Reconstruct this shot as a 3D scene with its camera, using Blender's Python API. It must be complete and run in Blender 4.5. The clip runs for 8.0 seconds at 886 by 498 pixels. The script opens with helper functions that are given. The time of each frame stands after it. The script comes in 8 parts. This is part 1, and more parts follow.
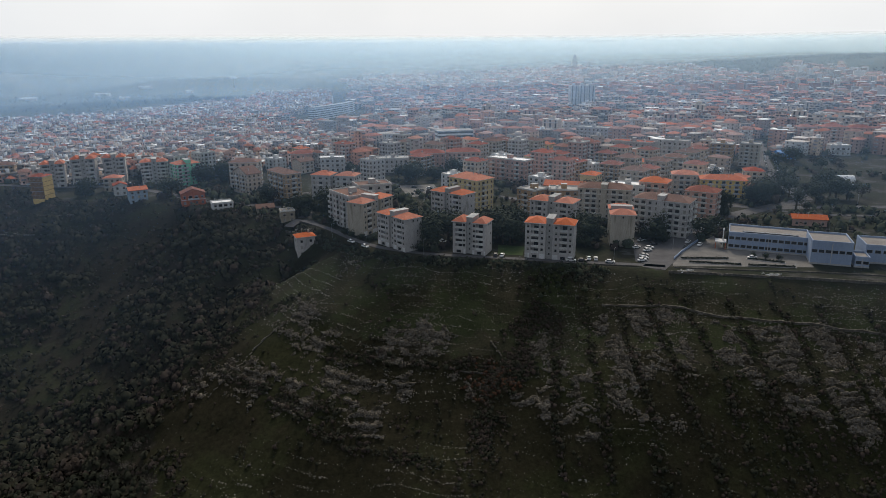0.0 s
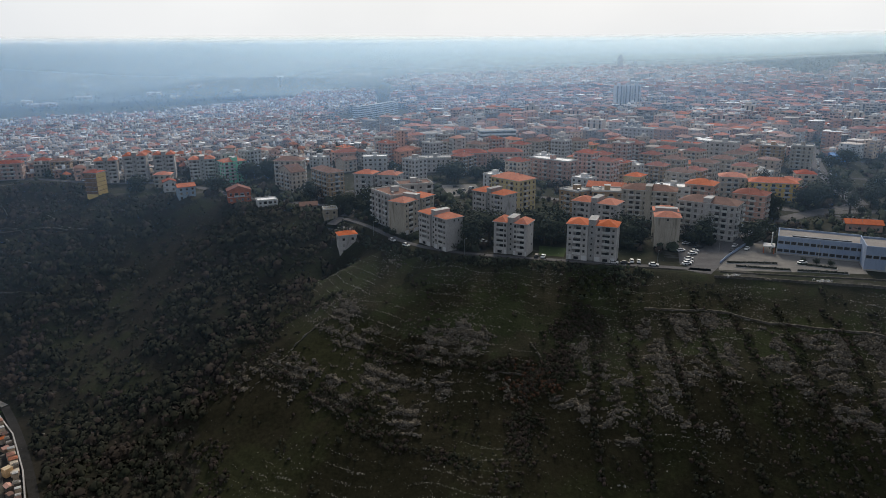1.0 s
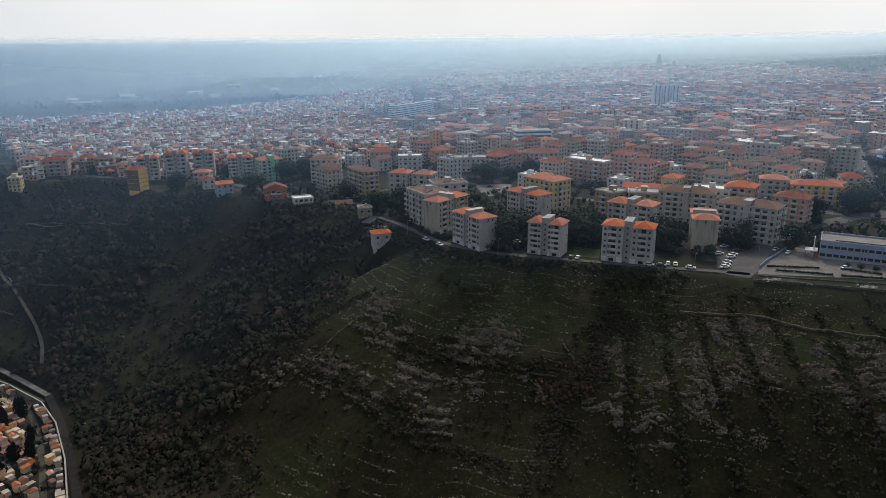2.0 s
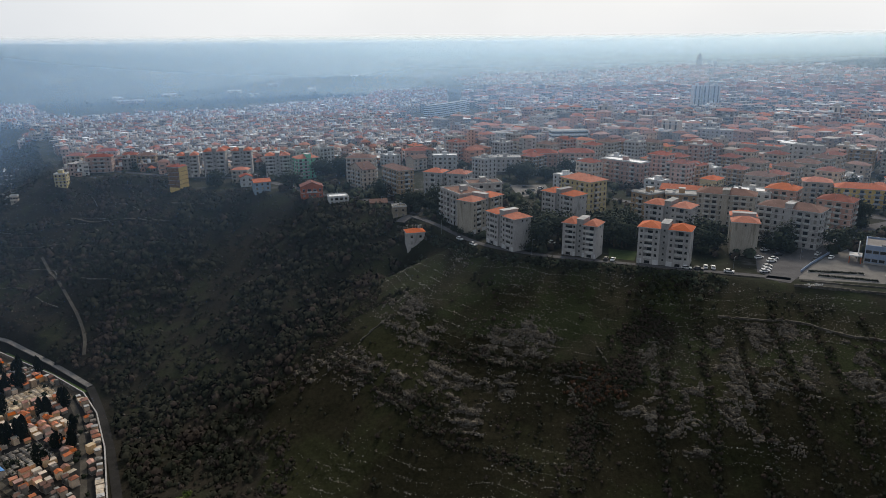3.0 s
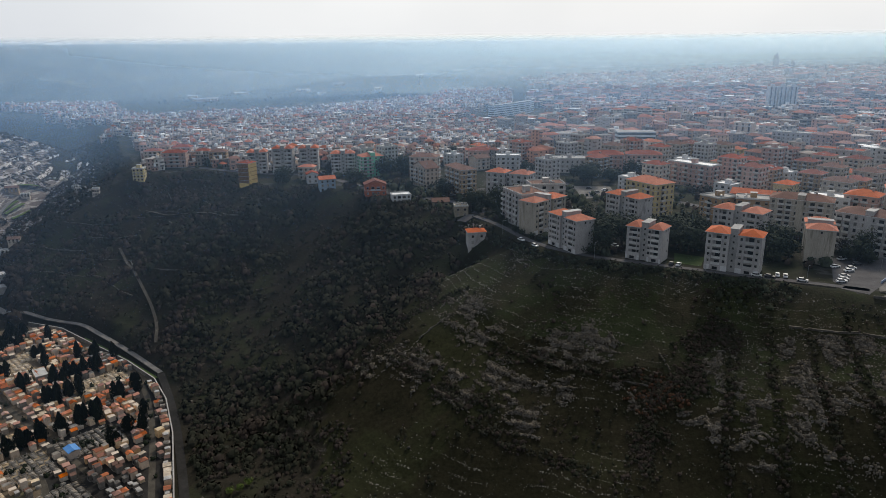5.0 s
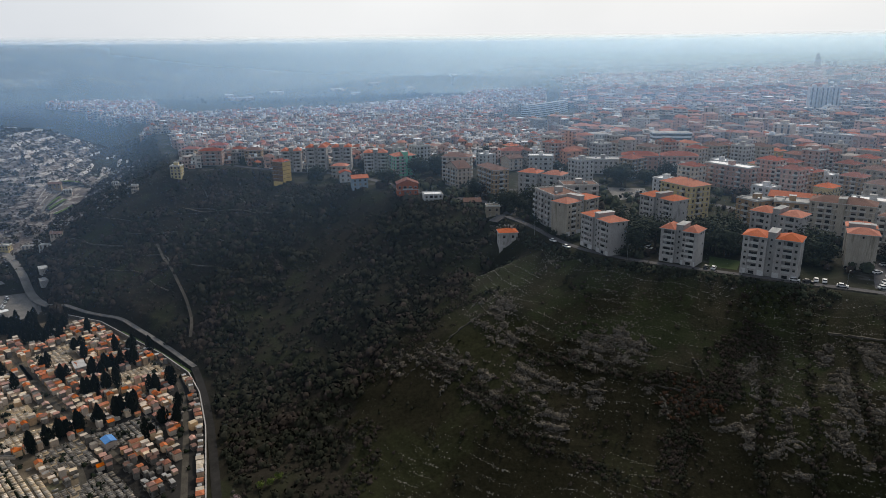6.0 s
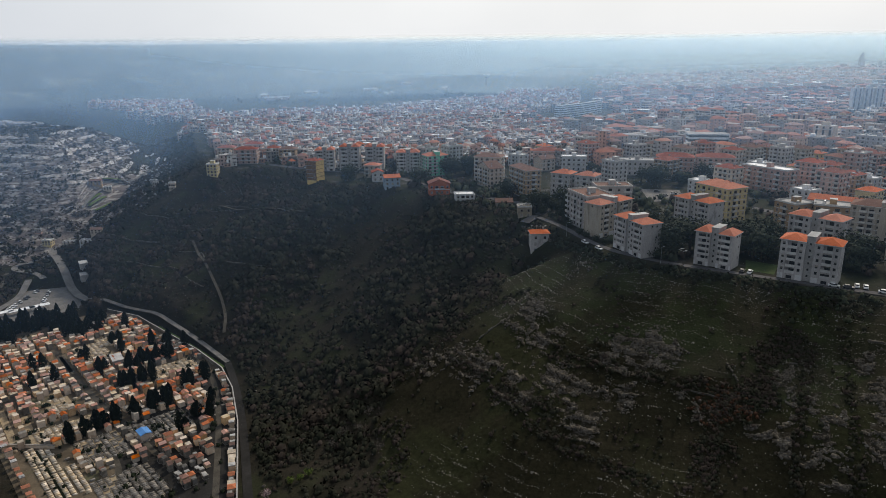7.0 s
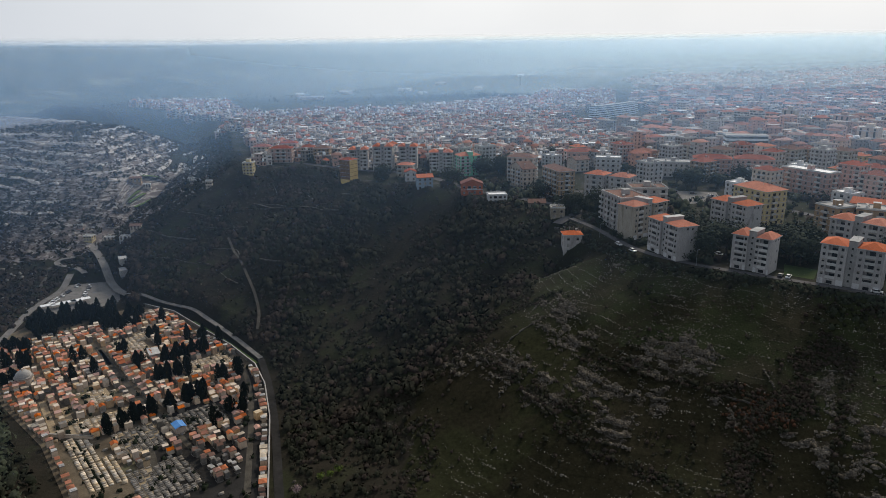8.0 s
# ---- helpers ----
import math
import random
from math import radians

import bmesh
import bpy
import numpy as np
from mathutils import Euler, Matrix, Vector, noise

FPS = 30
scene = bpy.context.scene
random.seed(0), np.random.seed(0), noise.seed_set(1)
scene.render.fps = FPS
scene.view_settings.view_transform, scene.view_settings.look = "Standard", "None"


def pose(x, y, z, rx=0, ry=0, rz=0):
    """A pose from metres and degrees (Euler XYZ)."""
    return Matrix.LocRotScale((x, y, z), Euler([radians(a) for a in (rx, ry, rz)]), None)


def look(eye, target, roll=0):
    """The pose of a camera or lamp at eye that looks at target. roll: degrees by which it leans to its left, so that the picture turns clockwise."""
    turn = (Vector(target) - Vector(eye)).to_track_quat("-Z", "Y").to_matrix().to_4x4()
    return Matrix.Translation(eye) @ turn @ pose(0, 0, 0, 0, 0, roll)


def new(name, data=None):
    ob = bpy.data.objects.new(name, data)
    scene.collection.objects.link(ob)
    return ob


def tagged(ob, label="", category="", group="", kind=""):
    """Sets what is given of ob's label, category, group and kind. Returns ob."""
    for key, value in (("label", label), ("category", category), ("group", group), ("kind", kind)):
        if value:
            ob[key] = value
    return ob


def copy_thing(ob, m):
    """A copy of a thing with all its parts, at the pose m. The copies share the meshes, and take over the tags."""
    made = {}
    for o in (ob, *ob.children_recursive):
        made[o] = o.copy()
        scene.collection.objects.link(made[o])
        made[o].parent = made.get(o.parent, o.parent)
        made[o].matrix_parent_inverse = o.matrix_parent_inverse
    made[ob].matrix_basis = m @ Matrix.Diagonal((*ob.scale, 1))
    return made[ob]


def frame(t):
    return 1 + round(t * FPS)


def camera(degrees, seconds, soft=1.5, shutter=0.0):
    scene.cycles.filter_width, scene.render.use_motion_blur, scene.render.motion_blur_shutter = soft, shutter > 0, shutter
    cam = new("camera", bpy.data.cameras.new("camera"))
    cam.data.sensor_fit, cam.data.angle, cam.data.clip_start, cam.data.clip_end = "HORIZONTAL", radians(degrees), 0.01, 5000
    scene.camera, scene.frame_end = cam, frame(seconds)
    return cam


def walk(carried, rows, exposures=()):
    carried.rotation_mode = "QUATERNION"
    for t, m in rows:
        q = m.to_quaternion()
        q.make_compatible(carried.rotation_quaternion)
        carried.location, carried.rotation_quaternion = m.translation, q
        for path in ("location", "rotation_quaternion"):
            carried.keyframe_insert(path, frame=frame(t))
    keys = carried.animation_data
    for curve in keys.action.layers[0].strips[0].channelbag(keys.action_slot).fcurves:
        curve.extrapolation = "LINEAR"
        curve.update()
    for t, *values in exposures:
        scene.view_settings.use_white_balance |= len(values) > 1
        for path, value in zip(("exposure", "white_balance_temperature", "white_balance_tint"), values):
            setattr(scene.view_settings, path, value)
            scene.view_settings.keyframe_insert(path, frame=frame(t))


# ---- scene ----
cam = camera(65.6, 8.0, soft=0.7)
EYE_Z = 92.0
# seconds, degrees turned to the left, degrees of tilt under the level, degrees of lean
TURNS = ((0, 0, 16.083, 0.40), (0.5, 1.851, 16.084, 0.425), (1, 3.524, 16.080, 0.455), (1.5, 4.961, 16.088, 0.475), (3, 9.345, 16.098, 0.497), (3.5, 10.642, 16.098, 0.508),
         (4, 11.932, 16.093, 0.506), (4.5, 13.262, 16.087, 0.510), (6, 17.308, 16.075, 0.497), (6.5, 18.640, 16.064, 0.495), (7, 20.002, 16.052, 0.516), (7.5, 21.397, 16.030, 0.545), (8, 22.757, 16.026, 0.562))


def aim(turn, tilt, lean):
    """The camera hovers in one place and pans, swaying a little."""
    return pose(0, 0, EYE_Z, 90 - tilt, 0, turn) @ pose(0, 0, 0, 0, 0, -lean)


walk(cam, [(t, aim(*row)) for t, *row in TURNS])

# ---- light: a thin overcast with a veiled sun ahead ----
SUN_TURN, SUN_UP = -7.0, 38.0      # degrees to the left of +y, degrees over the horizon
GLOW_TURN = -4.0                    # where the cloud is thinnest

world = bpy.data.worlds.new("world")
scene.world = world
world.use_nodes = True
wn, wl = world.node_tree.nodes, world.node_tree.links
wn.clear()
w_out = wn.new("ShaderNodeOutputWorld")
w_sky = wn.new("ShaderNodeTexSky")
w_sky.sky_type = "NISHITA"
w_sky.sun_disc = False
w_sky.sun_elevation = radians(SUN_UP)
w_sky.sun_rotation = radians(-SUN_TURN)
w_sky.air_density, w_sky.dust_density = 1.5, 4.0
w_blue = wn.new("ShaderNodeBackground")
w_blue.inputs["Strength"].default_value = 0.06
wl.new(w_sky.outputs["Color"], w_blue.inputs["Color"])
w_co = wn.new("ShaderNodeTexCoord")
w_map = wn.new("ShaderNodeMapping")
w_map.inputs["Scale"].default_value = (1.0, 1.0, 1.8)
w_noise = wn.new("ShaderNodeTexNoise")
w_noise.inputs["Scale"].default_value = 2.6
w_noise.inputs["Detail"].default_value = 7.0
w_noise.inputs["Roughness"].default_value = 0.5
w_ramp = wn.new("ShaderNodeValToRGB")
w_ramp.color_ramp.elements[0].position, w_ramp.color_ramp.elements[0].color = 0.3, (0.74, 0.765, 0.79, 1)
w_ramp.color_ramp.elements[1].position, w_ramp.color_ramp.elements[1].color = 0.72, (0.825, 0.845, 0.865, 1)
w_cloud = wn.new("ShaderNodeBackground")
w_cloud.inputs["Strength"].default_value = 0.92
w_mix = wn.new("ShaderNodeMixShader")
w_mix.inputs["Fac"].default_value = 0.88
wl.new(w_co.outputs["Generated"], w_map.inputs["Vector"])
wl.new(w_map.outputs["Vector"], w_noise.inputs["Vector"])
wl.new(w_noise.outputs["Fac"], w_ramp.inputs["Fac"])
w_dot = wn.new("ShaderNodeVectorMath")
w_dot.operation = "DOT_PRODUCT"
w_dot.inputs[1].default_value = (-math.sin(radians(GLOW_TURN)), math.cos(radians(GLOW_TURN)), 0.0)
w_glow = wn.new("ShaderNodeMapRange")
w_glow.interpolation_type = "SMOOTHSTEP"
for _k, _v in (("From Min", -0.1), ("From Max", 0.95), ("To Min", 0.5), ("To Max", 1.19)):
    w_glow.inputs[_k].default_value = _v
wl.new(w_co.outputs["Generated"], w_dot.inputs[0])
wl.new(w_dot.outputs["Value"], w_glow.inputs["Value"])
wl.new(w_glow.outputs["Result"], w_cloud.inputs["Strength"])
# the thinner cloud away from the sun lets some blue through
w_thin = wn.new("ShaderNodeMapRange")
w_thin.inputs["From Min"].default_value, w_thin.inputs["From Max"].default_value = 0.85, 0.2
wl.new(w_dot.outputs["Value"], w_thin.inputs["Value"])
w_tint = wn.new("ShaderNodeMix")
w_tint.data_type, w_tint.blend_type = "RGBA", "MULTIPLY"
w_tint.inputs[7].default_value = (0.92, 0.98, 1.09, 1)
wl.new(w_thin.outputs["Result"], w_tint.inputs[0])
wl.new(w_ramp.outputs["Color"], w_tint.inputs[6])
wl.new(w_tint.outputs[2], w_cloud.inputs["Color"])
wl.new(w_blue.outputs["Background"], w_mix.inputs[1])
wl.new(w_cloud.outputs["Background"], w_mix.inputs[2])
wl.new(w_mix.outputs["Shader"], w_out.inputs["Surface"])

sun = new("sun", bpy.data.lights.new("sun", "SUN"))
sun.data.energy, sun.data.angle, sun.data.color = 2.75, radians(11), (1.0, 0.88, 0.72)
_a, _u = radians(SUN_TURN), radians(SUN_UP)
sun.matrix_world = look((0, 0, 900), (900 * math.sin(_a) * math.cos(_u), -900 * math.cos(_a) * math.cos(_u), 900 - 900 * math.sin(_u)))


# ---- materials ----
def material(name, a, b, scale=0.4, rough=0.85, fine=0.0, bump=0.0, c=None, c_at=0.6, c_scale=None, metal=0.0, by_object=0.0, by_island=0.0, stretch=(1, 1, 1)):
    """A procedural surface: two colours in large soft noise, a finer grain, an optional third colour in patches,
    and a shift from piece to piece."""
    m = bpy.data.materials.new(name)
    m.use_nodes = True
    nt = m.node_tree
    n, l = nt.nodes, nt.links
    bs = n["Principled BSDF"]
    bs.inputs["Roughness"].default_value = rough
    bs.inputs["Metallic"].default_value = metal
    bs.inputs["Specular IOR Level"].default_value = 0.5 if rough < 0.6 else 0.2 if rough < 0.88 else 0.06
    geo = n.new("ShaderNodeNewGeometry")
    mp = n.new("ShaderNodeMapping")
    mp.inputs["Scale"].default_value = stretch
    l.new(geo.outputs["Position"], mp.inputs["Vector"])

    def noise_of(s, detail=5.0, rgh=0.6):
        t = n.new("ShaderNodeTexNoise")
        t.inputs["Scale"].default_value, t.inputs["Detail"].default_value, t.inputs["Roughness"].default_value = s, detail, rgh
        l.new(mp.outputs["Vector"], t.inputs["Vector"])
        return t

    def mixed(fac, x, y, blend="MIX"):
        k = n.new("ShaderNodeMix")
        k.data_type, k.blend_type = "RGBA", blend
        for sock, v in ((k.inputs[0], fac), (k.inputs[6], x), (k.inputs[7], y)):
            if hasattr(v, "is_output"):
                l.new(v, sock)
            else:
                sock.default_value = v if not isinstance(v, tuple) else (*v[:3], 1)
        return k.outputs[2]

    def ramp(fac, lo, hi):
        r = n.new("ShaderNodeMapRange")
        r.inputs["From Min"].default_value, r.inputs["From Max"].default_value = lo, hi
        l.new(fac, r.inputs["Value"])
        return r.outputs["Result"]

    big = noise_of(scale)
    col = mixed(ramp(big.outputs["Fac"], 0.35, 0.65), a, b)
    if c:
        pat = noise_of(c_scale or scale * 0.35, 8.0, 0.65)
        col = mixed(ramp(pat.outputs["Fac"], c_at - 0.04, c_at + 0.05), col, c)
    if fine:
        gr = noise_of(scale * 14, 4.0, 0.7)
        g = ramp(gr.outputs["Fac"], 0.25, 0.75)
        col = mixed(fine, col, mixed(g, (0.35, 0.35, 0.35), (1.55, 1.55, 1.55)), "MULTIPLY")
    for amount, source, socket in ((by_object, "ShaderNodeObjectInfo", "Random"), (by_island, "ShaderNodeNewGeometry", "Random Per Island")):
        if amount:
            rnd = n.new(source).outputs[socket]
            hs = n.new("ShaderNodeHueSaturation")
            l.new(ramp(rnd, -0.0, 1.0), hs.inputs["Fac"])
            hs.inputs["Fac"].default_value = 1.0
            for lk in list(hs.inputs["Fac"].links):
                l.remove(lk)
            v = n.new("ShaderNodeMapRange")
            v.inputs["To Min"].default_value, v.inputs["To Max"].default_value = 1 - amount, 1 + amount
            l.new(rnd, v.inputs["Value"])
            l.new(v.outputs["Result"], hs.inputs["Value"])
            s = n.new("ShaderNodeMath")
            s.operation = "PINGPONG"
            s.inputs[1].default_value = 0.13
            l.new(rnd, s.inputs[0])
            s2 = n.new("ShaderNodeMapRange")
            s2.inputs["From Max"].default_value = 0.13
            s2.inputs["To Min"].default_value, s2.inputs["To Max"].default_value = 1 - amount * 1.2, 1 + amount * 0.6
            l.new(s.outputs["Value"], s2.inputs["Value"])
            l.new(s2.outputs["Result"], hs.inputs["Saturation"])
            l.new(col, hs.inputs["Color"])
            col = hs.outputs["Color"]
    l.new(col, bs.inputs["Base Color"])
    if bump:
        bn = noise_of(scale * 8, 6.0, 0.7)
        bp = n.new("ShaderNodeBump")
        bp.inputs["Strength"].default_value, bp.inputs["Distance"].default_value = min(bump, 1.0), 0.3
        l.new(bn.outputs["Fac"], bp.inputs["Height"])
        l.new(bp.outputs["Normal"], bs.inputs["Normal"])
    return m


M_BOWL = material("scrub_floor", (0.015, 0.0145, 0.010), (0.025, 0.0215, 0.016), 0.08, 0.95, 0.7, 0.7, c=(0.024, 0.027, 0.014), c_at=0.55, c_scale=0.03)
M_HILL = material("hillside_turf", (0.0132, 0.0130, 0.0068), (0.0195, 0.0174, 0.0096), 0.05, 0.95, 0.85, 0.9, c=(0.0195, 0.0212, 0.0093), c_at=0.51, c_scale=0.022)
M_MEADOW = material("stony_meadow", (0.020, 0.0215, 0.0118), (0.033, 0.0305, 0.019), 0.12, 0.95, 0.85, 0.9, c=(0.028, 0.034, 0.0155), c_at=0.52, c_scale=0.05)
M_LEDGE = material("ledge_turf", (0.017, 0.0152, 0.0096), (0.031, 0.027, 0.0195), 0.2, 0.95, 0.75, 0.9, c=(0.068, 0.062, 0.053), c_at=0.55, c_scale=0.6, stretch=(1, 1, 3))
M_TOWN = material("town_ground", (0.014, 0.019, 0.009), (0.026, 0.024, 0.018), 0.03, 0.95, 0.6, 0.3, c=(0.055, 0.053, 0.05), c_at=0.57, c_scale=0.05)
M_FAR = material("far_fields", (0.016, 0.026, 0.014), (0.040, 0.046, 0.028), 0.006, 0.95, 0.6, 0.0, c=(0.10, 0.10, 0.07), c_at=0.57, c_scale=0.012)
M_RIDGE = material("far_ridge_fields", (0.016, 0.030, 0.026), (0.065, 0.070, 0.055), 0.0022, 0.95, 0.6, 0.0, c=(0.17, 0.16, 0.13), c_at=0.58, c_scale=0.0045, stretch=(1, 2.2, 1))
M_ROCKY = material("rocky_hillside", (0.080, 0.068, 0.066), (0.150, 0.130, 0.124), 0.12, 0.95, 0.7, 0.9, c=(0.30, 0.275, 0.255), c_at=0.54, c_scale=0.3, stretch=(0.35, 0.35, 2.2))
M_STRATA = material("limestone_strata", (0.38, 0.35, 0.33), (0.58, 0.54, 0.51), 0.3, 0.95, 0.6, 0.6, by_island=0.35)
M_FIELD = material("spring_meadow", (0.07, 0.105, 0.03), (0.10, 0.14, 0.045), 0.2, 0.95, 0.5)
M_GRAVEL = material("warm_gravel", (0.24, 0.185, 0.12), (0.34, 0.275, 0.185), 0.4, 0.95, 0.5, 0.2)
M_ROCK = material("limestone", (0.062, 0.054, 0.043), (0.145, 0.128, 0.104), 0.6, 0.9, 0.6, 0.7, by_island=0.4)
M_PEBBLE = material("pale_stone", (0.15, 0.138, 0.12), (0.30, 0.28, 0.245), 0.6, 0.9, 0.4, by_island=0.4)
M_STONE_WALL = material("dry_stone", (0.08, 0.073, 0.062), (0.15, 0.138, 0.118), 0.9, 0.95, 0.7, 0.6, by_island=0.3)
M_SCRUB = material("scrub_leaf", (0.0165, 0.020, 0.0128), (0.029, 0.029, 0.021), 0.06, 0.9, 0.32, by_island=0.10)
M_SCRUB_DRY = material("scrub_twig", (0.027, 0.0215, 0.0175), (0.046, 0.037, 0.032), 0.1, 0.9, 0.32, by_island=0.12)
M_RUST = material("rusty_bramble", (0.040, 0.019, 0.011), (0.062, 0.030, 0.017), 0.2, 0.9, 0.3, by_island=0.15)
M_GRASS = material("grass_tuft", (0.030, 0.034, 0.014), (0.05, 0.048, 0.024), 0.1, 0.9, 0.3, by_island=0.2)
M_LEAF = material("tree_leaf", (0.027, 0.036, 0.024), (0.048, 0.056, 0.035), 0.3, 0.9, 0.3, by_island=0.22)
M_CYPRESS = material("cypress_leaf", (0.010, 0.016, 0.010), (0.018, 0.024, 0.014), 0.5, 0.9, 0.3, by_island=0.3)
M_BLOSSOM = material("almond_blossom", (0.30, 0.20, 0.21), (0.42, 0.32, 0.32), 0.8, 0.9, 0.3, by_island=0.3)
M_FRESH = material("fresh_leaf", (0.075, 0.11, 0.02), (0.12, 0.16, 0.035), 0.5, 0.9, 0.3, by_island=0.2)
M_TWIG = material("pale_bare_twig", (0.085, 0.075, 0.066), (0.13, 0.115, 0.10), 0.6, 0.9, 0.3, by_island=0.2)
M_BARK = material("bark", (0.05, 0.04, 0.03), (0.085, 0.07, 0.055), 2.0, 0.95, 0.5, 0.6)
M_ASPHALT = material("asphalt", (0.075, 0.073, 0.077), (0.11, 0.108, 0.112), 0.15, 0.9, 0.35, 0.2)
M_PAVING = material("pale_paving", (0.13, 0.125, 0.12), (0.19, 0.182, 0.172), 0.2, 0.9, 0.35, 0.2)
M_TRACK = material("worn_track", (0.055, 0.05, 0.042), (0.085, 0.078, 0.066), 0.2, 0.95, 0.6, 0.4)
M_CEM_GROUND = material("cemetery_path", (0.075, 0.060, 0.043), (0.14, 0.114, 0.082), 0.1, 0.95, 0.45, 0.2, c=(0.10, 0.10, 0.06), c_at=0.6, c_scale=0.06)
M_ROOF = material("orange_roof_tile", (0.37, 0.090, 0.034), (0.46, 0.125, 0.05), 0.35, 0.85, 0.4, 0.3, by_object=0.14)
M_ROOF_RED = material("old_red_roof_tile", (0.21, 0.060, 0.038), (0.28, 0.088, 0.058), 0.3, 0.9, 0.45, 0.3, by_object=0.22)
M_ROOF_BROWN = material("brown_roof_tile", (0.145, 0.088, 0.072), (0.19, 0.115, 0.092), 0.3, 0.9, 0.45, 0.3, by_object=0.15)
M_ROOF_FLAT = material("flat_roof_screed", (0.32, 0.32, 0.32), (0.5, 0.5, 0.49), 0.15, 0.9, 0.35, by_object=0.2)
M_ROOF_WHITE = material("white_roof_coating", (0.7, 0.72, 0.74), (0.82, 0.83, 0.84), 0.2, 0.7, 0.2)
M_CONCRETE = material("concrete", (0.30, 0.295, 0.285), (0.40, 0.39, 0.375), 0.25, 0.9, 0.35, 0.2, by_object=0.12)
M_GREY = material("grey_render", (0.385, 0.365, 0.355), (0.475, 0.455, 0.44), 0.18, 0.9, 0.35, c=(0.28, 0.268, 0.255), c_at=0.6, c_scale=0.25, by_object=0.08, stretch=(1, 1, 0.3))
M_GREY_WARM = material("grey_warm_render", (0.36, 0.325, 0.27), (0.45, 0.41, 0.345), 0.18, 0.9, 0.35, c=(0.25, 0.225, 0.18), c_at=0.58, c_scale=0.4, by_object=0.08, stretch=(1, 1, 0.12))
M_WHITE = material("white_render", (0.50, 0.50, 0.505), (0.61, 0.605, 0.60), 0.2, 0.85, 0.25, c=(0.42, 0.42, 0.41), c_at=0.64, c_scale=0.3, by_object=0.08)
M_CREAM = material("cream_render", (0.48, 0.40, 0.325), (0.58, 0.495, 0.41), 0.2, 0.9, 0.3, c=(0.40, 0.35, 0.285), c_at=0.62, c_scale=0.3, by_object=0.14)
M_YELLOW = material("yellow_render", (0.68, 0.45, 0.12), (0.76, 0.54, 0.18), 0.2, 0.9, 0.25, c=(0.40, 0.28, 0.11), c_at=0.62, c_scale=0.3, by_object=0.08)
M_PALE_YELLOW = material("pale_yellow_render", (0.50, 0.41, 0.21), (0.58, 0.49, 0.28), 0.2, 0.9, 0.25, by_object=0.08)
M_OCHRE = material("ochre_render", (0.31, 0.205, 0.12), (0.39, 0.275, 0.165), 0.2, 0.9, 0.3, c=(0.27, 0.2, 0.13), c_at=0.6, c_scale=0.3, by_object=0.12)
M_PINK = material("rose_render", (0.42, 0.265, 0.22), (0.52, 0.35, 0.295), 0.2, 0.9, 0.3, by_object=0.14)
# Brown that paints the shade on the front of the tall yellow house.
M_SHADED_BROWN = material("brown_shaded_render", (0.20, 0.115, 0.06), (0.27, 0.16, 0.085), 0.3, 0.9, 0.35)
M_GREEN = material("mint_green_render", (0.24, 0.66, 0.43), (0.31, 0.72, 0.50), 0.2, 0.9, 0.25)
M_BLUE = material("pale_blue_render", (0.26, 0.34, 0.42), (0.32, 0.40, 0.48), 0.2, 0.9, 0.25)
M_FACTORY = material("pale_blue_panel", (0.23, 0.295, 0.42), (0.29, 0.355, 0.475), 0.12, 0.7, 0.2, stretch=(1, 1, 0.3))
M_FACTORY_ROOF = material("factory_roof_felt", (0.20, 0.185, 0.175), (0.27, 0.25, 0.235), 0.1, 0.9, 0.35)
M_BRICK_RED = material("red_render", (0.36, 0.10, 0.055), (0.44, 0.15, 0.08), 0.3, 0.9, 0.35)
M_RUBBLE = material("rubble_masonry", (0.25, 0.215, 0.16), (0.34, 0.30, 0.235), 0.6, 0.95, 0.6, 0.5)
M_GLASS = material("dark_window_glass", (0.014, 0.016, 0.02), (0.026, 0.029, 0.033), 0.5, 0.24, 0.0)
M_SHUTTER = material("roller_shutter", (0.14, 0.125, 0.11), (0.26, 0.24, 0.215), 0.5, 0.8, 0.2, by_object=0.5)
M_FRAME = material("window_frame_paint", (0.26, 0.25, 0.235), (0.36, 0.35, 0.33), 1.0, 0.6, 0.1)
M_RAIL = material("balcony_parapet", (0.45, 0.445, 0.43), (0.55, 0.54, 0.52), 0.5, 0.85, 0.2, by_object=0.15)
M_METAL = material("galvanised_metal", (0.3, 0.31, 0.32), (0.42, 0.43, 0.44), 1.0, 0.45, 0.2, metal=0.8)
M_MARBLE = material("grave_marble", (0.13, 0.115, 0.095), (0.29, 0.262, 0.225), 0.3, 0.6, 0.3, by_island=0.35)
M_CHAPEL = material("tomb_plaster", (0.45, 0.295, 0.17), (0.64, 0.47, 0.30), 0.3, 0.9, 0.45, by_object=0.25, by_island=0.35)
# Lit copy of the grave marble for the sunny western graves and roof tops.
M_SUNLIT_MARBLE = material("sunlit_grave_marble", (0.34, 0.27, 0.185), (0.60, 0.50, 0.375), 0.3, 0.7, 0.3, by_island=0.35)
# Old asphalt with cloud shade mixed into its colour.
M_OLD_SHADED_ASPHALT = material("old_shaded_asphalt", (0.018, 0.0175, 0.017), (0.032, 0.031, 0.030), 0.15, 0.9, 0.4, 0.2)
# Grey tomb stone, darkened to put the eastern cloud shade into its colour.
M_SHADED_TOMB_GREY = material("shaded_grey_tomb_stone", (0.105, 0.097, 0.086), (0.21, 0.193, 0.17), 0.5, 0.9, 0.45, by_object=0.3, by_island=0.35)
M_CHAPEL_ROOF = material("tomb_roof_tile", (0.31, 0.098, 0.046), (0.38, 0.145, 0.075), 0.4, 0.9, 0.45, by_object=0.3, by_island=0.4)
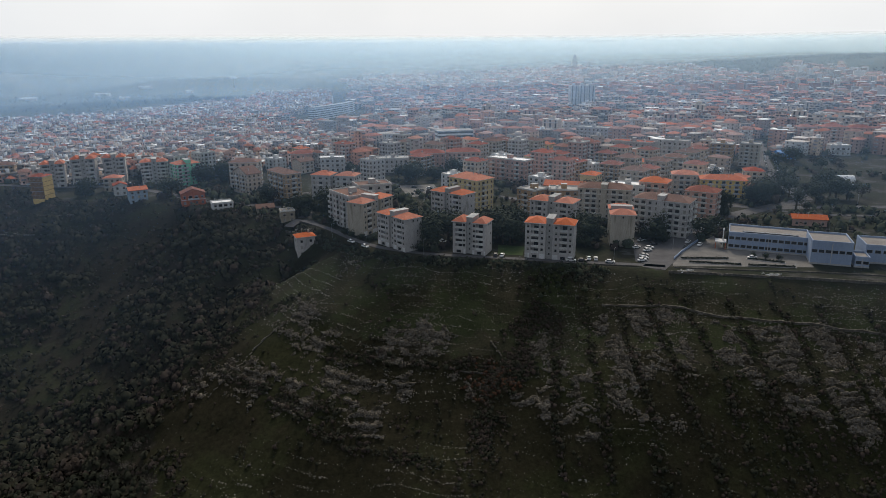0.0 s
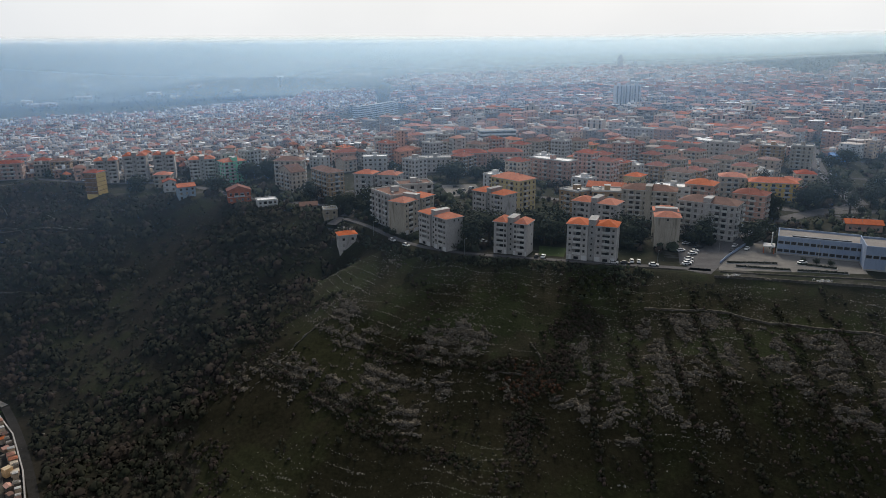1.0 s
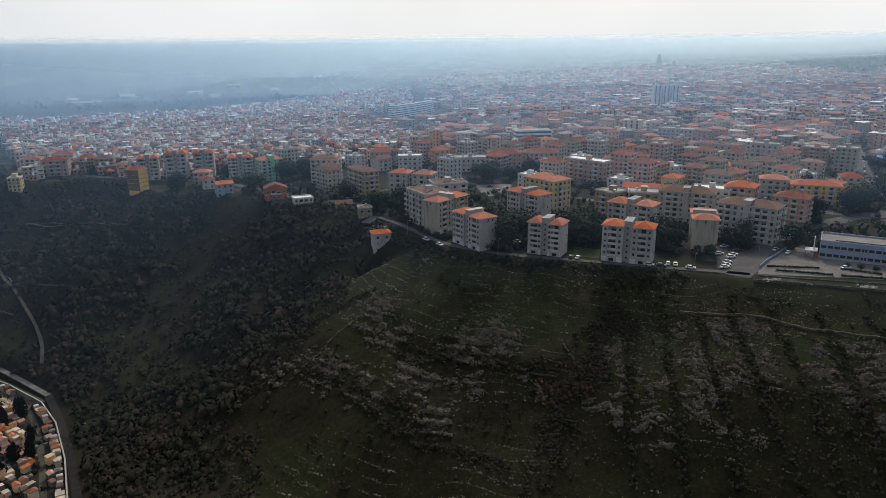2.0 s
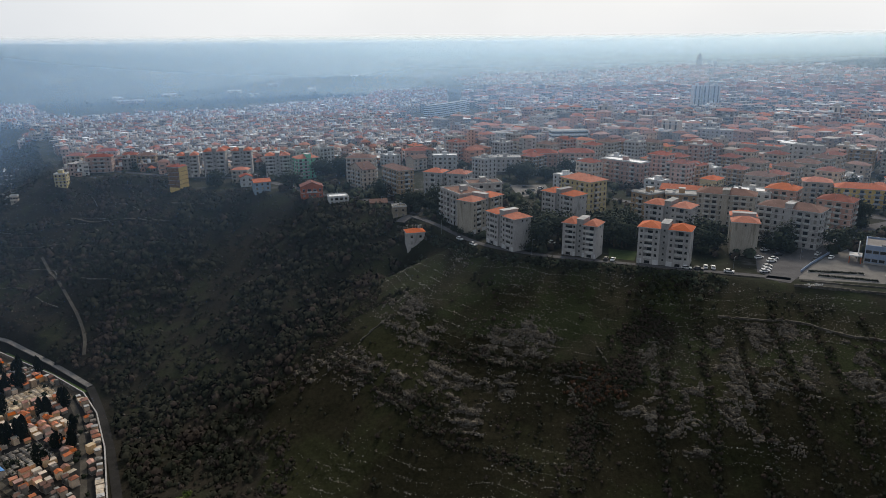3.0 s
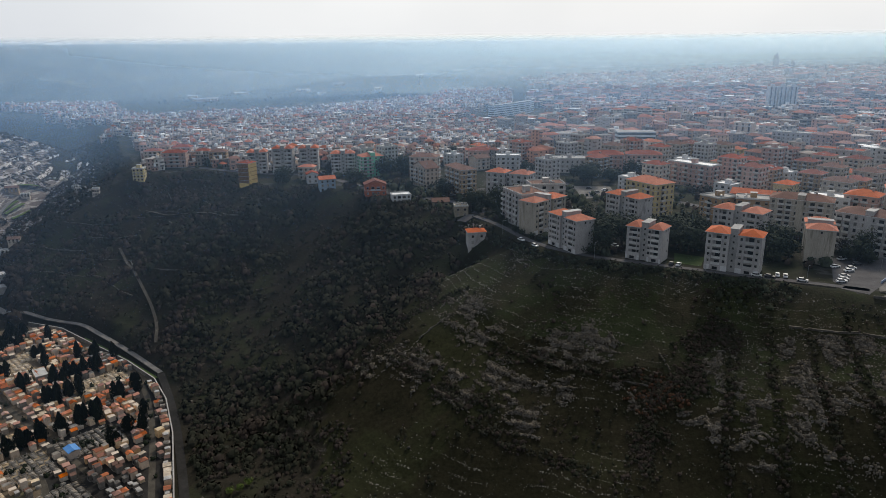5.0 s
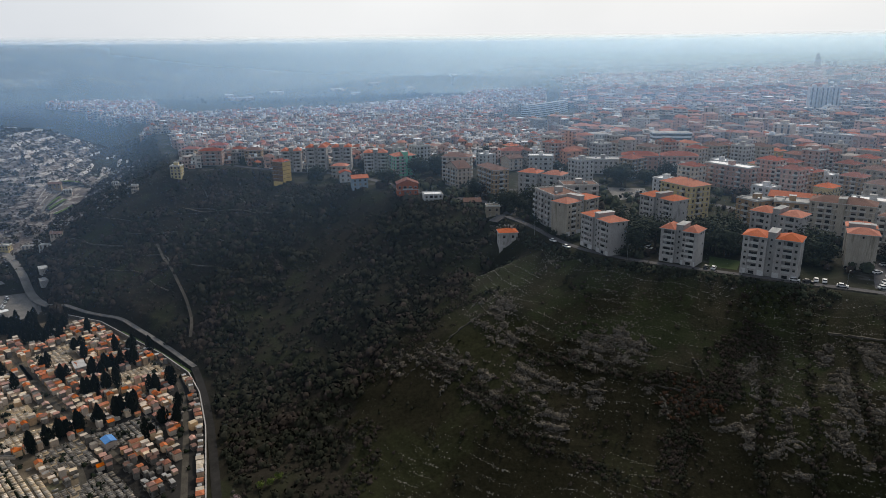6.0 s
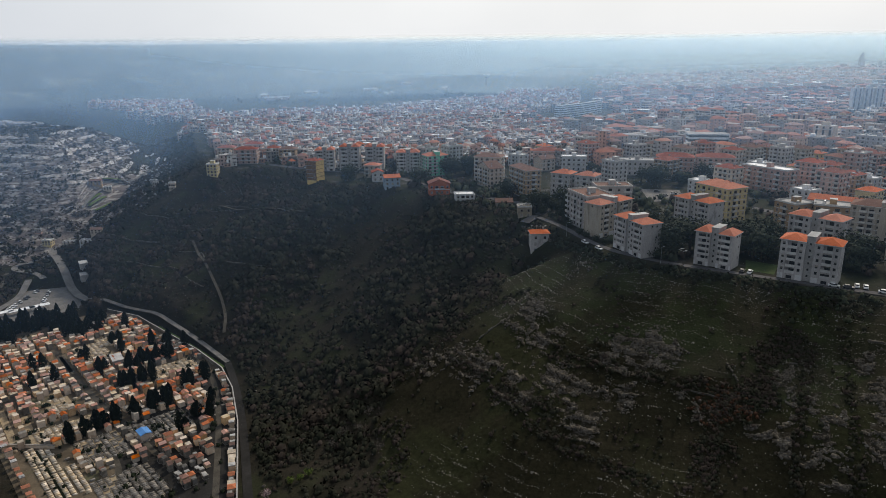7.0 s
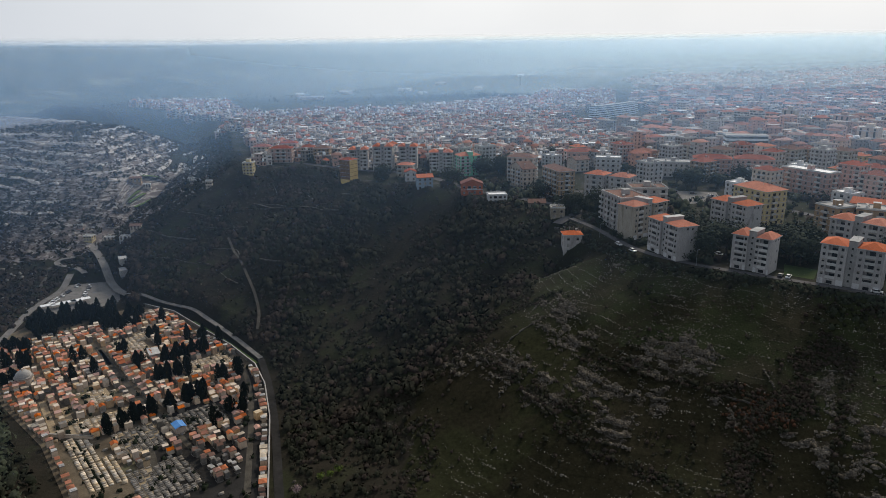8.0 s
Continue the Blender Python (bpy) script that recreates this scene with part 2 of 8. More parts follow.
M_TARP = material("blue_sheet", (0.05, 0.20, 0.50), (0.07, 0.25, 0.58), 0.5, 0.5, 0.1)
M_CAR = material("car_paint", (0.45, 0.45, 0.46), (0.5, 0.5, 0.5), 1.0, 0.3, 0.0, metal=0.2, by_object=0.8)
M_CAR_WHITE = material("white_car_paint", (0.75, 0.75, 0.75), (0.8, 0.8, 0.8), 1.0, 0.3, 0.0)
M_CAR_DARK = material("dark_car_paint", (0.03, 0.035, 0.045), (0.05, 0.05, 0.06), 1.0, 0.3, 0.0, by_object=0.4)
M_TYRE = material("tyre_rubber", (0.015, 0.015, 0.015), (0.025, 0.025, 0.025), 2.0, 0.9, 0.2)
M_FAR_WALL = material("old_town_walls", (0.42, 0.32, 0.25), (0.56, 0.45, 0.36), 0.02, 0.9, 0.2, by_island=0.42)
M_FAR_ROSE = material("old_town_rose_walls", (0.45, 0.27, 0.21), (0.56, 0.36, 0.285), 0.02, 0.9, 0.2, by_island=0.35)
M_FAR_WHITE = material("old_town_white_walls", (0.50, 0.475, 0.45), (0.64, 0.61, 0.58), 0.02, 0.9, 0.2, by_island=0.25)
M_FAR_GREY = material("old_town_grey_walls", (0.24, 0.235, 0.23), (0.34, 0.33, 0.32), 0.02, 0.9, 0.2, by_island=0.3)
M_FAR_ROOF = material("old_town_roofs", (0.24, 0.090, 0.060), (0.31, 0.135, 0.092), 0.02, 0.9, 0.2, by_island=0.4)
M_FAR_FLAT = material("old_town_terraces", (0.21, 0.19, 0.178), (0.36, 0.335, 0.318), 0.02, 0.9, 0.2, by_island=0.62)


def haze_material(name, alpha, tint):
    """Damp air: lets most light pass and scatters a little of it both ways."""
    m = bpy.data.materials.new(name)
    m.use_nodes = True
    n, l = m.node_tree.nodes, m.node_tree.links
    n.clear()
    out = n.new("ShaderNodeOutputMaterial")
    clear = n.new("ShaderNodeBsdfTransparent")
    fwd, back, both, mix = n.new("ShaderNodeBsdfTranslucent"), n.new("ShaderNodeBsdfDiffuse"), n.new("ShaderNodeMixShader"), n.new("ShaderNodeMixShader")
    for s in (fwd, back):
        s.inputs["Color"].default_value = (*tint, 1)
    both.inputs["Fac"].default_value = 0.08
    l.new(fwd.outputs[0], both.inputs[1])
    l.new(back.outputs[0], both.inputs[2])
    dens, amount = n.new("ShaderNodeAttribute"), n.new("ShaderNodeMath")
    dens.attribute_name = "dampness"
    amount.operation = "MULTIPLY"
    amount.inputs[1].default_value = alpha
    l.new(dens.outputs["Fac"], amount.inputs[0])
    l.new(amount.outputs["Value"], mix.inputs["Fac"])
    l.new(clear.outputs[0], mix.inputs[1])
    l.new(both.outputs[0], mix.inputs[2])
    l.new(mix.outputs[0], out.inputs["Surface"])
    return m


# ---- mesh helpers ----
class Shape:
    """Collects boxes, roofs and the like into one mesh."""

    def __init__(self, *mats):
        self.v, self.f, self.k, self.mats = [], [], [], list(mats)

    def add(self, verts, faces, k=0):
        o = len(self.v)
        self.v += [tuple(p) for p in verts]
        self.f += [tuple(i + o for i in q) for q in faces]
        self.k += [k] * len(faces)
        return self

    def box(self, x0, y0, z0, x1, y1, z1, k=0, top=None):
        f = [(0, 3, 2, 1), (4, 5, 6, 7), (0, 1, 5, 4), (1, 2, 6, 5), (2, 3, 7, 6), (3, 0, 4, 7)]
        self.add([(x0, y0, z0), (x1, y0, z0), (x1, y1, z0), (x0, y1, z0), (x0, y0, z1), (x1, y0, z1), (x1, y1, z1), (x0, y1, z1)], f, k)
        if top is not None:
            self.k[-5] = top
        return self

    def loft(self, w, d, rings):
        """A wall as one shell: rings of (height, how far it stands out, its surface above that height)."""
        o = len(self.v)
        for i, (z, out, k) in enumerate(rings):
            a, b = w / 2 + out, d / 2 + out
            self.v += [(-a, -b, z), (a, -b, z), (a, b, z), (-a, b, z)]
            if i:
                p = o + 4 * (i - 1)
                self.f += [(p + j, p + (j + 1) % 4, p + 4 + (j + 1) % 4, p + 4 + j) for j in range(4)]
                self.k += [rings[i - 1][2]] * 4
        p = len(self.v) - 4
        self.f.append((p, p + 1, p + 2, p + 3))
        self.k.append(rings[-1][2])
        return self

    def hip(self, x0, y0, x1, y1, z, rise, over=0.6, thick=0.22, k=0, k_edge=None):
        """A hipped roof with eaves."""
        x0, y0, x1, y1 = x0 - over, y0 - over, x1 + over, y1 + over
        w, d = x1 - x0, y1 - y0
        m = min(w, d) / 2
        cx0, cx1, cy0, cy1 = (x0 + m, x1 - m, (y0 + y1) / 2, (y0 + y1) / 2) if w >= d else ((x0 + x1) / 2, (x0 + x1) / 2, y0 + m, y1 - m)
        e = k if k_edge is None else k_edge
        v = [(x0, y0, z), (x1, y0, z), (x1, y1, z), (x0, y1, z)]
        v += [(a, b, z + thick) for a, b, _ in v]
        v += [(cx0, cy0, z + thick + rise), (cx1, cy1, z + thick + rise)]
        self.add(v, [(3, 2, 1, 0), (0, 1, 5, 4), (1, 2, 6, 5), (2, 3, 7, 6), (3, 0, 4, 7)], e)
        o = len(self.v) - 10
        faces = [(4, 5, 9, 8), (5, 6, 9), (6, 7, 8, 9), (7, 4, 8)] if w >= d else [(4, 5, 8), (5, 6, 9, 8), (6, 7, 9), (7, 4, 8, 9)]
        self.f += [tuple(i + o for i in q) for q in faces]
        self.k += [k] * 4
        return self

    def gable(self, x0, y0, x1, y1, z, rise, over=0.5, thick=0.22, k=0, k_wall=None, along="x"):
        """A gabled roof whose ridge runs along x (or y)."""
        if along == "y":
            s = Shape().gable(y0, x0, y1, x1, z, rise, over, thick, k, k_wall)
            o = len(self.v)
            self.v += [(b, a, c) for a, b, c in s.v]
            self.f += [tuple(i + o for i in reversed(q)) for q in s.f]
            self.k += s.k
            return self
        ym = (y0 + y1) / 2
        sl = rise / (ym - y0)
        X0, X1, Y0, Y1, zl = x0 - over, x1 + over, y0 - over, y1 + over, z - sl * over
        v = []
        for x in (X0, X1):
            v += [(x, Y0, zl), (x, ym, z + rise), (x, Y1, zl), (x, Y0, zl + thick), (x, ym, z + rise + thick), (x, Y1, zl + thick)]
        self.add(v, [(3, 9, 10, 4), (4, 10, 11, 5), (0, 1, 7, 6), (1, 2, 8, 7), (0, 6, 9, 3), (2, 5, 11, 8), (0, 3, 4, 1), (1, 4, 5, 2), (6, 7, 10, 9), (7, 8, 11, 10)], k)
        if k_wall is not None:
            self.add([(x0, y0, z), (x0, y1, z), (x0, ym, z + rise), (x1, y0, z), (x1, y1, z), (x1, ym, z + rise)], [(0, 2, 1), (3, 4, 5)], k_wall)
        return self

    def tube(self, x, y, z0, z1, r0, r1, n=8, k=0):
        ring = [(math.cos(2 * math.pi * i / n), math.sin(2 * math.pi * i / n)) for i in range(n)]
        v = [(x + r0 * a, y + r0 * b, z0) for a, b in ring] + [(x + r1 * a, y + r1 * b, z1) for a, b in ring]
        f = [(i, (i + 1) % n, n + (i + 1) % n, n + i) for i in range(n)] + [tuple(range(n - 1, -1, -1)), tuple(range(n, 2 * n))]
        return self.add(v, f, k)

    def mesh(self, name, smooth=False):
        me = bpy.data.meshes.new(name)
        me.from_pydata(self.v, [], self.f)
        for m in self.mats:
            me.materials.append(m)
        if len(self.mats) > 1:
            me.polygons.foreach_set("material_index", self.k)
        if smooth:
            me.polygons.foreach_set("use_smooth", [True] * len(self.f))
        me.update()
        return me


def part(name, shape, parent, label="", at=None):
    """One mesh object under a thing or a part; shape is a Shape or a mesh that alike parts share."""
    ob = new(name, shape.mesh(name) if isinstance(shape, Shape) else shape)
    ob.parent = parent
    if at is not None:
        ob.matrix_basis = at
    return tagged(ob, label)


def thing(name, label, category, m=None, group="", kind="", shape=None):
    ob = new(name, shape.mesh(name) if isinstance(shape, Shape) else shape)
    if m is not None:
        ob.matrix_basis = m
    return tagged(ob, label, category, group, kind)


def big_mesh(name, verts, faces, mats, index=None, normals=None):
    """A large mesh from arrays of vertices and of triangles or quads."""
    me = bpy.data.meshes.new(name)
    verts, faces = np.asarray(verts, dtype=np.float32), np.asarray(faces, dtype=np.int32)
    n, k = faces.shape
    me.vertices.add(len(verts))
    me.vertices.foreach_set("co", verts.ravel())
    me.loops.add(n * k)
    me.loops.foreach_set("vertex_index", faces.ravel())
    me.polygons.add(n)
    me.polygons.foreach_set("loop_start", np.arange(0, n * k, k, dtype=np.int32))
    for m in mats:
        me.materials.append(m)
    if index is not None:
        me.polygons.foreach_set("material_index", np.asarray(index, dtype=np.int32))
    me.update(calc_edges=True)
    if normals is not None:
        me.polygons.foreach_set("use_smooth", np.ones(n, dtype=bool))
        me.normals_split_custom_set_from_vertices(np.asarray(normals, dtype=np.float32))
    return me

# ---- the lie of the land ----
# the plan of the plateau on which the town stands: first its rim over the valley, then its far edge
PLATEAU = [(5600, -300), (900, 140), (420, 215), (260, 250), (180, 265), (122, 274), (90, 284), (55, 293), (20, 297), (-12, 306), (-38, 325), (-58, 350),
           (-82, 384), (-103, 386), (-131, 402), (-162, 422), (-206, 440), (-246, 430), (-262, 446), (-300, 478), (-345, 480), (-372, 455), (-392, 476),
           (-436, 532), (-534, 644), (-600, 725), (-630, 755), (-700, 785), (-800, 830), (-950, 880), (-1200, 940), (-1350, 1150), (-1000, 1350), (-820, 1700),
           (-640, 2150), (-350, 2450), (0, 2600), (300, 3000), (900, 3500), (5600, 3500)]
WEST_HILL = [(-5600, 300), (-1500, 400), (-758, 515), (-600, 515), (-650, 585), (-780, 640), (-980, 680), (-1500, 720), (-5600, 1300)]
CEMETERY = [(-138, 166), (-160, 197), (-183, 229), (-205, 255), (-224, 272), (-252, 287), (-285, 301), (-322, 317), (-350, 320), (-394, 270), (-388, 240), (-312, 192), (-262, 174), (-216, 149), (-160, 132)]
CAR_PARK = [(-408, 286), (-424, 310), (-438, 334), (-418, 350), (-390, 336), (-374, 322), (-378, 309), (-390, 289)]
# limestone on the bulges of the spur: chains of outcrops (width, points) and two broken pavements of rock
OUTCROPS = [(5.5, [(-74, 296), (-61, 283), (-52, 272)]), (6.0, [(-88, 267), (-75, 254.5), (-64, 248.5), (-54, 241)]), (4.5, [(-47, 256), (-41, 243), (-27, 243), (-17, 242)]),
            (5.0, [(-37, 237), (-30, 233), (-25, 228)]), (7.0, [(-19, 262), (-6, 261)]), (3.0, [(-48, 312), (-43, 310)]), (4.0, [(-108, 268), (-104, 262)]), (3.5, [(4, 243), (14, 238)])]
PAVEMENTS = [[(37, 254), (58, 263), (90, 263), (99, 251), (92, 236), (84, 211), (70, 206), (48, 213), (30, 221), (27, 238)],
             [(105, 256), (136, 251), (166, 240), (182, 224), (160, 206), (135, 205), (113, 221), (106, 238)]]


# how far the town reaches, by direction in degrees left of +y
TOWN_A = [-40, -22, -13, -9, 3, 9, 14, 17.6, 21, 24, 38, 40, 45]
TOWN_R = [1700, 1800, 2050, 2300, 2450, 1750, 1480, 1310, 1170, 1100, 1060, 1400, 1550]


def hash01(i, j, seed):
    n = (i * 374761393 + j * 668265263 + seed * 974711) & 0x7FFFFFFF
    n = ((n ^ (n >> 13)) * 1274126177) & 0x7FFFFFFF
    return ((n ^ (n >> 16)) & 0xFFFF) / 65535.0


def value_noise(x, y, size, seed=1):
    """Smooth noise from -1 to 1 over the plan."""
    u, v = np.asarray(x) / size, np.asarray(y) / size
    i, j = np.floor(u).astype(np.int64), np.floor(v).astype(np.int64)
    a, b = u - i, v - j
    a, b = a * a * (3 - 2 * a), b * b * (3 - 2 * b)
    top = hash01(i, j, seed) * (1 - a) + hash01(i + 1, j, seed) * a
    low = hash01(i, j + 1, seed) * (1 - a) + hash01(i + 1, j + 1, seed) * a
    return 2 * (top * (1 - b) + low * b) - 1


def smooth01(x, lo, hi):
    t = np.clip((x - lo) / (hi - lo), 0, 1)
    return t * t * (3 - 2 * t)


def plan_distance(x, y, poly):
    """Distance to the outline of a plan, negative inside it."""
    x, y = np.asarray(x, dtype=float), np.asarray(y, dtype=float)
    best, inside = np.full(x.shape, 1e18), np.zeros(x.shape, dtype=bool)
    for (ax, ay), (bx, by) in zip(poly, poly[1:] + poly[:1]):
        dx, dy = bx - ax, by - ay
        t = np.clip(((x - ax) * dx + (y - ay) * dy) / (dx * dx + dy * dy), 0, 1)
        best = np.minimum(best, (x - ax - t * dx) ** 2 + (y - ay - t * dy) ** 2)
        if ay != by:
            inside ^= ((ay > y) != (by > y)) & (x < (bx - ax) * (y - ay) / (by - ay) + ax)
    return np.where(inside, -1, 1) * np.sqrt(best)


def fall(d, slope, depth, ease):
    """How far the ground has dropped at a distance d outside a rim."""
    d = np.maximum(d, 0)
    e = depth / slope
    z = (d - e) / ease
    return slope * (d - ease * np.where(z > 30, z, np.log1p(np.exp(np.minimum(z, 30)))))


def ground_z(x, y, detail=True):
    x, y = np.asarray(x, dtype=float), np.asarray(y, dtype=float)
    r = np.hypot(x, y)
    de, dw = plan_distance(x, y, PLATEAU), plan_distance(x, y, WEST_HILL)
    near = smooth01(r, 1500, 900)
    wob = value_noise(x, y, 46, 3) * 7 + value_noise(x, y, 21, 4) * 1.2
    de2 = de + np.where(de > 0, wob * smooth01(de, 4, 45) * near, 0)
    z_e = -fall(de2, 0.5, 71, 16)
    # the spur's slope steps down in old terraces
    k = z_e / 2.3
    stepped = 2.3 * (np.floor(k) + smooth01(k - np.floor(k), 0.62, 1.0))
    keep = 0.8 * smooth01(de, 6, 20) * smooth01(de, 165, 120) * near * smooth01(value_noise(x, y, 60, 8), -0.6, 0.1)
    z_e = z_e * (1 - keep) + stepped * keep
    rise = np.interp(np.degrees(np.arctan2(-x, np.maximum(y, 1))), [-40, -33, -27, -19, -11, -4, 3], [77, 75, 66, 47, 32, 14, 0]) * smooth01(r, 1100, 2350)
    z_e = z_e + rise * smooth01(de, 400, 0) + 24 * np.exp(-(((x + 590) / 420) ** 2 + ((y - 1880) / 260) ** 2))
    dw2 = dw + value_noise(x, y, 90, 5) * 22 + value_noise(x, y, 35, 6) * 8
    z_w = 10 - fall(dw2, 0.42, 80, 20) + 14 * smooth01(-dw, 0, 300)
    turn = np.arctan2(-x, y)
    ridge = -70 + (211 + 9 * np.sin(2.6 * turn + 0.4) + 5 * np.sin(7.1 * turn) + 3 * value_noise(turn * 40, turn * 0, 1.0, 9)) * smooth01(r, 2300, 4650) ** 0.9
    ridge = ridge + 16 * value_noise(x, y, 420, 11) * smooth01(r, 1600, 2200) * smooth01(r, 4500, 3600)
    z_e = z_e - 8.0 * np.exp(-(((x + 75) / 13) ** 2 + ((y - 338) / 8.5) ** 2))     # the cut below the small house
    z = np.maximum(np.maximum(z_e, z_w), ridge)
    if detail:
        rough = smooth01(np.minimum(de, dw + 60), 3, 25) * smooth01(r, 2600, 1400)
        dc = np.minimum(plan_distance(x, y, CEMETERY), plan_distance(x, y, CAR_PARK))
        rough = rough * smooth01(dc, 4, 16)
        z = z + rough * (value_noise(x, y, 24, 21) * 1.3 + value_noise(x, y, 9, 22) * 0.55 + value_noise(x, y, 3.4, 23) * 0.22)
        z = z * smooth01(dc, 0, 14) + -70 * (1 - smooth01(dc, 0, 14))
    return z


def gully_streak(x, y):
    """Narrow runnels that cut the rock down the slope."""
    return smooth01(np.abs(np.sin((x + 0.02 * y + 3.2 * value_noise(x, y, 22, 37)) / 4.9)), 0.52, 0.16) * smooth01(x, 25, 45)


def outcrop(x, y):
    """How much bare limestone shows (0 to 1)."""
    x, y = np.asarray(x, dtype=float), np.asarray(y, dtype=float)
    m = np.zeros(x.shape)
    for width, line in OUTCROPS:
        d = np.full(x.shape, 1e9)
        for (ax, ay), (bx, by) in zip(line, line[1:]):
            t = np.clip(((x - ax) * (bx - ax) + (y - ay) * (by - ay)) / ((bx - ax) ** 2 + (by - ay) ** 2), 0, 1)
            d = np.minimum(d, np.hypot(x - ax - t * (bx - ax), y - ay - t * (by - ay)))
        m = np.maximum(m, smooth01(d + 3.5 * value_noise(x, y, 9, 44), width * 1.9, width * 0.1))
    for plan in PAVEMENTS:
        m = np.maximum(m, smooth01(plan_distance(x, y, plan) + 4 * value_noise(x, y, 10, 56), 2, -4) * smooth01(value_noise(x, y, 17, 57) + 0.5 * value_noise(x, y, 6, 58), -0.62, 0.05))
    return m * smooth01(gully_streak(x, y), 0.6, 0.25) * smooth01(value_noise(x, y, 3.1, 61) + 0.7 * value_noise(x, y, 7, 62), -0.45, 0.25)


def height(x, y):
    return float(ground_z(np.array([x]), np.array([y]))[0])


def spaced(*stretches):
    """Grid lines: stretches of (from, to, step)."""
    return np.concatenate([np.arange(a, b, s) for a, b, s in stretches] + [[stretches[-1][1]]])


gx = spaced((-4900, -1500, 85), (-1500, -800, 22), (-800, -420, 7), (-420, -345, 3.2), (-345, 185, 2.3), (185, 330, 3.5), (330, 900, 14), (900, 4900, 85))
gy = spaced((-4900, -300, 120), (-300, 120, 12), (120, 470, 2.3), (470, 620, 4), (620, 1100, 10), (1100, 2600, 32), (2600, 4900, 60))
GX, GY = np.meshgrid(gx, gy)
GZ = ground_z(GX, GY)
nx, ny = len(gx), len(gy)
ii, jj = np.meshgrid(np.arange(nx - 1), np.arange(ny - 1))
q0 = (jj * nx + ii).ravel()
quads = np.stack([q0, q0 + 1, q0 + nx + 1, q0 + nx], 1)
cx, cy = (GX[:-1, :-1] + GX[1:, 1:]).ravel() / 2, (GY[:-1, :-1] + GY[1:, 1:]).ravel() / 2
c_e, c_w, c_r = plan_distance(cx, cy, PLATEAU), plan_distance(cx, cy, WEST_HILL), np.hypot(cx, cy)
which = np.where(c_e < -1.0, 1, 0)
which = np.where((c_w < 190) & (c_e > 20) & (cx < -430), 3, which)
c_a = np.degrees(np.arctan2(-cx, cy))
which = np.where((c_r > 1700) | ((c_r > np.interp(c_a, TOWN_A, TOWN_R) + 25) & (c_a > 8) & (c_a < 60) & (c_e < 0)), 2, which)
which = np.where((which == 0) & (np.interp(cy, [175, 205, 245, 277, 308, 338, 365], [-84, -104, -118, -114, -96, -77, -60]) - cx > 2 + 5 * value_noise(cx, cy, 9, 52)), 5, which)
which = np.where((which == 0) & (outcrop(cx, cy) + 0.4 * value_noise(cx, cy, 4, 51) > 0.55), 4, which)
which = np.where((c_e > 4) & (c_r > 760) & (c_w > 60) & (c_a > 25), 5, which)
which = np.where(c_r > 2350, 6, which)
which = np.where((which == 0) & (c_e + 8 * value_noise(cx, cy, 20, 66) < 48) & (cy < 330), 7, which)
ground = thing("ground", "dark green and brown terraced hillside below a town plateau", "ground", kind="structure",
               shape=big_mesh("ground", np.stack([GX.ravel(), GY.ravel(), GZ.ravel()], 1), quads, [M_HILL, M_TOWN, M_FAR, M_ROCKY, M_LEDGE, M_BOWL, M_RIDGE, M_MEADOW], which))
ground.data.polygons.foreach_set("use_smooth", [True] * len(ground.data.polygons))

# ---- damp air between the near slope and the far ridge ----
HAZE = ((285, 0.020), (430, 0.046), (640, 0.12), (960, 0.21), (1500, 0.25), (2400, 0.64), (3800, 0.93))
for (radius, alpha), (further, _) in zip(HAZE, HAZE[1:] + ((4600, 0),)):
    s = Shape(haze_material("haze", alpha, (0.36, 0.61, 1.0) if radius < 1200 else (0.70, 0.90, 1.0) if radius < 3000 else (0.84, 0.945, 1.0)))
    density = []
    for i in range(60):
        a = radians(-62 + 2.5 * i)
        x, y = -radius * math.sin(a), radius * math.cos(a)
        foot, beyond = (float(q) for q in ground_z(np.array([x, x * further / radius]), np.array([y, y * further / radius]), False))
        foot = foot - 2
        full = max(EYE_Z + (beyond - EYE_Z) * radius / further, foot + 6)
        top = EYE_Z + radius * 0.0106
        for z, v in ((foot - 8, 0.0), (foot, 0.0), (full, 1.0), (max(full + 4, top), 1.0), (max(full + 4, top) + radius * 0.009, 0.0)):
            s.v.append((x, y, z))
            # Density stands for the sun's glow in far sheets; nearer ones thicken over the gorge.
            density.append(v * float(np.interp(math.degrees(a), [-40, -14, 10, 28, 45], [0.8, 1.0, 1.05, 0.70, 0.38] if radius > 1400 else [0.4, 0.75, 1.2, 1.45, 1.6] if radius > 500 else [1] * 5)))
        if i:
            for j in range(4):
                s.f.append((5 * i - 5 + j, 5 * i + j, 5 * i + j + 1, 5 * i - 4 + j))
                s.k.append(0)
    haze = thing("haze_layer", "thin bluish layer of damp air over the valley", "haze", kind="structure", shape=s)
    haze.data.attributes.new("dampness", "FLOAT", "POINT").data.foreach_set("value", density)

# ---- buildings ----
OCCUPIED = []      # x, y, radius of what already stands
ROOFTOPS = []      # the poses and sizes of roofs that carry tanks and aerials


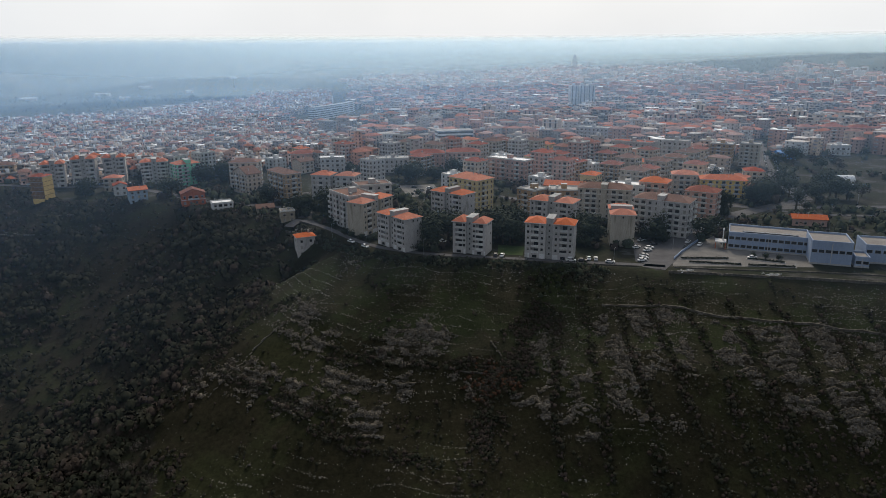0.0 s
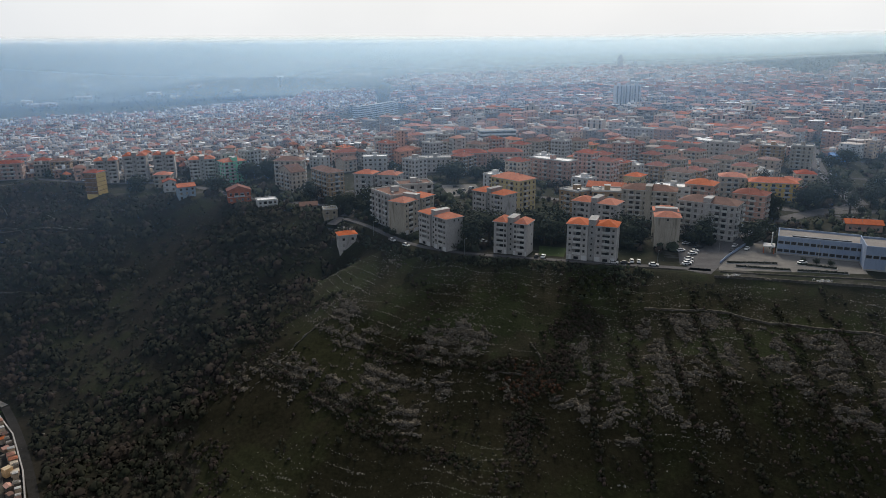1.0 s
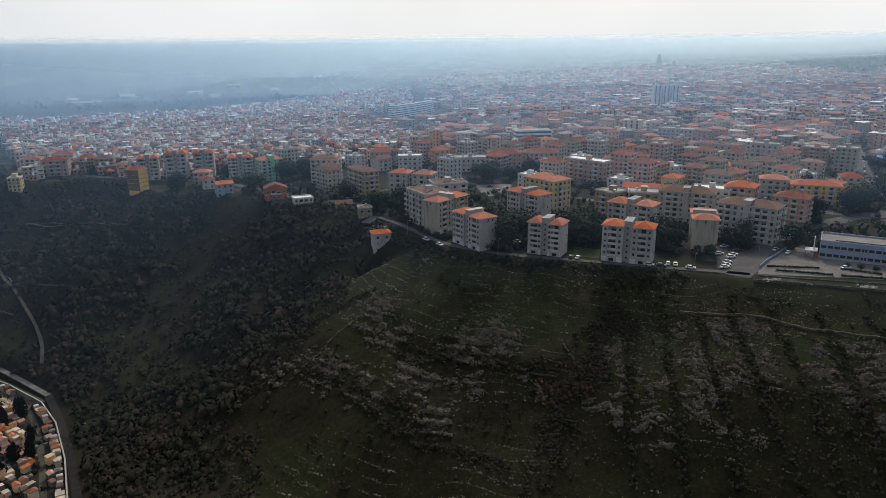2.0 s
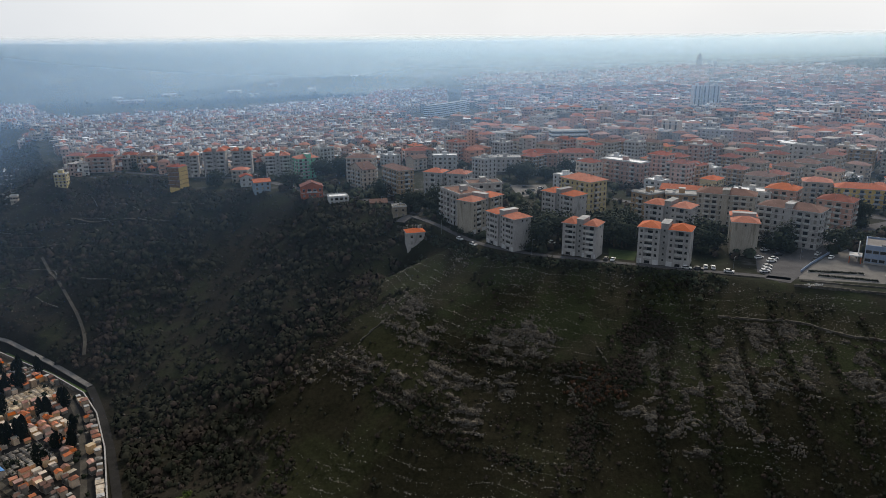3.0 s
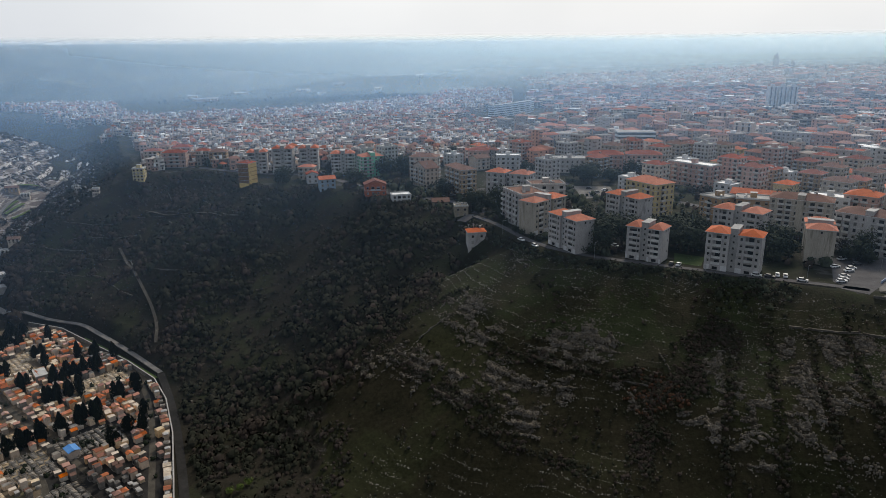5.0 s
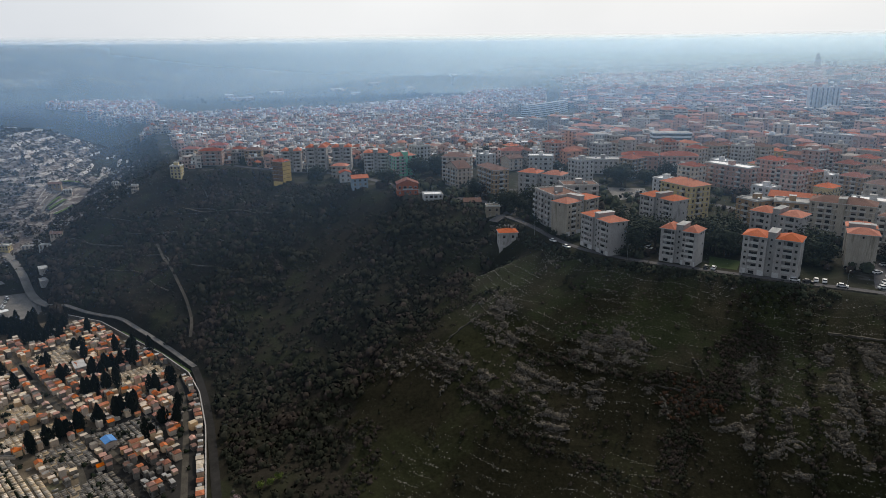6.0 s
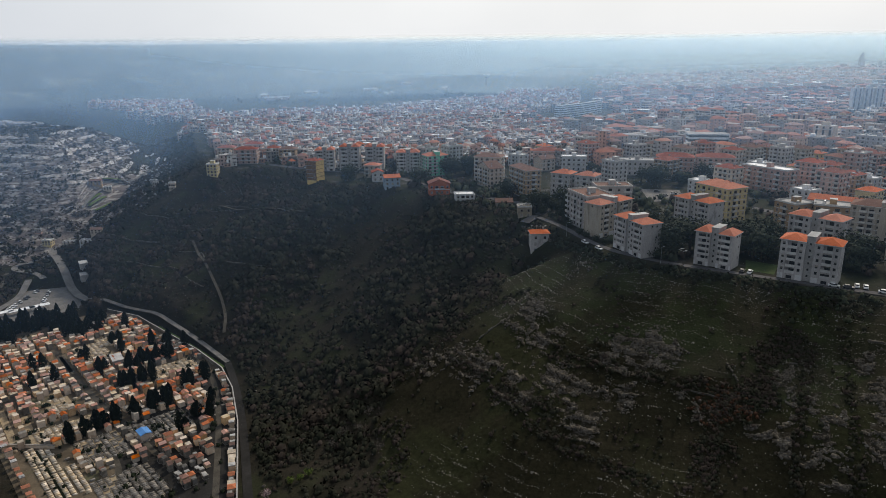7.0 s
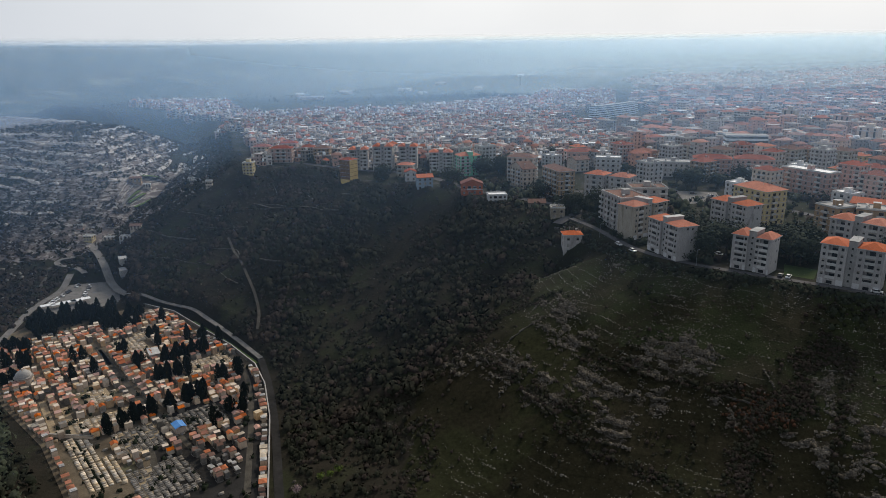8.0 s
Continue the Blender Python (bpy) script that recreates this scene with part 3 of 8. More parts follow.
def window_mesh(w, h, shut=0.0):
    """A framed pane set back in its frame, with a roller shutter let down by a share."""
    s = Shape(M_FRAME, M_GLASS, M_SHUTTER)
    t = 0.1
    hs = h * (1 - shut)
    outer = [(-w / 2 - t, -t), (w / 2 + t, -t), (w / 2 + t, h + t), (-w / 2 - t, h + t)]
    inner = [(-w / 2, 0), (w / 2, 0), (w / 2, h), (-w / 2, h)]
    v = [(x, 0.02, z) for x, z in outer] + [(x, -0.07, z) for x, z in outer] + [(x, -0.07, z) for x, z in inner] + [(x, -0.005, z) for x, z in inner]
    v += [(-w / 2, -0.005, hs), (w / 2, -0.005, hs)]
    for i in range(4):
        j = (i + 1) % 4
        s.f += [(i, j, 4 + j, 4 + i), (4 + i, 4 + j, 8 + j, 8 + i), (8 + i, 8 + j, 12 + j, 12 + i)]
        s.k += [0, 0, 0]
    s.v = v
    if shut < 0.99:
        s.f.append((12, 13, 17, 16))
        s.k.append(1)
    if shut > 0.01:
        s.f.append((16, 17, 14, 15))
        s.k.append(2)
    return s.mesh("window")


WIN = [window_mesh(1.2, 1.5), window_mesh(1.2, 1.5, 0.4), window_mesh(1.2, 1.5, 1.0)]
WIN_SMALL = window_mesh(0.7, 0.9)
WIN_TALL = [window_mesh(2.0, 2.25), window_mesh(2.0, 2.25, 0.35)]
WIN_WIDE = window_mesh(2.6, 1.9, 0.3)
WIN_TWIN = [window_mesh(0.95, 1.15), window_mesh(0.95, 1.15, 0.5)]
WIN_BAND = window_mesh(2.1, 1.3)
WIN_VERANDA = window_mesh(3.2, 1.35, 0.35)


def balcony_mesh(w, deep, solid=True, mat=None):
    s = Shape(M_CONCRETE, mat or M_RAIL)
    s.box(-w / 2, -deep, -0.2, w / 2, 0.02, 0)
    if solid:
        s.box(-w / 2, -deep, 0, w / 2, -deep + 0.1, 1.0, 1).box(-w / 2, -deep + 0.1, 0, -w / 2 + 0.1, 0, 1.0, 1).box(w / 2 - 0.1, -deep + 0.1, 0, w / 2, 0, 1.0, 1)
    else:
        s.box(-w / 2, -deep, 0.95, w / 2, -deep + 0.06, 1.02, 1)
        n = max(4, int(w / 0.45))
        for i in range(n + 1):
            x = -w / 2 + 0.03 + (w - 0.06) * i / n
            s.box(x - 0.03, -deep, 0, x + 0.03, -deep + 0.05, 0.95, 1)
        s.box(-w / 2, -deep + 0.05, 0.95, -w / 2 + 0.05, 0, 1.02, 1).box(w / 2 - 0.05, -deep + 0.05, 0.95, w / 2, 0, 1.02, 1)
    return s.mesh("balcony")


BALCONY = {}


def balcony_of(w, deep, solid, mat):
    key = (round(w, 1), deep, solid, mat.name if mat else "")
    if key not in BALCONY:
        BALCONY[key] = balcony_mesh(w, deep, solid, mat)
    return BALCONY[key]


def face(side, w, d, u, z, out=0.0):
    """The pose of a window at u along one of the four walls."""
    if side == "front":
        return pose(u, -d / 2 - out, z)
    if side == "back":
        return pose(-u, d / 2 + out, z, 0, 0, 180)
    if side == "right":
        return pose(w / 2 + out, u, z, 0, 0, 90)
    return pose(-w / 2 - out, -u, z, 0, 0, -90)


def stand(x, y, rot, w, d):
    OCCUPIED.append((x, y, math.hypot(w, d) / 2))
    return pose(x, y, height(x, y) if plan_distance(np.array([x]), np.array([y]), PLATEAU)[0] > -3 else rise_z(x, y), 0, 0, rot)


def rise_z(x, y):
    return float(ground_z(np.array([x]), np.array([y]), False)[0])


def twin_block(label, x, y, rot, w, d, h, wall, roof, z=None):
    """A post-war palazzina: two wings under hipped roofs, a stair core between them that tops the eaves, a loggia on each floor of each wing."""
    m = stand(x, y, rot, w, d)
    if z is not None:
        m.translation.z = z
    b = thing("apartment_house", label, "apartment house", m, group="hillside apartment houses")
    n = 6
    fh = (h - 0.4) / n
    cw, lw, deep = 3.2, 3.5, 1.4
    core = Shape(M_CONCRETE, M_ROOF_FLAT)
    core.box(-cw / 2, -d / 2 + 0.9, -2, cw / 2, d / 2 - 0.5, h + 2.3).box(-cw / 2 - 0.25, -d / 2 + 0.6, h + 2.3, cw / 2 + 0.25, d / 2 - 0.2, h + 2.55, 0, top=1)
    core = part("stair_core", core, b, "plain concrete stair core that rises over the roofs")
    for i in range(n):
        part("window", WIN_SMALL, core, at=pose(0, -d / 2 + 0.9, i * fh + 1.9))
    part("aerial", Shape(M_METAL).tube(0.6, 0, h + 2.5, h + 4.8, 0.04, 0.03, 5).box(0.1, -0.02, h + 4.4, 1.1, 0.02, h + 4.44).box(0.25, -0.02, h + 4.0, 0.95, 0.02, h + 4.04), core)
    for sgn, name in ((-1, "wing"), (1, "wing")):
        xa, xb = sorted((sgn * cw / 2, sgn * w / 2))
        mid = (xa + xb) / 2 + sgn * 0.2
        xl, xr = mid - lw / 2, mid + lw / 2
        s = Shape(wall, M_WHITE, M_RAIL)
        f0, f1 = -d / 2, -d / 2 + deep
        s.box(xa, f1, -2, xb, d / 2, h)
        s.box(xa, f0, -2, xl, f1, h).box(xr, f0, -2, xb, f1, h)
        s.box(xl, f0 + 0.02, -2, xr, f1, fh - 0.25)
        for i in range(1, n):
            s.box(xl, f0 - 0.04, i * fh - 0.25, xr, f0 + 0.2, i * fh + 0.9, 2)
            s.box(xl, f0 + 0.2, i * fh - 0.25, xr, f1, i * fh)
        s.box(xl, f0 + 0.03, h - 0.35, xr, f1, h)
        s.box(xa + 0.1, f0 - 0.05, -2, xl - 0.6, f0, fh - 0.4, 1).box(xr + 0.6, f0 - 0.05, -2, xb - 0.1, f0, fh - 0.4, 1)
        wing = part(name, s, b)
        for i in range(n):
            z = i * fh
            if i:
                part("window", WIN_TALL[(i + (sgn > 0)) % 2], wing, at=pose(mid + 0.4, f1, z + 0.05))
                if (i * 5 + int(abs(x)) * 3 + (sgn > 0) * 2) % 7 < 2:
                    part("veranda_glazing", WIN_VERANDA, wing, "white-framed glazing of a closed loggia", at=pose(mid, f0 + 0.08, z + 0.9))
                for u in ((xa + xl) / 2, (xr + xb) / 2):
                    if abs(u - (xl if u < mid else xr)) > 0.7:
                        part("window", WIN_TWIN[(i * 7 + int(u * 3)) % 2], wing, at=pose(u, f0, z + 1.05))
            else:
                part("garage_door", WIN_BAND, wing, at=pose(mid, f0 + 0.02, 0.3))
        if sgn > 0:
            part("window", WIN_SMALL, wing, at=face("right", w, d, 0, h - 1.6))
            for i in range(1, n, 2):
                part("window", WIN_SMALL, wing, at=face("right", w, d, 2.6, i * fh + 1.2))
        else:
            part("window", WIN_SMALL, wing, at=face("left", w, d, 0, h - 1.6))
        r = Shape(roof, M_WHITE)
        r.hip(xa + (0.5 if sgn > 0 else 0), -d / 2, xb - (0.5 if sgn < 0 else 0), d / 2, h, 2.1, 0.6, 0.25, 0, 1)
        part("roof", r, b)
    return b


def block(label, x, y, rot, w, d, h, storeys, wall, roof_kind="hip", roof=None, bays=4, side_bays=2, balconies=(), side_balconies=(), solid=True, rail=None,
          sides=("front", "right"), name="apartment_house", group="", z=None, band=True, category="apartment house", tower=0.0, ground_shops=False, side_rows=False):
    """A plain block of flats or house with its windows, balconies and roof."""
    m = stand(x, y, rot, w, d)
    if z is not None:
        m.translation.z = z
    b = thing(name, label, category, m, group=group)
    fh = (h - 0.3) / storeys
    s = Shape(wall, rail or M_RAIL, M_CONCRETE)
    low = 0 if category == "house" else 2
    rings = [(-9, 0.06, low), (0.6, 0.06, low), (0.6, 0, 0)]
    if band:
        for i in range(1, storeys):
            rings += [(i * fh - 0.14, 0, 1), (i * fh - 0.14, 0.07, 1), (i * fh + 0.12, 0.07, 1), (i * fh + 0.12, 0, 0)]
    s.loft(w, d, rings + [(h, 0, 0)])
    body = part("wall", s, b)
    for side in sides:
        flat = side in ("front", "back")
        k, bal = (bays, balconies) if flat else (side_bays, side_balconies)
        span = w if flat else d
        for j in range(k):
            u = -span / 2 + span * (j + 0.5) / k
            for i in range(storeys):
                zz = i * fh
                if j in bal and i > 0:
                    part("window", WIN_TALL[(i + j) % 2], body, at=face(side, w, d, u, zz + 0.12))
                    part("balcony", balcony_of(min(span / k * 0.86, 4.6), 1.3, solid, rail), b, at=face(side, w, d, u, zz + 0.1))
                elif i == 0 and ground_shops:
                    part("shop_window", WIN_WIDE, body, at=face(side, w, d, u, 0.3))
                else:
                    part("window", WIN[(i * 5 + j * 3 + storeys) % 3], body, at=face(side, w, d, u, zz + 0.95))
    if side_rows:
        q = Shape(M_GLASS, M_RAIL)
        for i in range(storeys):
            for j in range(3):
                v = -d / 2 + d * (j + 0.5) / 3
                for e in (-1, 1):
                    q.box(e * w / 2 - 0.05, v - 0.6, i * fh + 0.95, e * w / 2 + 0.05, v + 0.6, i * fh + 2.35)
                    if (i + j) % 2 and i:
                        q.box(e * w / 2 + min(0, e) * 1.0, v - 1.4, i * fh, e * w / 2 + max(0, e) * 1.0, v + 1.4, i * fh + 0.95, 1)
        part("window_row", q, body)
    add_roof(b, w, d, h, roof_kind, roof, wall, tower)
    ROOFTOPS.append((m, w, d, h + (0.2 if roof_kind == "flat" else min(w, d) * 0.12), roof_kind))
    return b


def add_roof(b, w, d, h, kind, roof, wall, tower=0.0):
    r = Shape(roof or M_ROOF, M_WHITE, M_ROOF_FLAT, wall)
    if kind == "hip":
        r.hip(-w / 2, -d / 2, w / 2, d / 2, h, min(w, d) * 0.2, 0.6, 0.25, 0, 1)
        part("roof", r, b)
        part("chimney", Shape(M_CONCRETE).box(w * 0.2, 0.4, h + 0.5, w * 0.2 + 0.9, 1.3, h + min(w, d) * 0.2 + 0.9).box(w * 0.2 - 0.12, 0.28, h + min(w, d) * 0.2 + 0.9, w * 0.2 + 1.02, 1.42, h + min(w, d) * 0.2 + 1.05), b)
    elif kind == "gable":
        r.gable(-w / 2, -d / 2, w / 2, d / 2, h, d * 0.2, 0.6, 0.25, 0, 3)
        part("roof", r, b)
    elif kind == "gable_y":
        r.gable(-w / 2, -d / 2, w / 2, d / 2, h, w * 0.2, 0.6, 0.25, 0, 3, along="y")
        part("roof", r, b)
    else:
        t, ph = 0.25, 0.8
        r = Shape(roof or M_ROOF_FLAT, M_RAIL)
        r.box(-w / 2 - 0.3, -d / 2 - 0.3, h, w / 2 + 0.3, d / 2 + 0.3, h + 0.2, 1, top=0)
        r.box(-w / 2, -d / 2, h + 0.2, w / 2, -d / 2 + t, h + ph, 1).box(-w / 2, d / 2 - t, h + 0.2, w / 2, d / 2, h + ph, 1)
        r.box(-w / 2, -d / 2 + t, h + 0.2, -w / 2 + t, d / 2 - t, h + ph, 1).box(w / 2 - t, -d / 2 + t, h + 0.2, w / 2, d / 2 - t, h + ph, 1)
        part("roof", r, b)
        if h > 8:
            part("stair_head", Shape(wall, M_ROOF_FLAT).box(-1.6, -1.4, h + 0.2, 1.6, 2.2, h + 2.7, 0, top=1).box(-1.8, -1.6, h + 2.7, 1.8, 2.4, h + 2.85, 0, top=1), b)
    if tower:
        part("stair_tower", Shape(wall, M_ROOF_FLAT).box(-1.7, -d / 2 - 0.25, -2, 1.7, 1.5, h + tower, 0, top=1).box(-1.9, -d / 2 - 0.45, h + tower, 1.9, 1.7, h + tower + 0.2, 0, top=1), b)


def off(x, y, ang, a, b):
    """From a corner: a metres along a facade that runs at that angle, b metres behind it."""
    c, s = math.cos(radians(ang)), math.sin(radians(ang))
    return x + a * c - b * s, y + a * s + b * c


# the row along the rim of the slope
twin_block("grey six-storey apartment house with orange hipped roofs and dark loggias", *off(37, 304, -18, 11.5, 5.7), -18, 22, 10.4, 16.5, M_GREY, M_ROOF)
twin_block("grey apartment house with two orange roofs beside a grass patch", *off(4, 313, -22, 8.6, 5.4), -22, 16.2, 9.8, 15.1, M_GREY, M_ROOF)
twin_block("weathered grey apartment house with orange roofs above the terraced slope", *off(-33, 330, -49, 11.5, 5.6), -49, 22, 10.2, 15.8, M_GREY, M_ROOF)
twin_block("rain-stained grey-brown apartment house with orange hipped roofs", *off(-41, 342, 58, 14, 5.6), 58, 26, 10.2, 17, M_GREY_WARM, M_ROOF)
twin_block("grey apartment house with orange roofs, half hidden by its neighbour", *off(45, 352, -30, 12, 6), -30, 23, 11.4, 17, M_GREY, M_ROOF)
twin_block("grey apartment house with orange roof showing a blank end wall", 88.6, 332.0, 80, 22, 11.4, 15.6, M_GREY_WARM, M_ROOF)
twin_block("grey-white apartment house with orange roofs behind dark pines", *off(-7, 378, -41, 11.5, 6), -41, 22.4, 11, 17, M_GREY, M_ROOF)
block("pale yellow apartment house with a broad orange-red hipped roof", *off(3, 411, -45, 12, 8.0), -45, 23, 14.6, 19, 6, M_PALE_YELLOW, "hip", M_ROOF, 6, 4, (1, 4), (1,), name="apartment_house")
block("white-grey apartment block with flat roofs and many small balconies", *off(-63, 375, -55, 12, 8), -55, 23.5, 16, 18, 6, M_GREY, "flat", M_ROOF_BROWN, 6, 4, (0, 2, 4), (1, 2))
block("white-grey apartment block with brown flat roof edged in white", *off(-49, 385, 20, 11, 8), 20, 20, 14, 18, 6, M_GREY, "flat", M_ROOF_BROWN, 4, 3, (1, 3), (1,))
block("ochre apartment block with a pale flat roof", *off(43, 393, -49, 7, 7), -49, 13.5, 14, 15, 5, M_OCHRE, "flat", M_ROOF_FLAT, 3, 3, (1,), (1,))
block("ochre apartment block with pale flat roof and balconies", *off(60, 385, -9, 9, 8), -9, 17, 13, 15, 5, M_OCHRE, "flat", M_ROOF_FLAT, 4, 3, (0, 2), (1,))
block("long grey-beige block of flats with white balconies and a brown roof", *off(76, 383, -18, 15, 7), -18, 29, 13, 17, 6, M_GREY_WARM, "hip", M_ROOF_BROWN, 8, 3, (1, 2, 5, 6), (1,), tower=2.5)
block("long grey block of flats with white balconies and brown roof", *off(99, 350, -34, 14, 7), -34, 28, 13, 18, 6, M_GREY, "hip", M_ROOF_BROWN, 8, 3, (0, 1, 5, 6), (0, 2), tower=2.5)
block("rose-brown block of flats with a bright white flat roof", *off(32, 508, -41, 17.5, 6.5), -41, 34, 12, 16, 5, M_PINK, "flat", M_ROOF_WHITE, 8, 3, (1, 3, 6), (1,))
block("mint green six-storey block of flats with white balconies and orange roof", *off(-188, 484, 41, 8.5, 6.5), 41, 17, 12.6, 15.4, 6, M_GREEN, "hip", M_ROOF, 4, 3, (0, 1, 3), (0, 2), sides=("front", "left"), tower=3.0)
block("cream block of flats with a brown gabled roof and white verge", *off(-143, 465, -46, 10, 5), -46, 19.4, 10, 14.2, 5, M_CREAM, "gable_y", M_ROOF_BROWN, 5, 3, (1, 3), ())
block("dun brown block of flats with a brown hipped roof", *off(-115, 446, -50, 13, 5.7), -50, 25, 11, 18, 6, M_OCHRE, "hip", M_ROOF_BROWN, 7, 3, (1, 3, 5), (1,))
block("white-grey block of flats with an orange hipped roof", *off(-85, 437, -15, 7, 6), -15, 13, 11.5, 16, 5, M_GREY, "hip", M_ROOF, 3, 3, (1,), (1,))
block("white-grey block of flats with orange hipped roof beside its twin", *off(-69, 433, -15, 7, 6), -15, 13, 11.5, 16, 5, M_GREY, "hip", M_ROOF, 3, 3, (1,), (1,))
block("beige block of flats with rows of balconies under a brown roof", *off(-149, 477, 0, 10, 6), 0, 20, 12, 18, 6, M_CREAM, "hip", M_ROOF_BROWN, 5, 3, (0, 2, 4), (1,))
twin_block("grey apartment house with orange roofs beside a green one", *off(-215, 492, 20, 7, 6), 20, 18, 11, 16, M_GREY, M_ROOF)
for _x, _y, _w, _h, _r, _n in ((-279, 490, 16, 16.5, 24, 4), (-260, 497, 17, 19, 18, 4), (-244, 510, 16, 18, 20, 4)):
    twin_block("grey high apartment house with small orange roofs on the rim", _x, _y, _r, _w - 1, 12, _h, M_GREY, M_ROOF)
# Sunlit yellow sides and the shaded brown front are painted in as colours.
_b = block("yellow tall house on the slope, shaded balcony front painted brown", *off(-269, 443, -8, 5, 4.5), -8, 9, 9.6, 15.0, 5, M_YELLOW, "hip", M_ROOF_RED, 3, 2, (0, 1, 2), (), sides=("front",), rail=M_SHADED_BROWN, z=0, name="house", category="house")
part("front_panel", Shape(M_SHADED_BROWN).box(-4.45, -4.84, -8.5, 4.45, -4.805, 14.9), _b, "front wall painted brown for its shade")
block("white house with an orange hipped roof and balconies", *off(-233, 466, 10, 6, 5), 10, 11.5, 9, 9.3, 3, M_CREAM, "hip", M_ROOF, 3, 2, (0, 2), (), z=0, name="house", category="house")
block("white house with a red gabled roof", *off(-219, 452, 30, 4, 4), 30, 8, 8, 7, 2, M_WHITE, "gable_y", M_ROOF_RED, 2, 2, (), (), z=0, name="house", category="house")
block("pale blue house with an orange roof on the slope", *off(-201, 434, 34, 5.5, 4.2), 34, 11, 8.4, 9, 3, M_BLUE, "gable", M_ROOF, 3, 2, (), (), z=-2, name="house", category="house", band=False)
block("brick red house with a red tiled roof", *off(-162, 419, 25, 7, 4.5), 25, 14, 9, 7.6, 2, M_BRICK_RED, "gable_y", M_ROOF_RED, 4, 2, (1, 2), (), z=0, name="house", category="house")
block("white low villa with a flat roof terrace", *off(-139, 407, 27, 6, 4.5), 27, 12, 9, 5.2, 2, M_WHITE, "flat", M_ROOF_WHITE, 4, 2, (1, 2), (), z=-1.5, name="house", category="house", band=False)
block("rough rubble-stone farmhouse with a pale tiled roof", *off(-110, 398, 20, 5, 4), 20, 10, 8, 6.0, 2, M_RUBBLE, "gable", M_ROOF_BROWN, 3, 2, (), (), z=-3, name="house", category="house", band=False)
block("small rubble-stone house with a flat top", *off(-92, 381, 20, 4, 3.5), 20, 8, 7, 6.6, 2, M_RUBBLE, "flat", M_RUBBLE, 2, 1, (), (), z=-2, name="house", category="house", band=False)
block("small grey house with a bright orange hipped roof on the slope", *off(-76.5, 346, 23, 5.2, 4), 23, 9.6, 7.6, 10.6, 3, M_GREY, "hip", M_ROOF, 2, 1, (), (), z=-12, sides=("left", "front"), name="house", category="house", band=False)
block("sunlit ochre tall house on the edge of the gorge", -364, 457, 20, 8.2, 8, 10, 4, M_PALE_YELLOW, "flat", M_ROOF_FLAT, 3, 2, (), (), z=-4, name="house", category="house")
for _x, _y, _w, _h, _m, _rm in ((-362, 501, 19, 12.3, M_PINK, M_ROOF_RED), (-350, 524, 11, 11, M_CREAM, M_ROOF_RED), (-332, 519, 14, 11.4, M_OCHRE, M_ROOF_BROWN), (-392, 514, 15, 11, M_CREAM, M_ROOF_RED), (-378, 535, 16, 12, M_PINK, M_ROOF_RED), (-408, 548, 14, 10, M_CREAM, M_ROOF_BROWN), (-306, 512, 14, 9, M_WHITE, M_ROOF_FLAT)):
    block("old-town block of flats on the edge of the gorge", _x, _y, 22, _w, 11, _h, 4, _m, "flat" if _rm is M_ROOF_FLAT else "hip", _rm, 4, 2, (1, 2), (), group="blocks at the gorge")
# further right
block("yellow-ochre block of flats with a long orange roof", 181, 439, -14, 28, 13, 11.5, 4, M_YELLOW, "hip", M_ROOF, 7, 3, (1, 3, 5), (1,))
block("cream block of flats with an orange-red roof", 160, 450, -14, 16, 12, 13, 4, M_CREAM, "hip", M_ROOF, 4, 3, (1, 2), (1,))
block("cream block of flats with red roof by a road", 213, 467, -14, 12, 12, 12, 4, M_CREAM, "hip", M_ROOF_RED, 3, 3, (1,), (1,))
block("yellow house with a hipped orange roof", 196, 425, -14, 9, 9, 9, 3, M_PALE_YELLOW, "hip", M_ROOF, 2, 2, (), (0,), name="house", category="house")
for _x, _y, _w, _h, _m in ((191, 562, 20, 20.6, M_GREY), (232, 570, 17, 17, M_OCHRE), (251, 560, 15, 18, M_GREY_WARM), (228, 591, 12, 17, M_CREAM), (192, 722, 9, 22, M_GREY), (147, 672, 32, 20, M_GREY)):
    block("tall grey-brown block of flats with a flat roof", _x, _y, -30, _w, 13, _h, 6, _m, "flat", M_ROOF_FLAT, max(3, int(_w / 3.6)), 3, (1,), (1,), sides=("front", "left"), group="tall blocks in the town")
block("wide grey hall with a red roof edge", 168, 604, -35, 36, 16, 15, 4, M_GREY, "flat", M_ROOF_RED, 7, 3, (), (), sides=("front", "left"))
for _x, _w, _h in ((352, 16, 19), (378, 22, 19), (404, 22, 18), (428, 18, 17)):
    block("rose-coloured block of flats with balconies and a red roof", _x, 672, -8, _w, 13, _h, 6, M_PINK, "hip", M_ROOF_RED, max(4, int(_w / 4)), 3, (1, 2), (1,), sides=("front", "left"), group="rose blocks")
block("white villa with a flat roof by a car park", 355, 616, -8, 17, 10, 8.5, 2, M_WHITE, "flat", M_ROOF_WHITE, 4, 2, (1, 2), (), name="house", category="house")
block("blue-painted shed with a shallow gable", 297, 594, -8, 15, 9, 5.6, 1, M_TARP, "gable", M_TARP, 3, 1, (), (), name="shed", category="shed", band=False)
block("farm building with orange tiled roofs", 198, 362, -14, 17, 8, 4, 1, M_PINK, "gable", M_ROOF, 4, 1, (), (), name="farmhouse", category="house", band=False)
block("long low orange-roofed hall beside white flat roofs", *off(66, 428, -20, 11, 6), -20, 26, 12, 10, 3, M_PINK, "gable", M_ROOF, 6, 2, (), ())
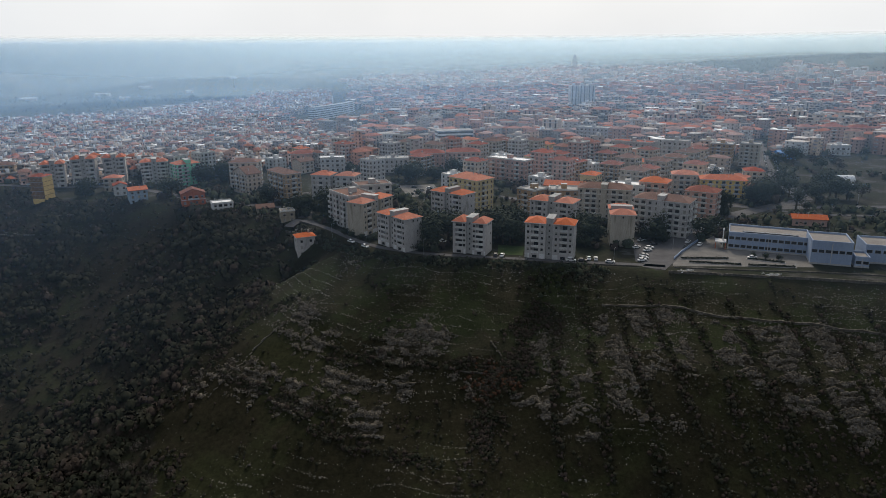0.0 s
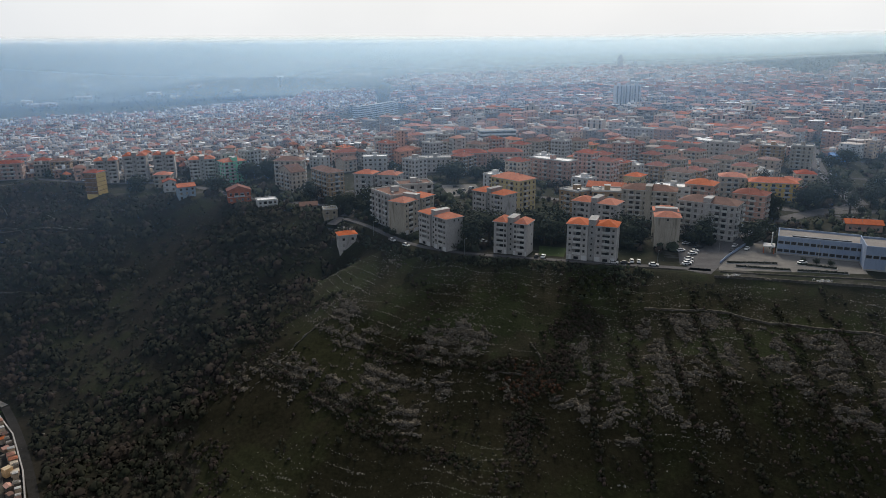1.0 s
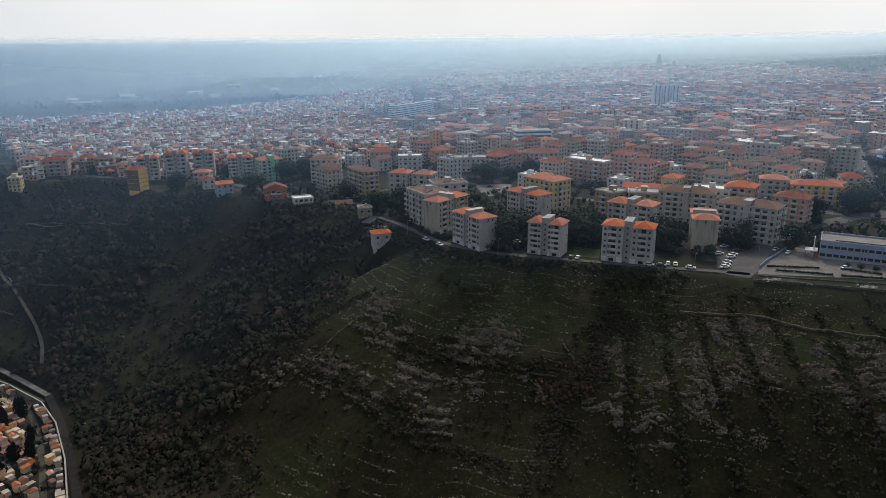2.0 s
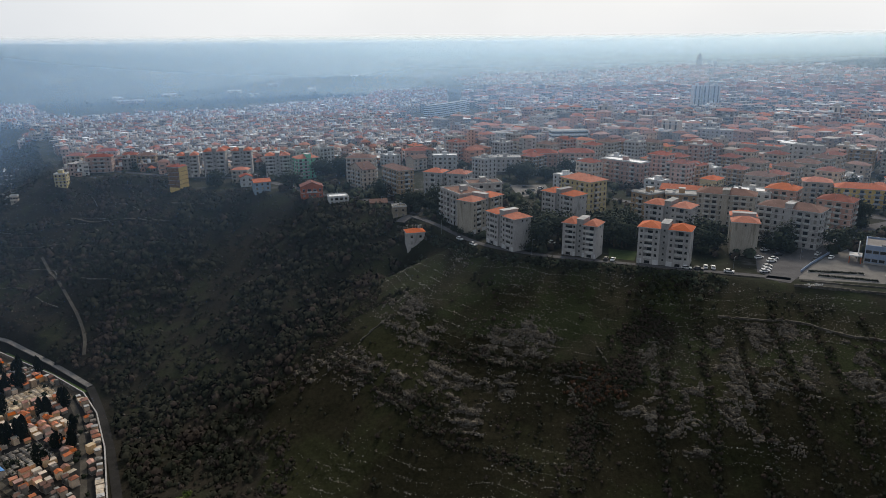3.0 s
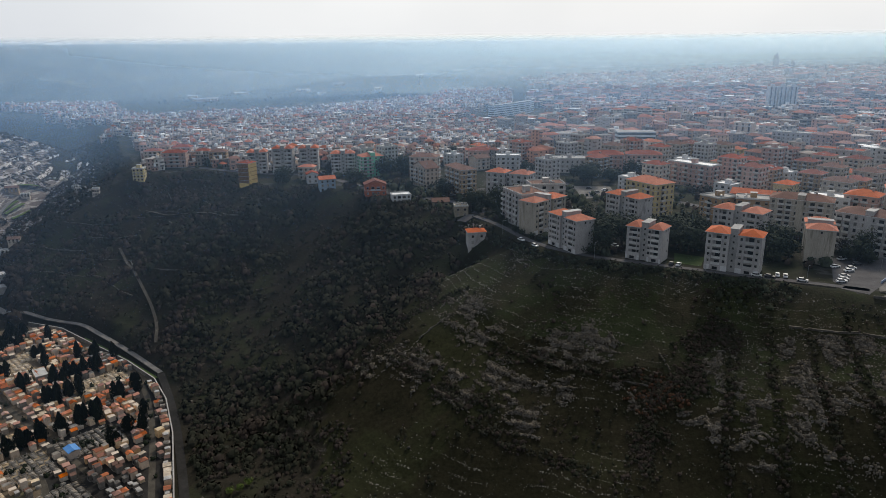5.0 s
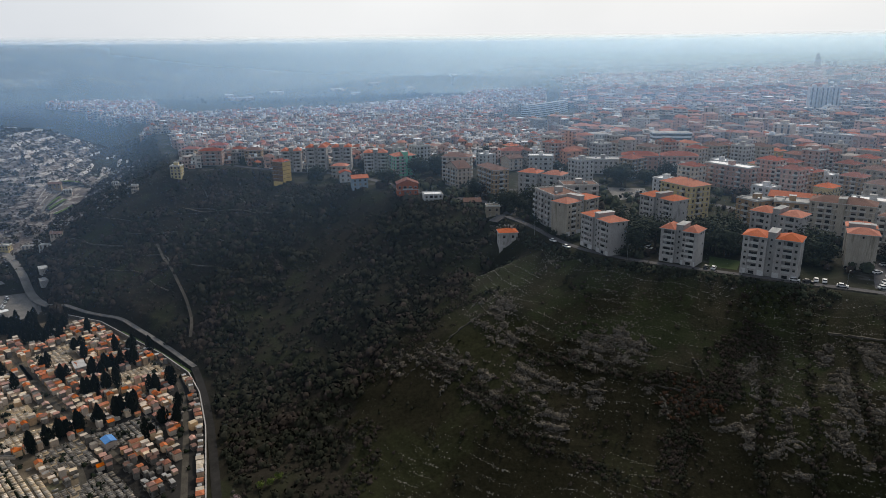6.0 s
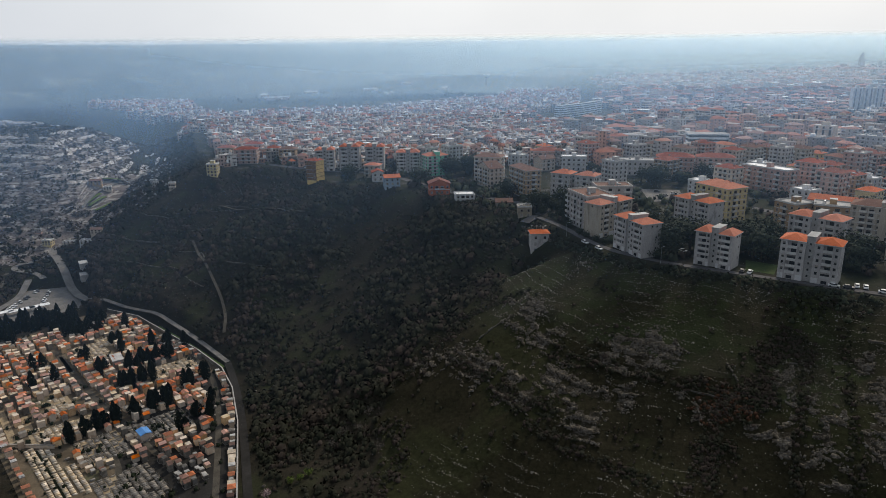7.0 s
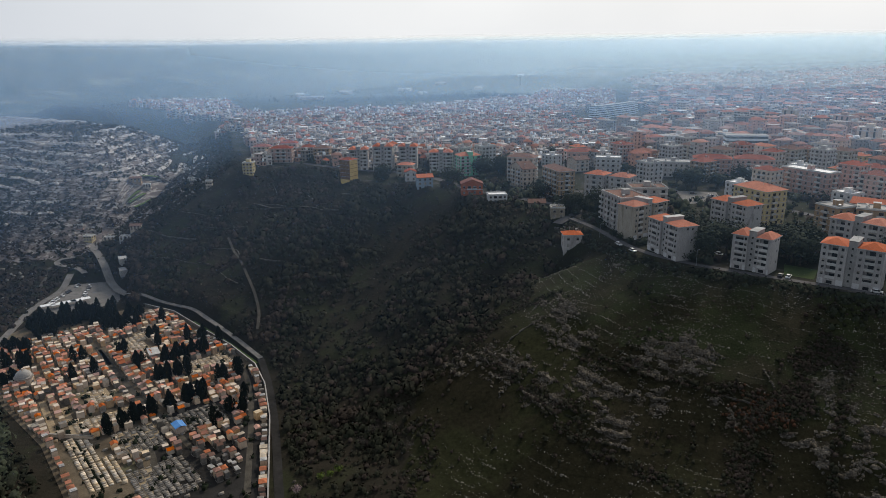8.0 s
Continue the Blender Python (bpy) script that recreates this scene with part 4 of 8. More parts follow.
block("white house with rounded balconies and a flat roof", 112, 410, -18, 20, 12, 14, 4, M_WHITE, "flat", M_ROOF_WHITE, 5, 3, (0, 2, 4), (1,))
block("low hall with a bright white flat roof", *off(88, 436, -18, 10, 6), -18, 22, 11, 8, 2, M_CREAM, "flat", M_ROOF_WHITE, 5, 2, (), ())
block("rose block with a wide orange roof", 128, 408, -30, 16, 14, 16, 5, M_PINK, "hip", M_ROOF, 4, 3, (1, 2), (1,))
block("rose block of flats with orange-red roof", 148, 384, -34, 17, 13, 15, 5, M_PINK, "hip", M_ROOF_RED, 4, 3, (1, 2), (1,))
block("white flat-roofed villa among trees", -88, 548, 10, 19, 12, 11, 3, M_WHITE, "flat", M_ROOF_WHITE, 5, 3, (1, 3), (1,))
block("grey low school-like block with a pale roof", -39, 543, 10, 30, 14, 11, 3, M_GREY, "flat", M_ROOF_FLAT, 8, 3, (), ())
block("long brown block with a red hipped roof", -12, 556, 4, 27, 14, 13, 4, M_PINK, "hip", M_ROOF_RED, 7, 3, (1, 4), (1,))
block("long brown block with red hipped roof beside its twin", 17, 562, 4, 27, 14, 13, 4, M_PINK, "hip", M_ROOF_RED, 7, 3, (2, 5), (1,))
block("brown block of flats with a reddish roof", -116, 573, 10, 20, 13, 11, 3, M_PINK, "hip", M_ROOF_RED, 5, 3, (1, 3), (1,))


def banded_block():
    """The white office block with dark ribbon windows."""
    m = stand(12, 692, 12, 36, 14)
    b = thing("office_block", "white office block with dark ribbon windows", "office building", m)
    s = Shape(M_ROOF_WHITE, M_GLASS, M_ROOF_FLAT)
    for i in range(4):
        s.box(-18, -7, i * 3.8, 18, 7, i * 3.8 + 1.9, 0)
    s.box(-18.2, -7.2, 15.2, 18.2, 7.2, 16.4, 0, top=2)
    part("wall", s, b)
    for i in range(4):
        part("ribbon_window", Shape(M_GLASS, M_FRAME).box(-17.7, -6.7, i * 3.8 + 1.9, 17.7, 6.7, i * 3.8 + 3.8), b)


banded_block()
OCCUPIED += [(10, 655, 26), (-12, 660, 22), (32, 665, 22), (-185, 925, 45), (-150, 945, 40)]


def far_tower(label, x, y, rot, w, d, h, mat, kind="flats_tower"):
    m = stand(x, y, rot, w, d)
    b = thing(kind, label, "tower block", m, group="far towers")
    s = Shape(mat, M_ROOF_FLAT)
    s.box(-w / 2, -d / 2, -4, w / 2, d / 2, h, 0, top=1).box(-w / 5, -d / 5, h, w / 5, d / 5, h + 3)
    wall = part("wall", s, b)
    n = int(h / 3.2)
    for j in range(max(2, int(w / 5))):
        u = -w / 2 + w * (j + 0.5) / max(2, int(w / 5))
        part("window_strip", Shape(M_GLASS, M_RAIL).box(u - 0.9, -d / 2 - 0.1, 1, u + 0.9, -d / 2 + 0.1, h - 1), wall)
    for i in range(1, n, 2):
        part("balcony", Shape(M_RAIL).box(-w / 2 + 0.5, -d / 2 - 1.0, i * 3.2, w / 2 - 0.5, -d / 2 - 0.02, i * 3.2 + 1.0), b)


for _x in (198, 211, 224):
    far_tower("tall pale tower block rising over the town", _x, 1062 + (_x - 198) * 0.1, 4, 11, 14, 41, M_WHITE)
for _x, _y, _w, _h in ((60, 900, 14, 24), (110, 860, 16, 22), (330, 900, 16, 24), (-40, 980, 14, 20), (420, 820, 16, 22), (260, 790, 15, 22), (300, 1000, 14, 26), (120, 760, 18, 20), (480, 930, 15, 24)):
    far_tower("tall block of flats among lower roofs", _x, _y, -25, _w, 13, _h, (M_CREAM, M_GREY, M_PINK)[_x % 3])


def curved_block():
    """A long white slab that bends, with its storeys in bands."""
    b = thing("curved_slab", "long white curved slab block with banded storeys", "apartment house", pose(-181, 968, 0))
    steps = [(0, 0)]
    a = 64.0
    for i in range(12):
        x, y = steps[-1]
        steps.append((x + 10.4 * math.cos(radians(a)), y + 10.4 * math.sin(radians(a))))
        a += 1.2
    OCCUPIED.append((-158, 1025, 68))
    for i in range(6):
        s = Shape(M_ROOF_WHITE, M_GLASS)
        for (x0, y0), (x1, y1) in zip(steps, steps[1:]):
            n = Vector((y1 - y0, x0 - x1, 0)).normalized() * 5
            for lo, hi, k, g in ((0, 1.6, 0, 1.0), (1.6, 3.0, 1, 0.9)):
                p = [(x0 + n.x * g, y0 + n.y * g), (x1 + n.x * g, y1 + n.y * g), (x1 - n.x * g, y1 - n.y * g), (x0 - n.x * g, y0 - n.y * g)]
                z0, z1 = i * 3.0 + lo, i * 3.0 + hi
                s.add([(u, v, z0) for u, v in p] + [(u, v, z1) for u, v in p], [(0, 3, 2, 1), (4, 5, 6, 7), (0, 1, 5, 4), (1, 2, 6, 5), (2, 3, 7, 6), (3, 0, 4, 7)], k)
        part("storey", s, b)


curved_block()


def water_tower(x, y):
    b = thing("water_tower", "slim concrete water tower with a wide bowl", "tower", pose(x, y, rise_z(x, y) - 1))
    part("shaft", Shape(M_FAR_GREY).tube(0, 0, -12, 22, 2.7, 2.1, 12), b)
    part("bowl", Shape(M_ROOF_WHITE).tube(0, 0, 21, 24.5, 2.4, 9.8, 16).tube(0, 0, 24.5, 26.5, 9.8, 8.6, 16), b)
    OCCUPIED.append((x, y, 20))


water_tower(-489, 1663)


def cathedral(x, y):
    """A church with a tall twin-stepped tower on the far hill."""
    z = rise_z(x, y) - 1
    b = thing("church", "grey domed church with a tall tower on the skyline", "church", pose(x, y, z))
    part("nave", Shape(M_GREY_WARM).box(-12, -20, 0, 12, 20, 16).gable(-12, -20, 12, 20, 16, 5, along="y"), b)
    part("tower", Shape(M_GREY).box(-28, -8, 0, -14, 8, 34).box(-26, -6, 34, -16, 6, 42).tube(-21, 0, 42, 50, 4.5, 0.4, 10), b)
    part("belfry", Shape(M_GREY).box(18, -5, 0, 27, 5, 26).tube(22.5, 0, 26, 33, 4, 0.3, 8), b)
    OCCUPIED.append((x, y, 45))


cathedral(424, 2160)
for _x, _y, _w, _r in ((-803, 1216, 34, 20), (-790, 1232, 20, 20), (-728, 1511, 30, 10), (-695, 1653, 26, 15), (-831, 1411, 30, 25), (-472, 1137, 26, 20), (-454, 1188, 34, 15), (-880, 1300, 18, 30), (-640, 1420, 18, 0), (-560, 1560, 16, 12)):
    _b = thing("far_hall", "low white hall on the hazy hill behind the town", "hall", pose(_x, _y, rise_z(_x, _y), 0, 0, _r), group="far halls")
    part("wall", Shape(M_CREAM).box(-_w / 2, -7, -3, _w / 2, 7, 5), _b)
    part("roof", Shape(M_ROOF_FLAT).gable(-_w / 2, -7, _w / 2, 7, 5, 2, 0.6, 0.3), _b)


def factory(label, x, y, rot, w, d, h, rows, bays, roof=M_FACTORY_ROOF, skylight=False):
    """One of the pale blue panelled halls."""
    m = stand(x, y, rot, w, d)
    m.translation.z = 0
    b = thing("factory_hall", label, "factory", m, group="factory halls")
    s = Shape(M_FACTORY, roof, M_CONCRETE)
    s.box(-w / 2, -d / 2, -3, w / 2, d / 2, h - 0.8, 0, top=1)
    t = 0.3
    s.box(-w / 2 - 0.05, -d / 2 - 0.05, h - 0.9, w / 2 + 0.05, -d / 2 + t, h).box(-w / 2 - 0.05, d / 2 - t, h - 0.9, w / 2 + 0.05, d / 2 + 0.05, h)
    s.box(-w / 2 - 0.05, -d / 2 + t, h - 0.9, -w / 2 + t, d / 2 - t, h).box(w / 2 - t, -d / 2 + t, h - 0.9, w / 2 + 0.05, d / 2 - t, h)
    s.box(-w / 2 - 0.08, -d / 2 - 0.08, -3, w / 2 + 0.08, d / 2 + 0.08, 0.7, 2)
    wall = part("wall", s, b)
    for z in rows:
        for j in range(bays):
            part("window", WIN_BAND, wall, at=face("front", w, d, -w / 2 + w * (j + 0.5) / bays, z))
    for j in range(1, max(2, int(w / 14))):
        part("downpipe", Shape(M_GREY).box(-0.12, -0.2, 0, 0.12, 0.0, h - 0.9), wall, at=face("front", w, d, -w / 2 + w * j / max(2, int(w / 14)), 0))
    if skylight:
        part("skylight", Shape(M_GLASS, M_METAL).box(-w * 0.33, -d * 0.28, h - 0.8, w * 0.36, -d * 0.2, h - 0.3), b)
    return b


F1 = off(136.2, 316, -22.4, 17.3, 8.5)
factory("long pale blue factory hall with two rows of windows", *F1, -22.4, 34.6, 17, 8.6, (1.2, 5.0), 13, skylight=True)
F2 = off(162.9, 291.6, -19.6, 8.1, 9)
factory("taller pale blue factory hall with square windows", *F2, -19.6, 16.2, 17.5, 10.8, (5.4,), 6)
F3 = off(179.3, 286.0, -19.6, 3.0, 5)
factory("low pale blue annexe of a factory", *F3, -19.6, 5.6, 10, 5.0, (1.6,), 2)
F4 = off(187, 291.5, -18, 13, 9)
factory("pale blue factory hall with a loading bay", *F4, -18, 26, 17, 8.6, (4.8,), 8)
gate = thing("gatehouse", "white steel porch on posts before a factory", "porch", pose(*off(133.6, 317.2, -22, 0, 2), 0, 0, 0, -22))
part("canopy", Shape(M_WHITE).box(-3, -4, 3.2, 2, 2, 3.7), gate)
part("wall", Shape(M_WHITE).box(0.2, -1, 0, 0.6, 1.6, 9.2), gate)
for _u, _v in ((-2.7, -3.7), (-2.7, 1.7), (1.7, -3.7)):
    part("post", Shape(M_BRICK_RED).box(_u - 0.2, _v - 0.2, 0, _u + 0.2, _v + 0.2, 3.2), gate)
green_house = thing("greenhouse", "long white polytunnel greenhouse in a field", "greenhouse", pose(283, 487, 0, 0, 0, -3))
_s = Shape(M_ROOF_WHITE)
for _i in range(9):
    _a, _b = math.pi * _i / 9, math.pi * (_i + 1) / 9
    _s.add([(-11, -4 * math.cos(_a), 4.6 * math.sin(_a)), (11, -4 * math.cos(_a), 4.6 * math.sin(_a)), (11, -4 * math.cos(_b), 4.6 * math.sin(_b)), (-11, -4 * math.cos(_b), 4.6 * math.sin(_b))], [(0, 1, 2, 3)])
part("cover", _s, green_house)
part("end_wall", Shape(M_WHITE).box(-11, -3.9, 0, -10.9, 3.9, 2.0), green_house)
part("end_wall", Shape(M_WHITE).box(10.9, -3.9, 0, 11, 3.9, 2.0), green_house)


# the far side of the valley
def valley_house(label, x, y, rot, w, d, h, wall, kind_of_roof, roof):
    block(label, x, y, rot, w, d, h, 2, wall, kind_of_roof, roof, 3, 2, (), (), z=height(x, y) - 0.3, name="house", category="house", band=False)


valley_house("ochre farmhouse on terraces in the gorge", -518, 483, 35, 10, 6, 4.5, M_OCHRE, "gable", M_ROOF_BROWN)
valley_house("cream farm building beside terraces", -508, 486, 40, 7, 5, 3.2, M_CREAM, "flat", M_ROOF_FLAT)
valley_house("yellow house in a garden by a road", -486, 397, 20, 7, 6, 4.5, M_PALE_YELLOW, "flat", M_ROOF_FLAT)
valley_house("pale house beside the valley road", -466, 400, 25, 9, 5, 3, M_CREAM, "flat", M_ROOF_FLAT)
valley_house("white low house beside scrub", -434, 388, 25, 9, 6, 3, M_WHITE, "flat", M_ROOF_FLAT)
valley_house("pale stone house among trees", -433, 398, 25, 8, 6, 4, M_CREAM, "gable", M_ROOF_BROWN)
valley_house("small white house on the slope of the gorge", -447, 479, 30, 5, 4, 3, M_WHITE, "flat", M_ROOF_WHITE)
valley_house("small rose house among scrub", -503, 404, 30, 5, 4, 3, M_PINK, "flat", M_ROOF_FLAT)
valley_house("small pale house on the slope of the gorge", -436, 470, 30, 5, 4, 3, M_CREAM, "flat", M_ROOF_FLAT)
valley_house("tall pale house wall on the slope", -392, 440, 30, 5, 4, 6, M_CREAM, "flat", M_ROOF_FLAT)

# ---- roads, yards and walls ----
def resample(points, step):
    out = []
    for (ax, ay), (bx, by) in zip(points, points[1:]):
        n = max(1, int(math.hypot(bx - ax, by - ay) / step))
        out += [(ax + (bx - ax) * i / n, ay + (by - ay) * i / n) for i in range(n)]
    return out + [points[-1]]


def rounded(points, rounds=2):
    for _ in range(rounds):
        q = [points[0]]
        for (ax, ay), (bx, by) in zip(points, points[1:]):
            q += [(ax * 0.75 + bx * 0.25, ay * 0.75 + by * 0.25), (ax * 0.25 + bx * 0.75, ay * 0.25 + by * 0.75)]
        points = q + [points[-1]]
    return points


def ribbon(points, width, lift, mat, step=2.5, thick=0.5):
    """A strip of road laid on the ground, with an edge of its own."""
    pts = resample(rounded(points), step)
    s = Shape(mat)
    raw = np.array([max(height(x + a * width / 2, y + b * width / 2) for a, b in ((0, 0), (1, 0), (-1, 0), (0, 1), (0, -1))) for x, y in pts])
    pad = np.pad(raw, 4, mode="edge")
    high = np.array([pad[i:i + 9].mean() * 0.5 + pad[i + 2:i + 7].max() * 0.5 for i in range(len(raw))])
    zs = np.maximum(high, raw) + lift
    zs = np.convolve(np.pad(zs, 2, mode="edge"), np.ones(5) / 5, mode="valid")
    for i, (x, y) in enumerate(pts):
        (ax, ay), (bx, by) = pts[max(0, i - 1)], pts[min(len(pts) - 1, i + 1)]
        l = math.hypot(bx - ax, by - ay) or 1
        px, py = -(by - ay) / l * width / 2, (bx - ax) / l * width / 2
        z = zs[i]
        s.v += [(x + px, y + py, z), (x - px, y - py, z), (x + px, y + py, z - thick), (x - px, y - py, z - thick)]
        if i:
            o = 4 * i
            s.f += [(o - 4, o - 3, o + 1, o), (o - 2, o - 4, o, o + 2), (o - 3, o - 1, o + 3, o + 1)]
            s.k += [0, 0, 0]
    return s


def road(label, points, width, mat=None, lift=0.09, name="road", thick=0.5):
    for x, y in resample(points, 10):
        OCCUPIED.append((x, y, width / 2 + 1.0))
    return thing(name, label, "road", kind="structure", shape=ribbon(points, width, lift, mat or M_ASPHALT, thick=thick))


def paving(label, outline, mat, z=0.07, name="pavement"):
    s = Shape(mat)
    n = len(outline)
    s.add([(x, y, z) for x, y in outline] + [(x, y, z - 0.4) for x, y in outline], [tuple(range(n))] + [(i, i + n, (i + 1) % n + n, (i + 1) % n) for i in range(n)])
    for x, y in resample(outline + outline[:1], 8):
        OCCUPIED.append((x, y, 4))
    OCCUPIED.append((sum(p[0] for p in outline) / n, sum(p[1] for p in outline) / n, 9))
    return thing(name, label, "paving", kind="structure", shape=s)


road("grey asphalt lane along the rim of the slope", [(-80, 380), (-66, 366), (-54, 350), (-42, 333), (-29, 321), (-10, 311.5), (20, 305), (55, 297.5), (84, 292.5), (98, 289)], 3.6)
road("wide asphalt road into the town", [(92, 286), (95, 291), (117, 323.6), (145.6, 365), (167, 385), (192, 402), (228, 424)], 10.0)
road("asphalt road across the fields", [(140, 432), (164, 420), (190, 401), (226, 405), (265, 403), (420, 396)], 7.5, lift=0.12)
road("pale farm road across the fields", [(190, 400), (215, 384), (250, 380), (420, 372)], 4.5, lift=0.15)
road("street lined with parked cars", [(330, 715), (318, 690), (266, 567), (252, 518), (228, 424)], 11, lift=0.13)
road("street above the slope with parked cars", [(-400, 520), (-350, 503), (-297, 489.5), (-268, 484), (-246, 489), (-225, 482), (-197, 468), (-165, 440), (-118, 420), (-91, 412), (-77, 396), (-86, 372)], 6)
road("town street between blocks of flats", [(-118, 420), (-90, 465), (-31, 478), (-4, 474), (40, 440), (70, 415)], 7, lift=0.12)
road("town street between roofs", [(-31, 478), (-60, 530), (-50, 640), (20, 760)], 7, lift=0.14)
paving("worn grey paving of a small square", [(-22, 440), (-2, 457), (-6, 486), (-31, 482)], M_PAVING, 0.17)
paving("pale concrete yard of a factory", [(101.5, 289.5), (105.4, 301.9), (120.1, 320.5), (139, 340), (135, 317), (168, 303.5), (162, 286)], M_PAVING, 0.05)
paving("asphalt car park beside a road", [(87, 297), (95, 332), (116, 351), (122, 340), (110, 320), (92, 291)], M_ASPHALT, 0.04)
paving("green lawn between two apartment houses", [(26, 310), (37, 307), (40, 322), (27, 326)], material("lawn", (0.035, 0.055, 0.02), (0.05, 0.07, 0.028), 0.2, 0.95, 0.5), 0.06, "lawn")
road("asphalt lane beside a cemetery wall", [(-124, 157), (-145.7, 183.6), (-168.8, 214.2), (-189.8, 240.6), (-210.4, 263.9), (-226.0, 279.5)], 3.6, M_OLD_SHADED_ASPHALT, lift=0.2)
road("pale concrete lane round a cemetery", [(-225.9, 279.7), (-251.3, 292.9), (-282.6, 306.9), (-315.2, 321.6), (-353, 326), (-372, 325)], 2.8, M_PAVING, lift=0.22)
road("pale road climbing out of the valley", [(-369, 325), (-384, 332), (-421, 353), (-450, 373), (-463, 380), (-474, 392), (-466, 400)], 5.5, M_PAVING, lift=0.3)
road("pale road along the valley floor", [(-380, 236), (-396, 259), (-417, 287), (-430, 321), (-443, 341)], 4.6, M_PAVING, lift=0.3)
road("pale hairpin road below terraces", [(-433, 345), (-443, 349), (-462, 352), (-478, 357), (-482, 363), (-470, 370)], 4.2, M_PAVING, lift=0.3)
road("narrow pale track to a field", [(-446, 318), (-462, 336), (-474, 346), (-478, 352)], 2.2, M_TRACK, lift=0.25, name="track")
paving("pale car park before a cemetery", CAR_PARK, M_PAVING, -69.8)
road("narrow track down the scrub slope", [(-335, 390), (-310, 368), (-287, 347), (-264, 327), (-250, 312), (-243, 300)], 1.7, M_TRACK, lift=0.08, name="track")
road("pale ledge path across the scrub slope", [(-341, 430), (-318, 428), (-299, 424), (-278, 412), (-259, 401)], 1.9, M_TRACK, lift=0.1, name="track")


def stone_wall(label, points, high, thick=0.7, mat=None, uneven=0.25, block_len=0.9):
    """A dry stone wall: courses of separate rough blocks."""
    pts = resample(points, block_len)
    s = Shape(mat or M_STONE_WALL)
    rnd = random.Random(len(points) * 7 + int(points[0][0]))
    courses = max(1, int(high / 0.5))
    for (ax, ay), (bx, by) in zip(pts, pts[1:]):
        l = math.hypot(bx - ax, by - ay) or 1
        ux, uy = (bx - ax) / l, (by - ay) / l
        z = height((ax + bx) / 2, (ay + by) / 2) - 0.3
        for c in range(courses):
            if rnd.random() < 0.06 and c == courses - 1:
                continue
            j = [rnd.uniform(-uneven, uneven) * 0.35 for _ in range(6)]
            z0, z1 = z + c * high / courses, z + (c + 1) * high / courses - 0.03 + abs(j[0])
            t = thick / 2 + j[1]
            q = [(ax - ux * 0.02 - uy * -t, ay - uy * 0.02 + ux * -t), (bx + j[2] * ux - uy * -t, by + ux * -t), (bx + j[3] * ux - uy * t, by + ux * t), (ax - uy * t, ay + ux * t)]
            s.add([(u, v, z0) for u, v in q] + [(u, v, z1 + j[4] * (k % 2)) for k, (u, v) in enumerate(q)],
                  [(4, 5, 6, 7), (0, 1, 5, 4), (1, 2, 6, 5), (2, 3, 7, 6), (3, 0, 4, 7)])
    return thing("dry_stone_wall", label, "wall", kind="stuff", shape=s)


stone_wall("long pale dry stone wall across the hillside", [(66, 268.5), (87, 265), (98, 262), (111, 255), (128, 251), (146, 248), (168, 241), (190, 236)], 1.0, 0.6)
stone_wall("dry stone field wall below the factory", [(97, 281), (123, 275), (181, 264)], 1.2, 0.6)
stone_wall("short piece of dry stone wall on the slope", [(19, 257), (23, 250)], 0.8, 0.5)
stone_wall("short piece of dry stone wall by a gully", [(7, 245.5), (18, 243)], 0.8, 0.5)
stone_wall("crumbling dry stone wall on the slope", [(-343, 457), (-336, 452), (-330, 446)], 0.9, 0.6)
stone_wall("crumbling dry stone wall at the edge of the gully", [(-74, 287), (-80, 279), (-86, 270), (-92, 262), (-98, 255)], 0.7, 0.5)
stone_wall("pale retaining wall of a house garden", [(-88, 374), (-80, 366), (-74, 358), (-66, 348)], 1.4, 0.8)


def contour(x, y, length, step=2.0):
    """A line that keeps its level along a slope, running both ways from a point."""
    ends = []
    for way in (-1, 1):
        px, py, line = x, y, []
        for _ in range(int(length / 2 / step)):
            e = 9.0
            q = ground_z(np.array([px + e, px - e, px, px]), np.array([py, py, py + e, py - e]), False)
            gx_, gy_ = q[0] - q[1], q[2] - q[3]
            l = math.hypot(gx_, gy_) or 1.0
            px, py = px - way * gy_ / l * step, py + way * gx_ / l * step
            line.append((px, py))
        ends.append(line)
    return ends[0][::-1] + [(x, y)] + ends[1]


for _x, _y, _l in ((-321, 433, 50), (-300, 441, 60), (-345, 418, 46), (-374, 404, 44), (-383, 381, 60), (-350, 394, 50), (-330, 379, 60), (-298, 402, 56), (-280, 380, 50), (-312, 350, 60), (-362, 358, 50), (-262, 405, 40), (-240, 420, 36), (-262, 352, 46), (-400, 366, 50)):
    stone_wall("low dark terrace wall among scrub on the slope", contour(_x, _y, _l), 0.8, 0.6)


def rim_wall():
    """The low parapet of the lane along the rim."""
    pts = resample([(-6, 307), (20, 302), (55, 294.4), (86, 289)], 6.0)
    b = thing("parapet_wall", "low rubble-stone parapet along the lane", "wall", pose(0, 0, 0), kind="structure")
    for (ax, ay), (bx, by) in zip(pts, pts[1:]):
        l = math.hypot(bx - ax, by - ay)
        part("panel", Shape(M_STONE_WALL).box(0.02, -0.15, -1.5, l - 0.02, 0.15, 0.5), b, at=pose(ax, ay, 0, 0, 0, math.degrees(math.atan2(by - ay, bx - ax))))


rim_wall()


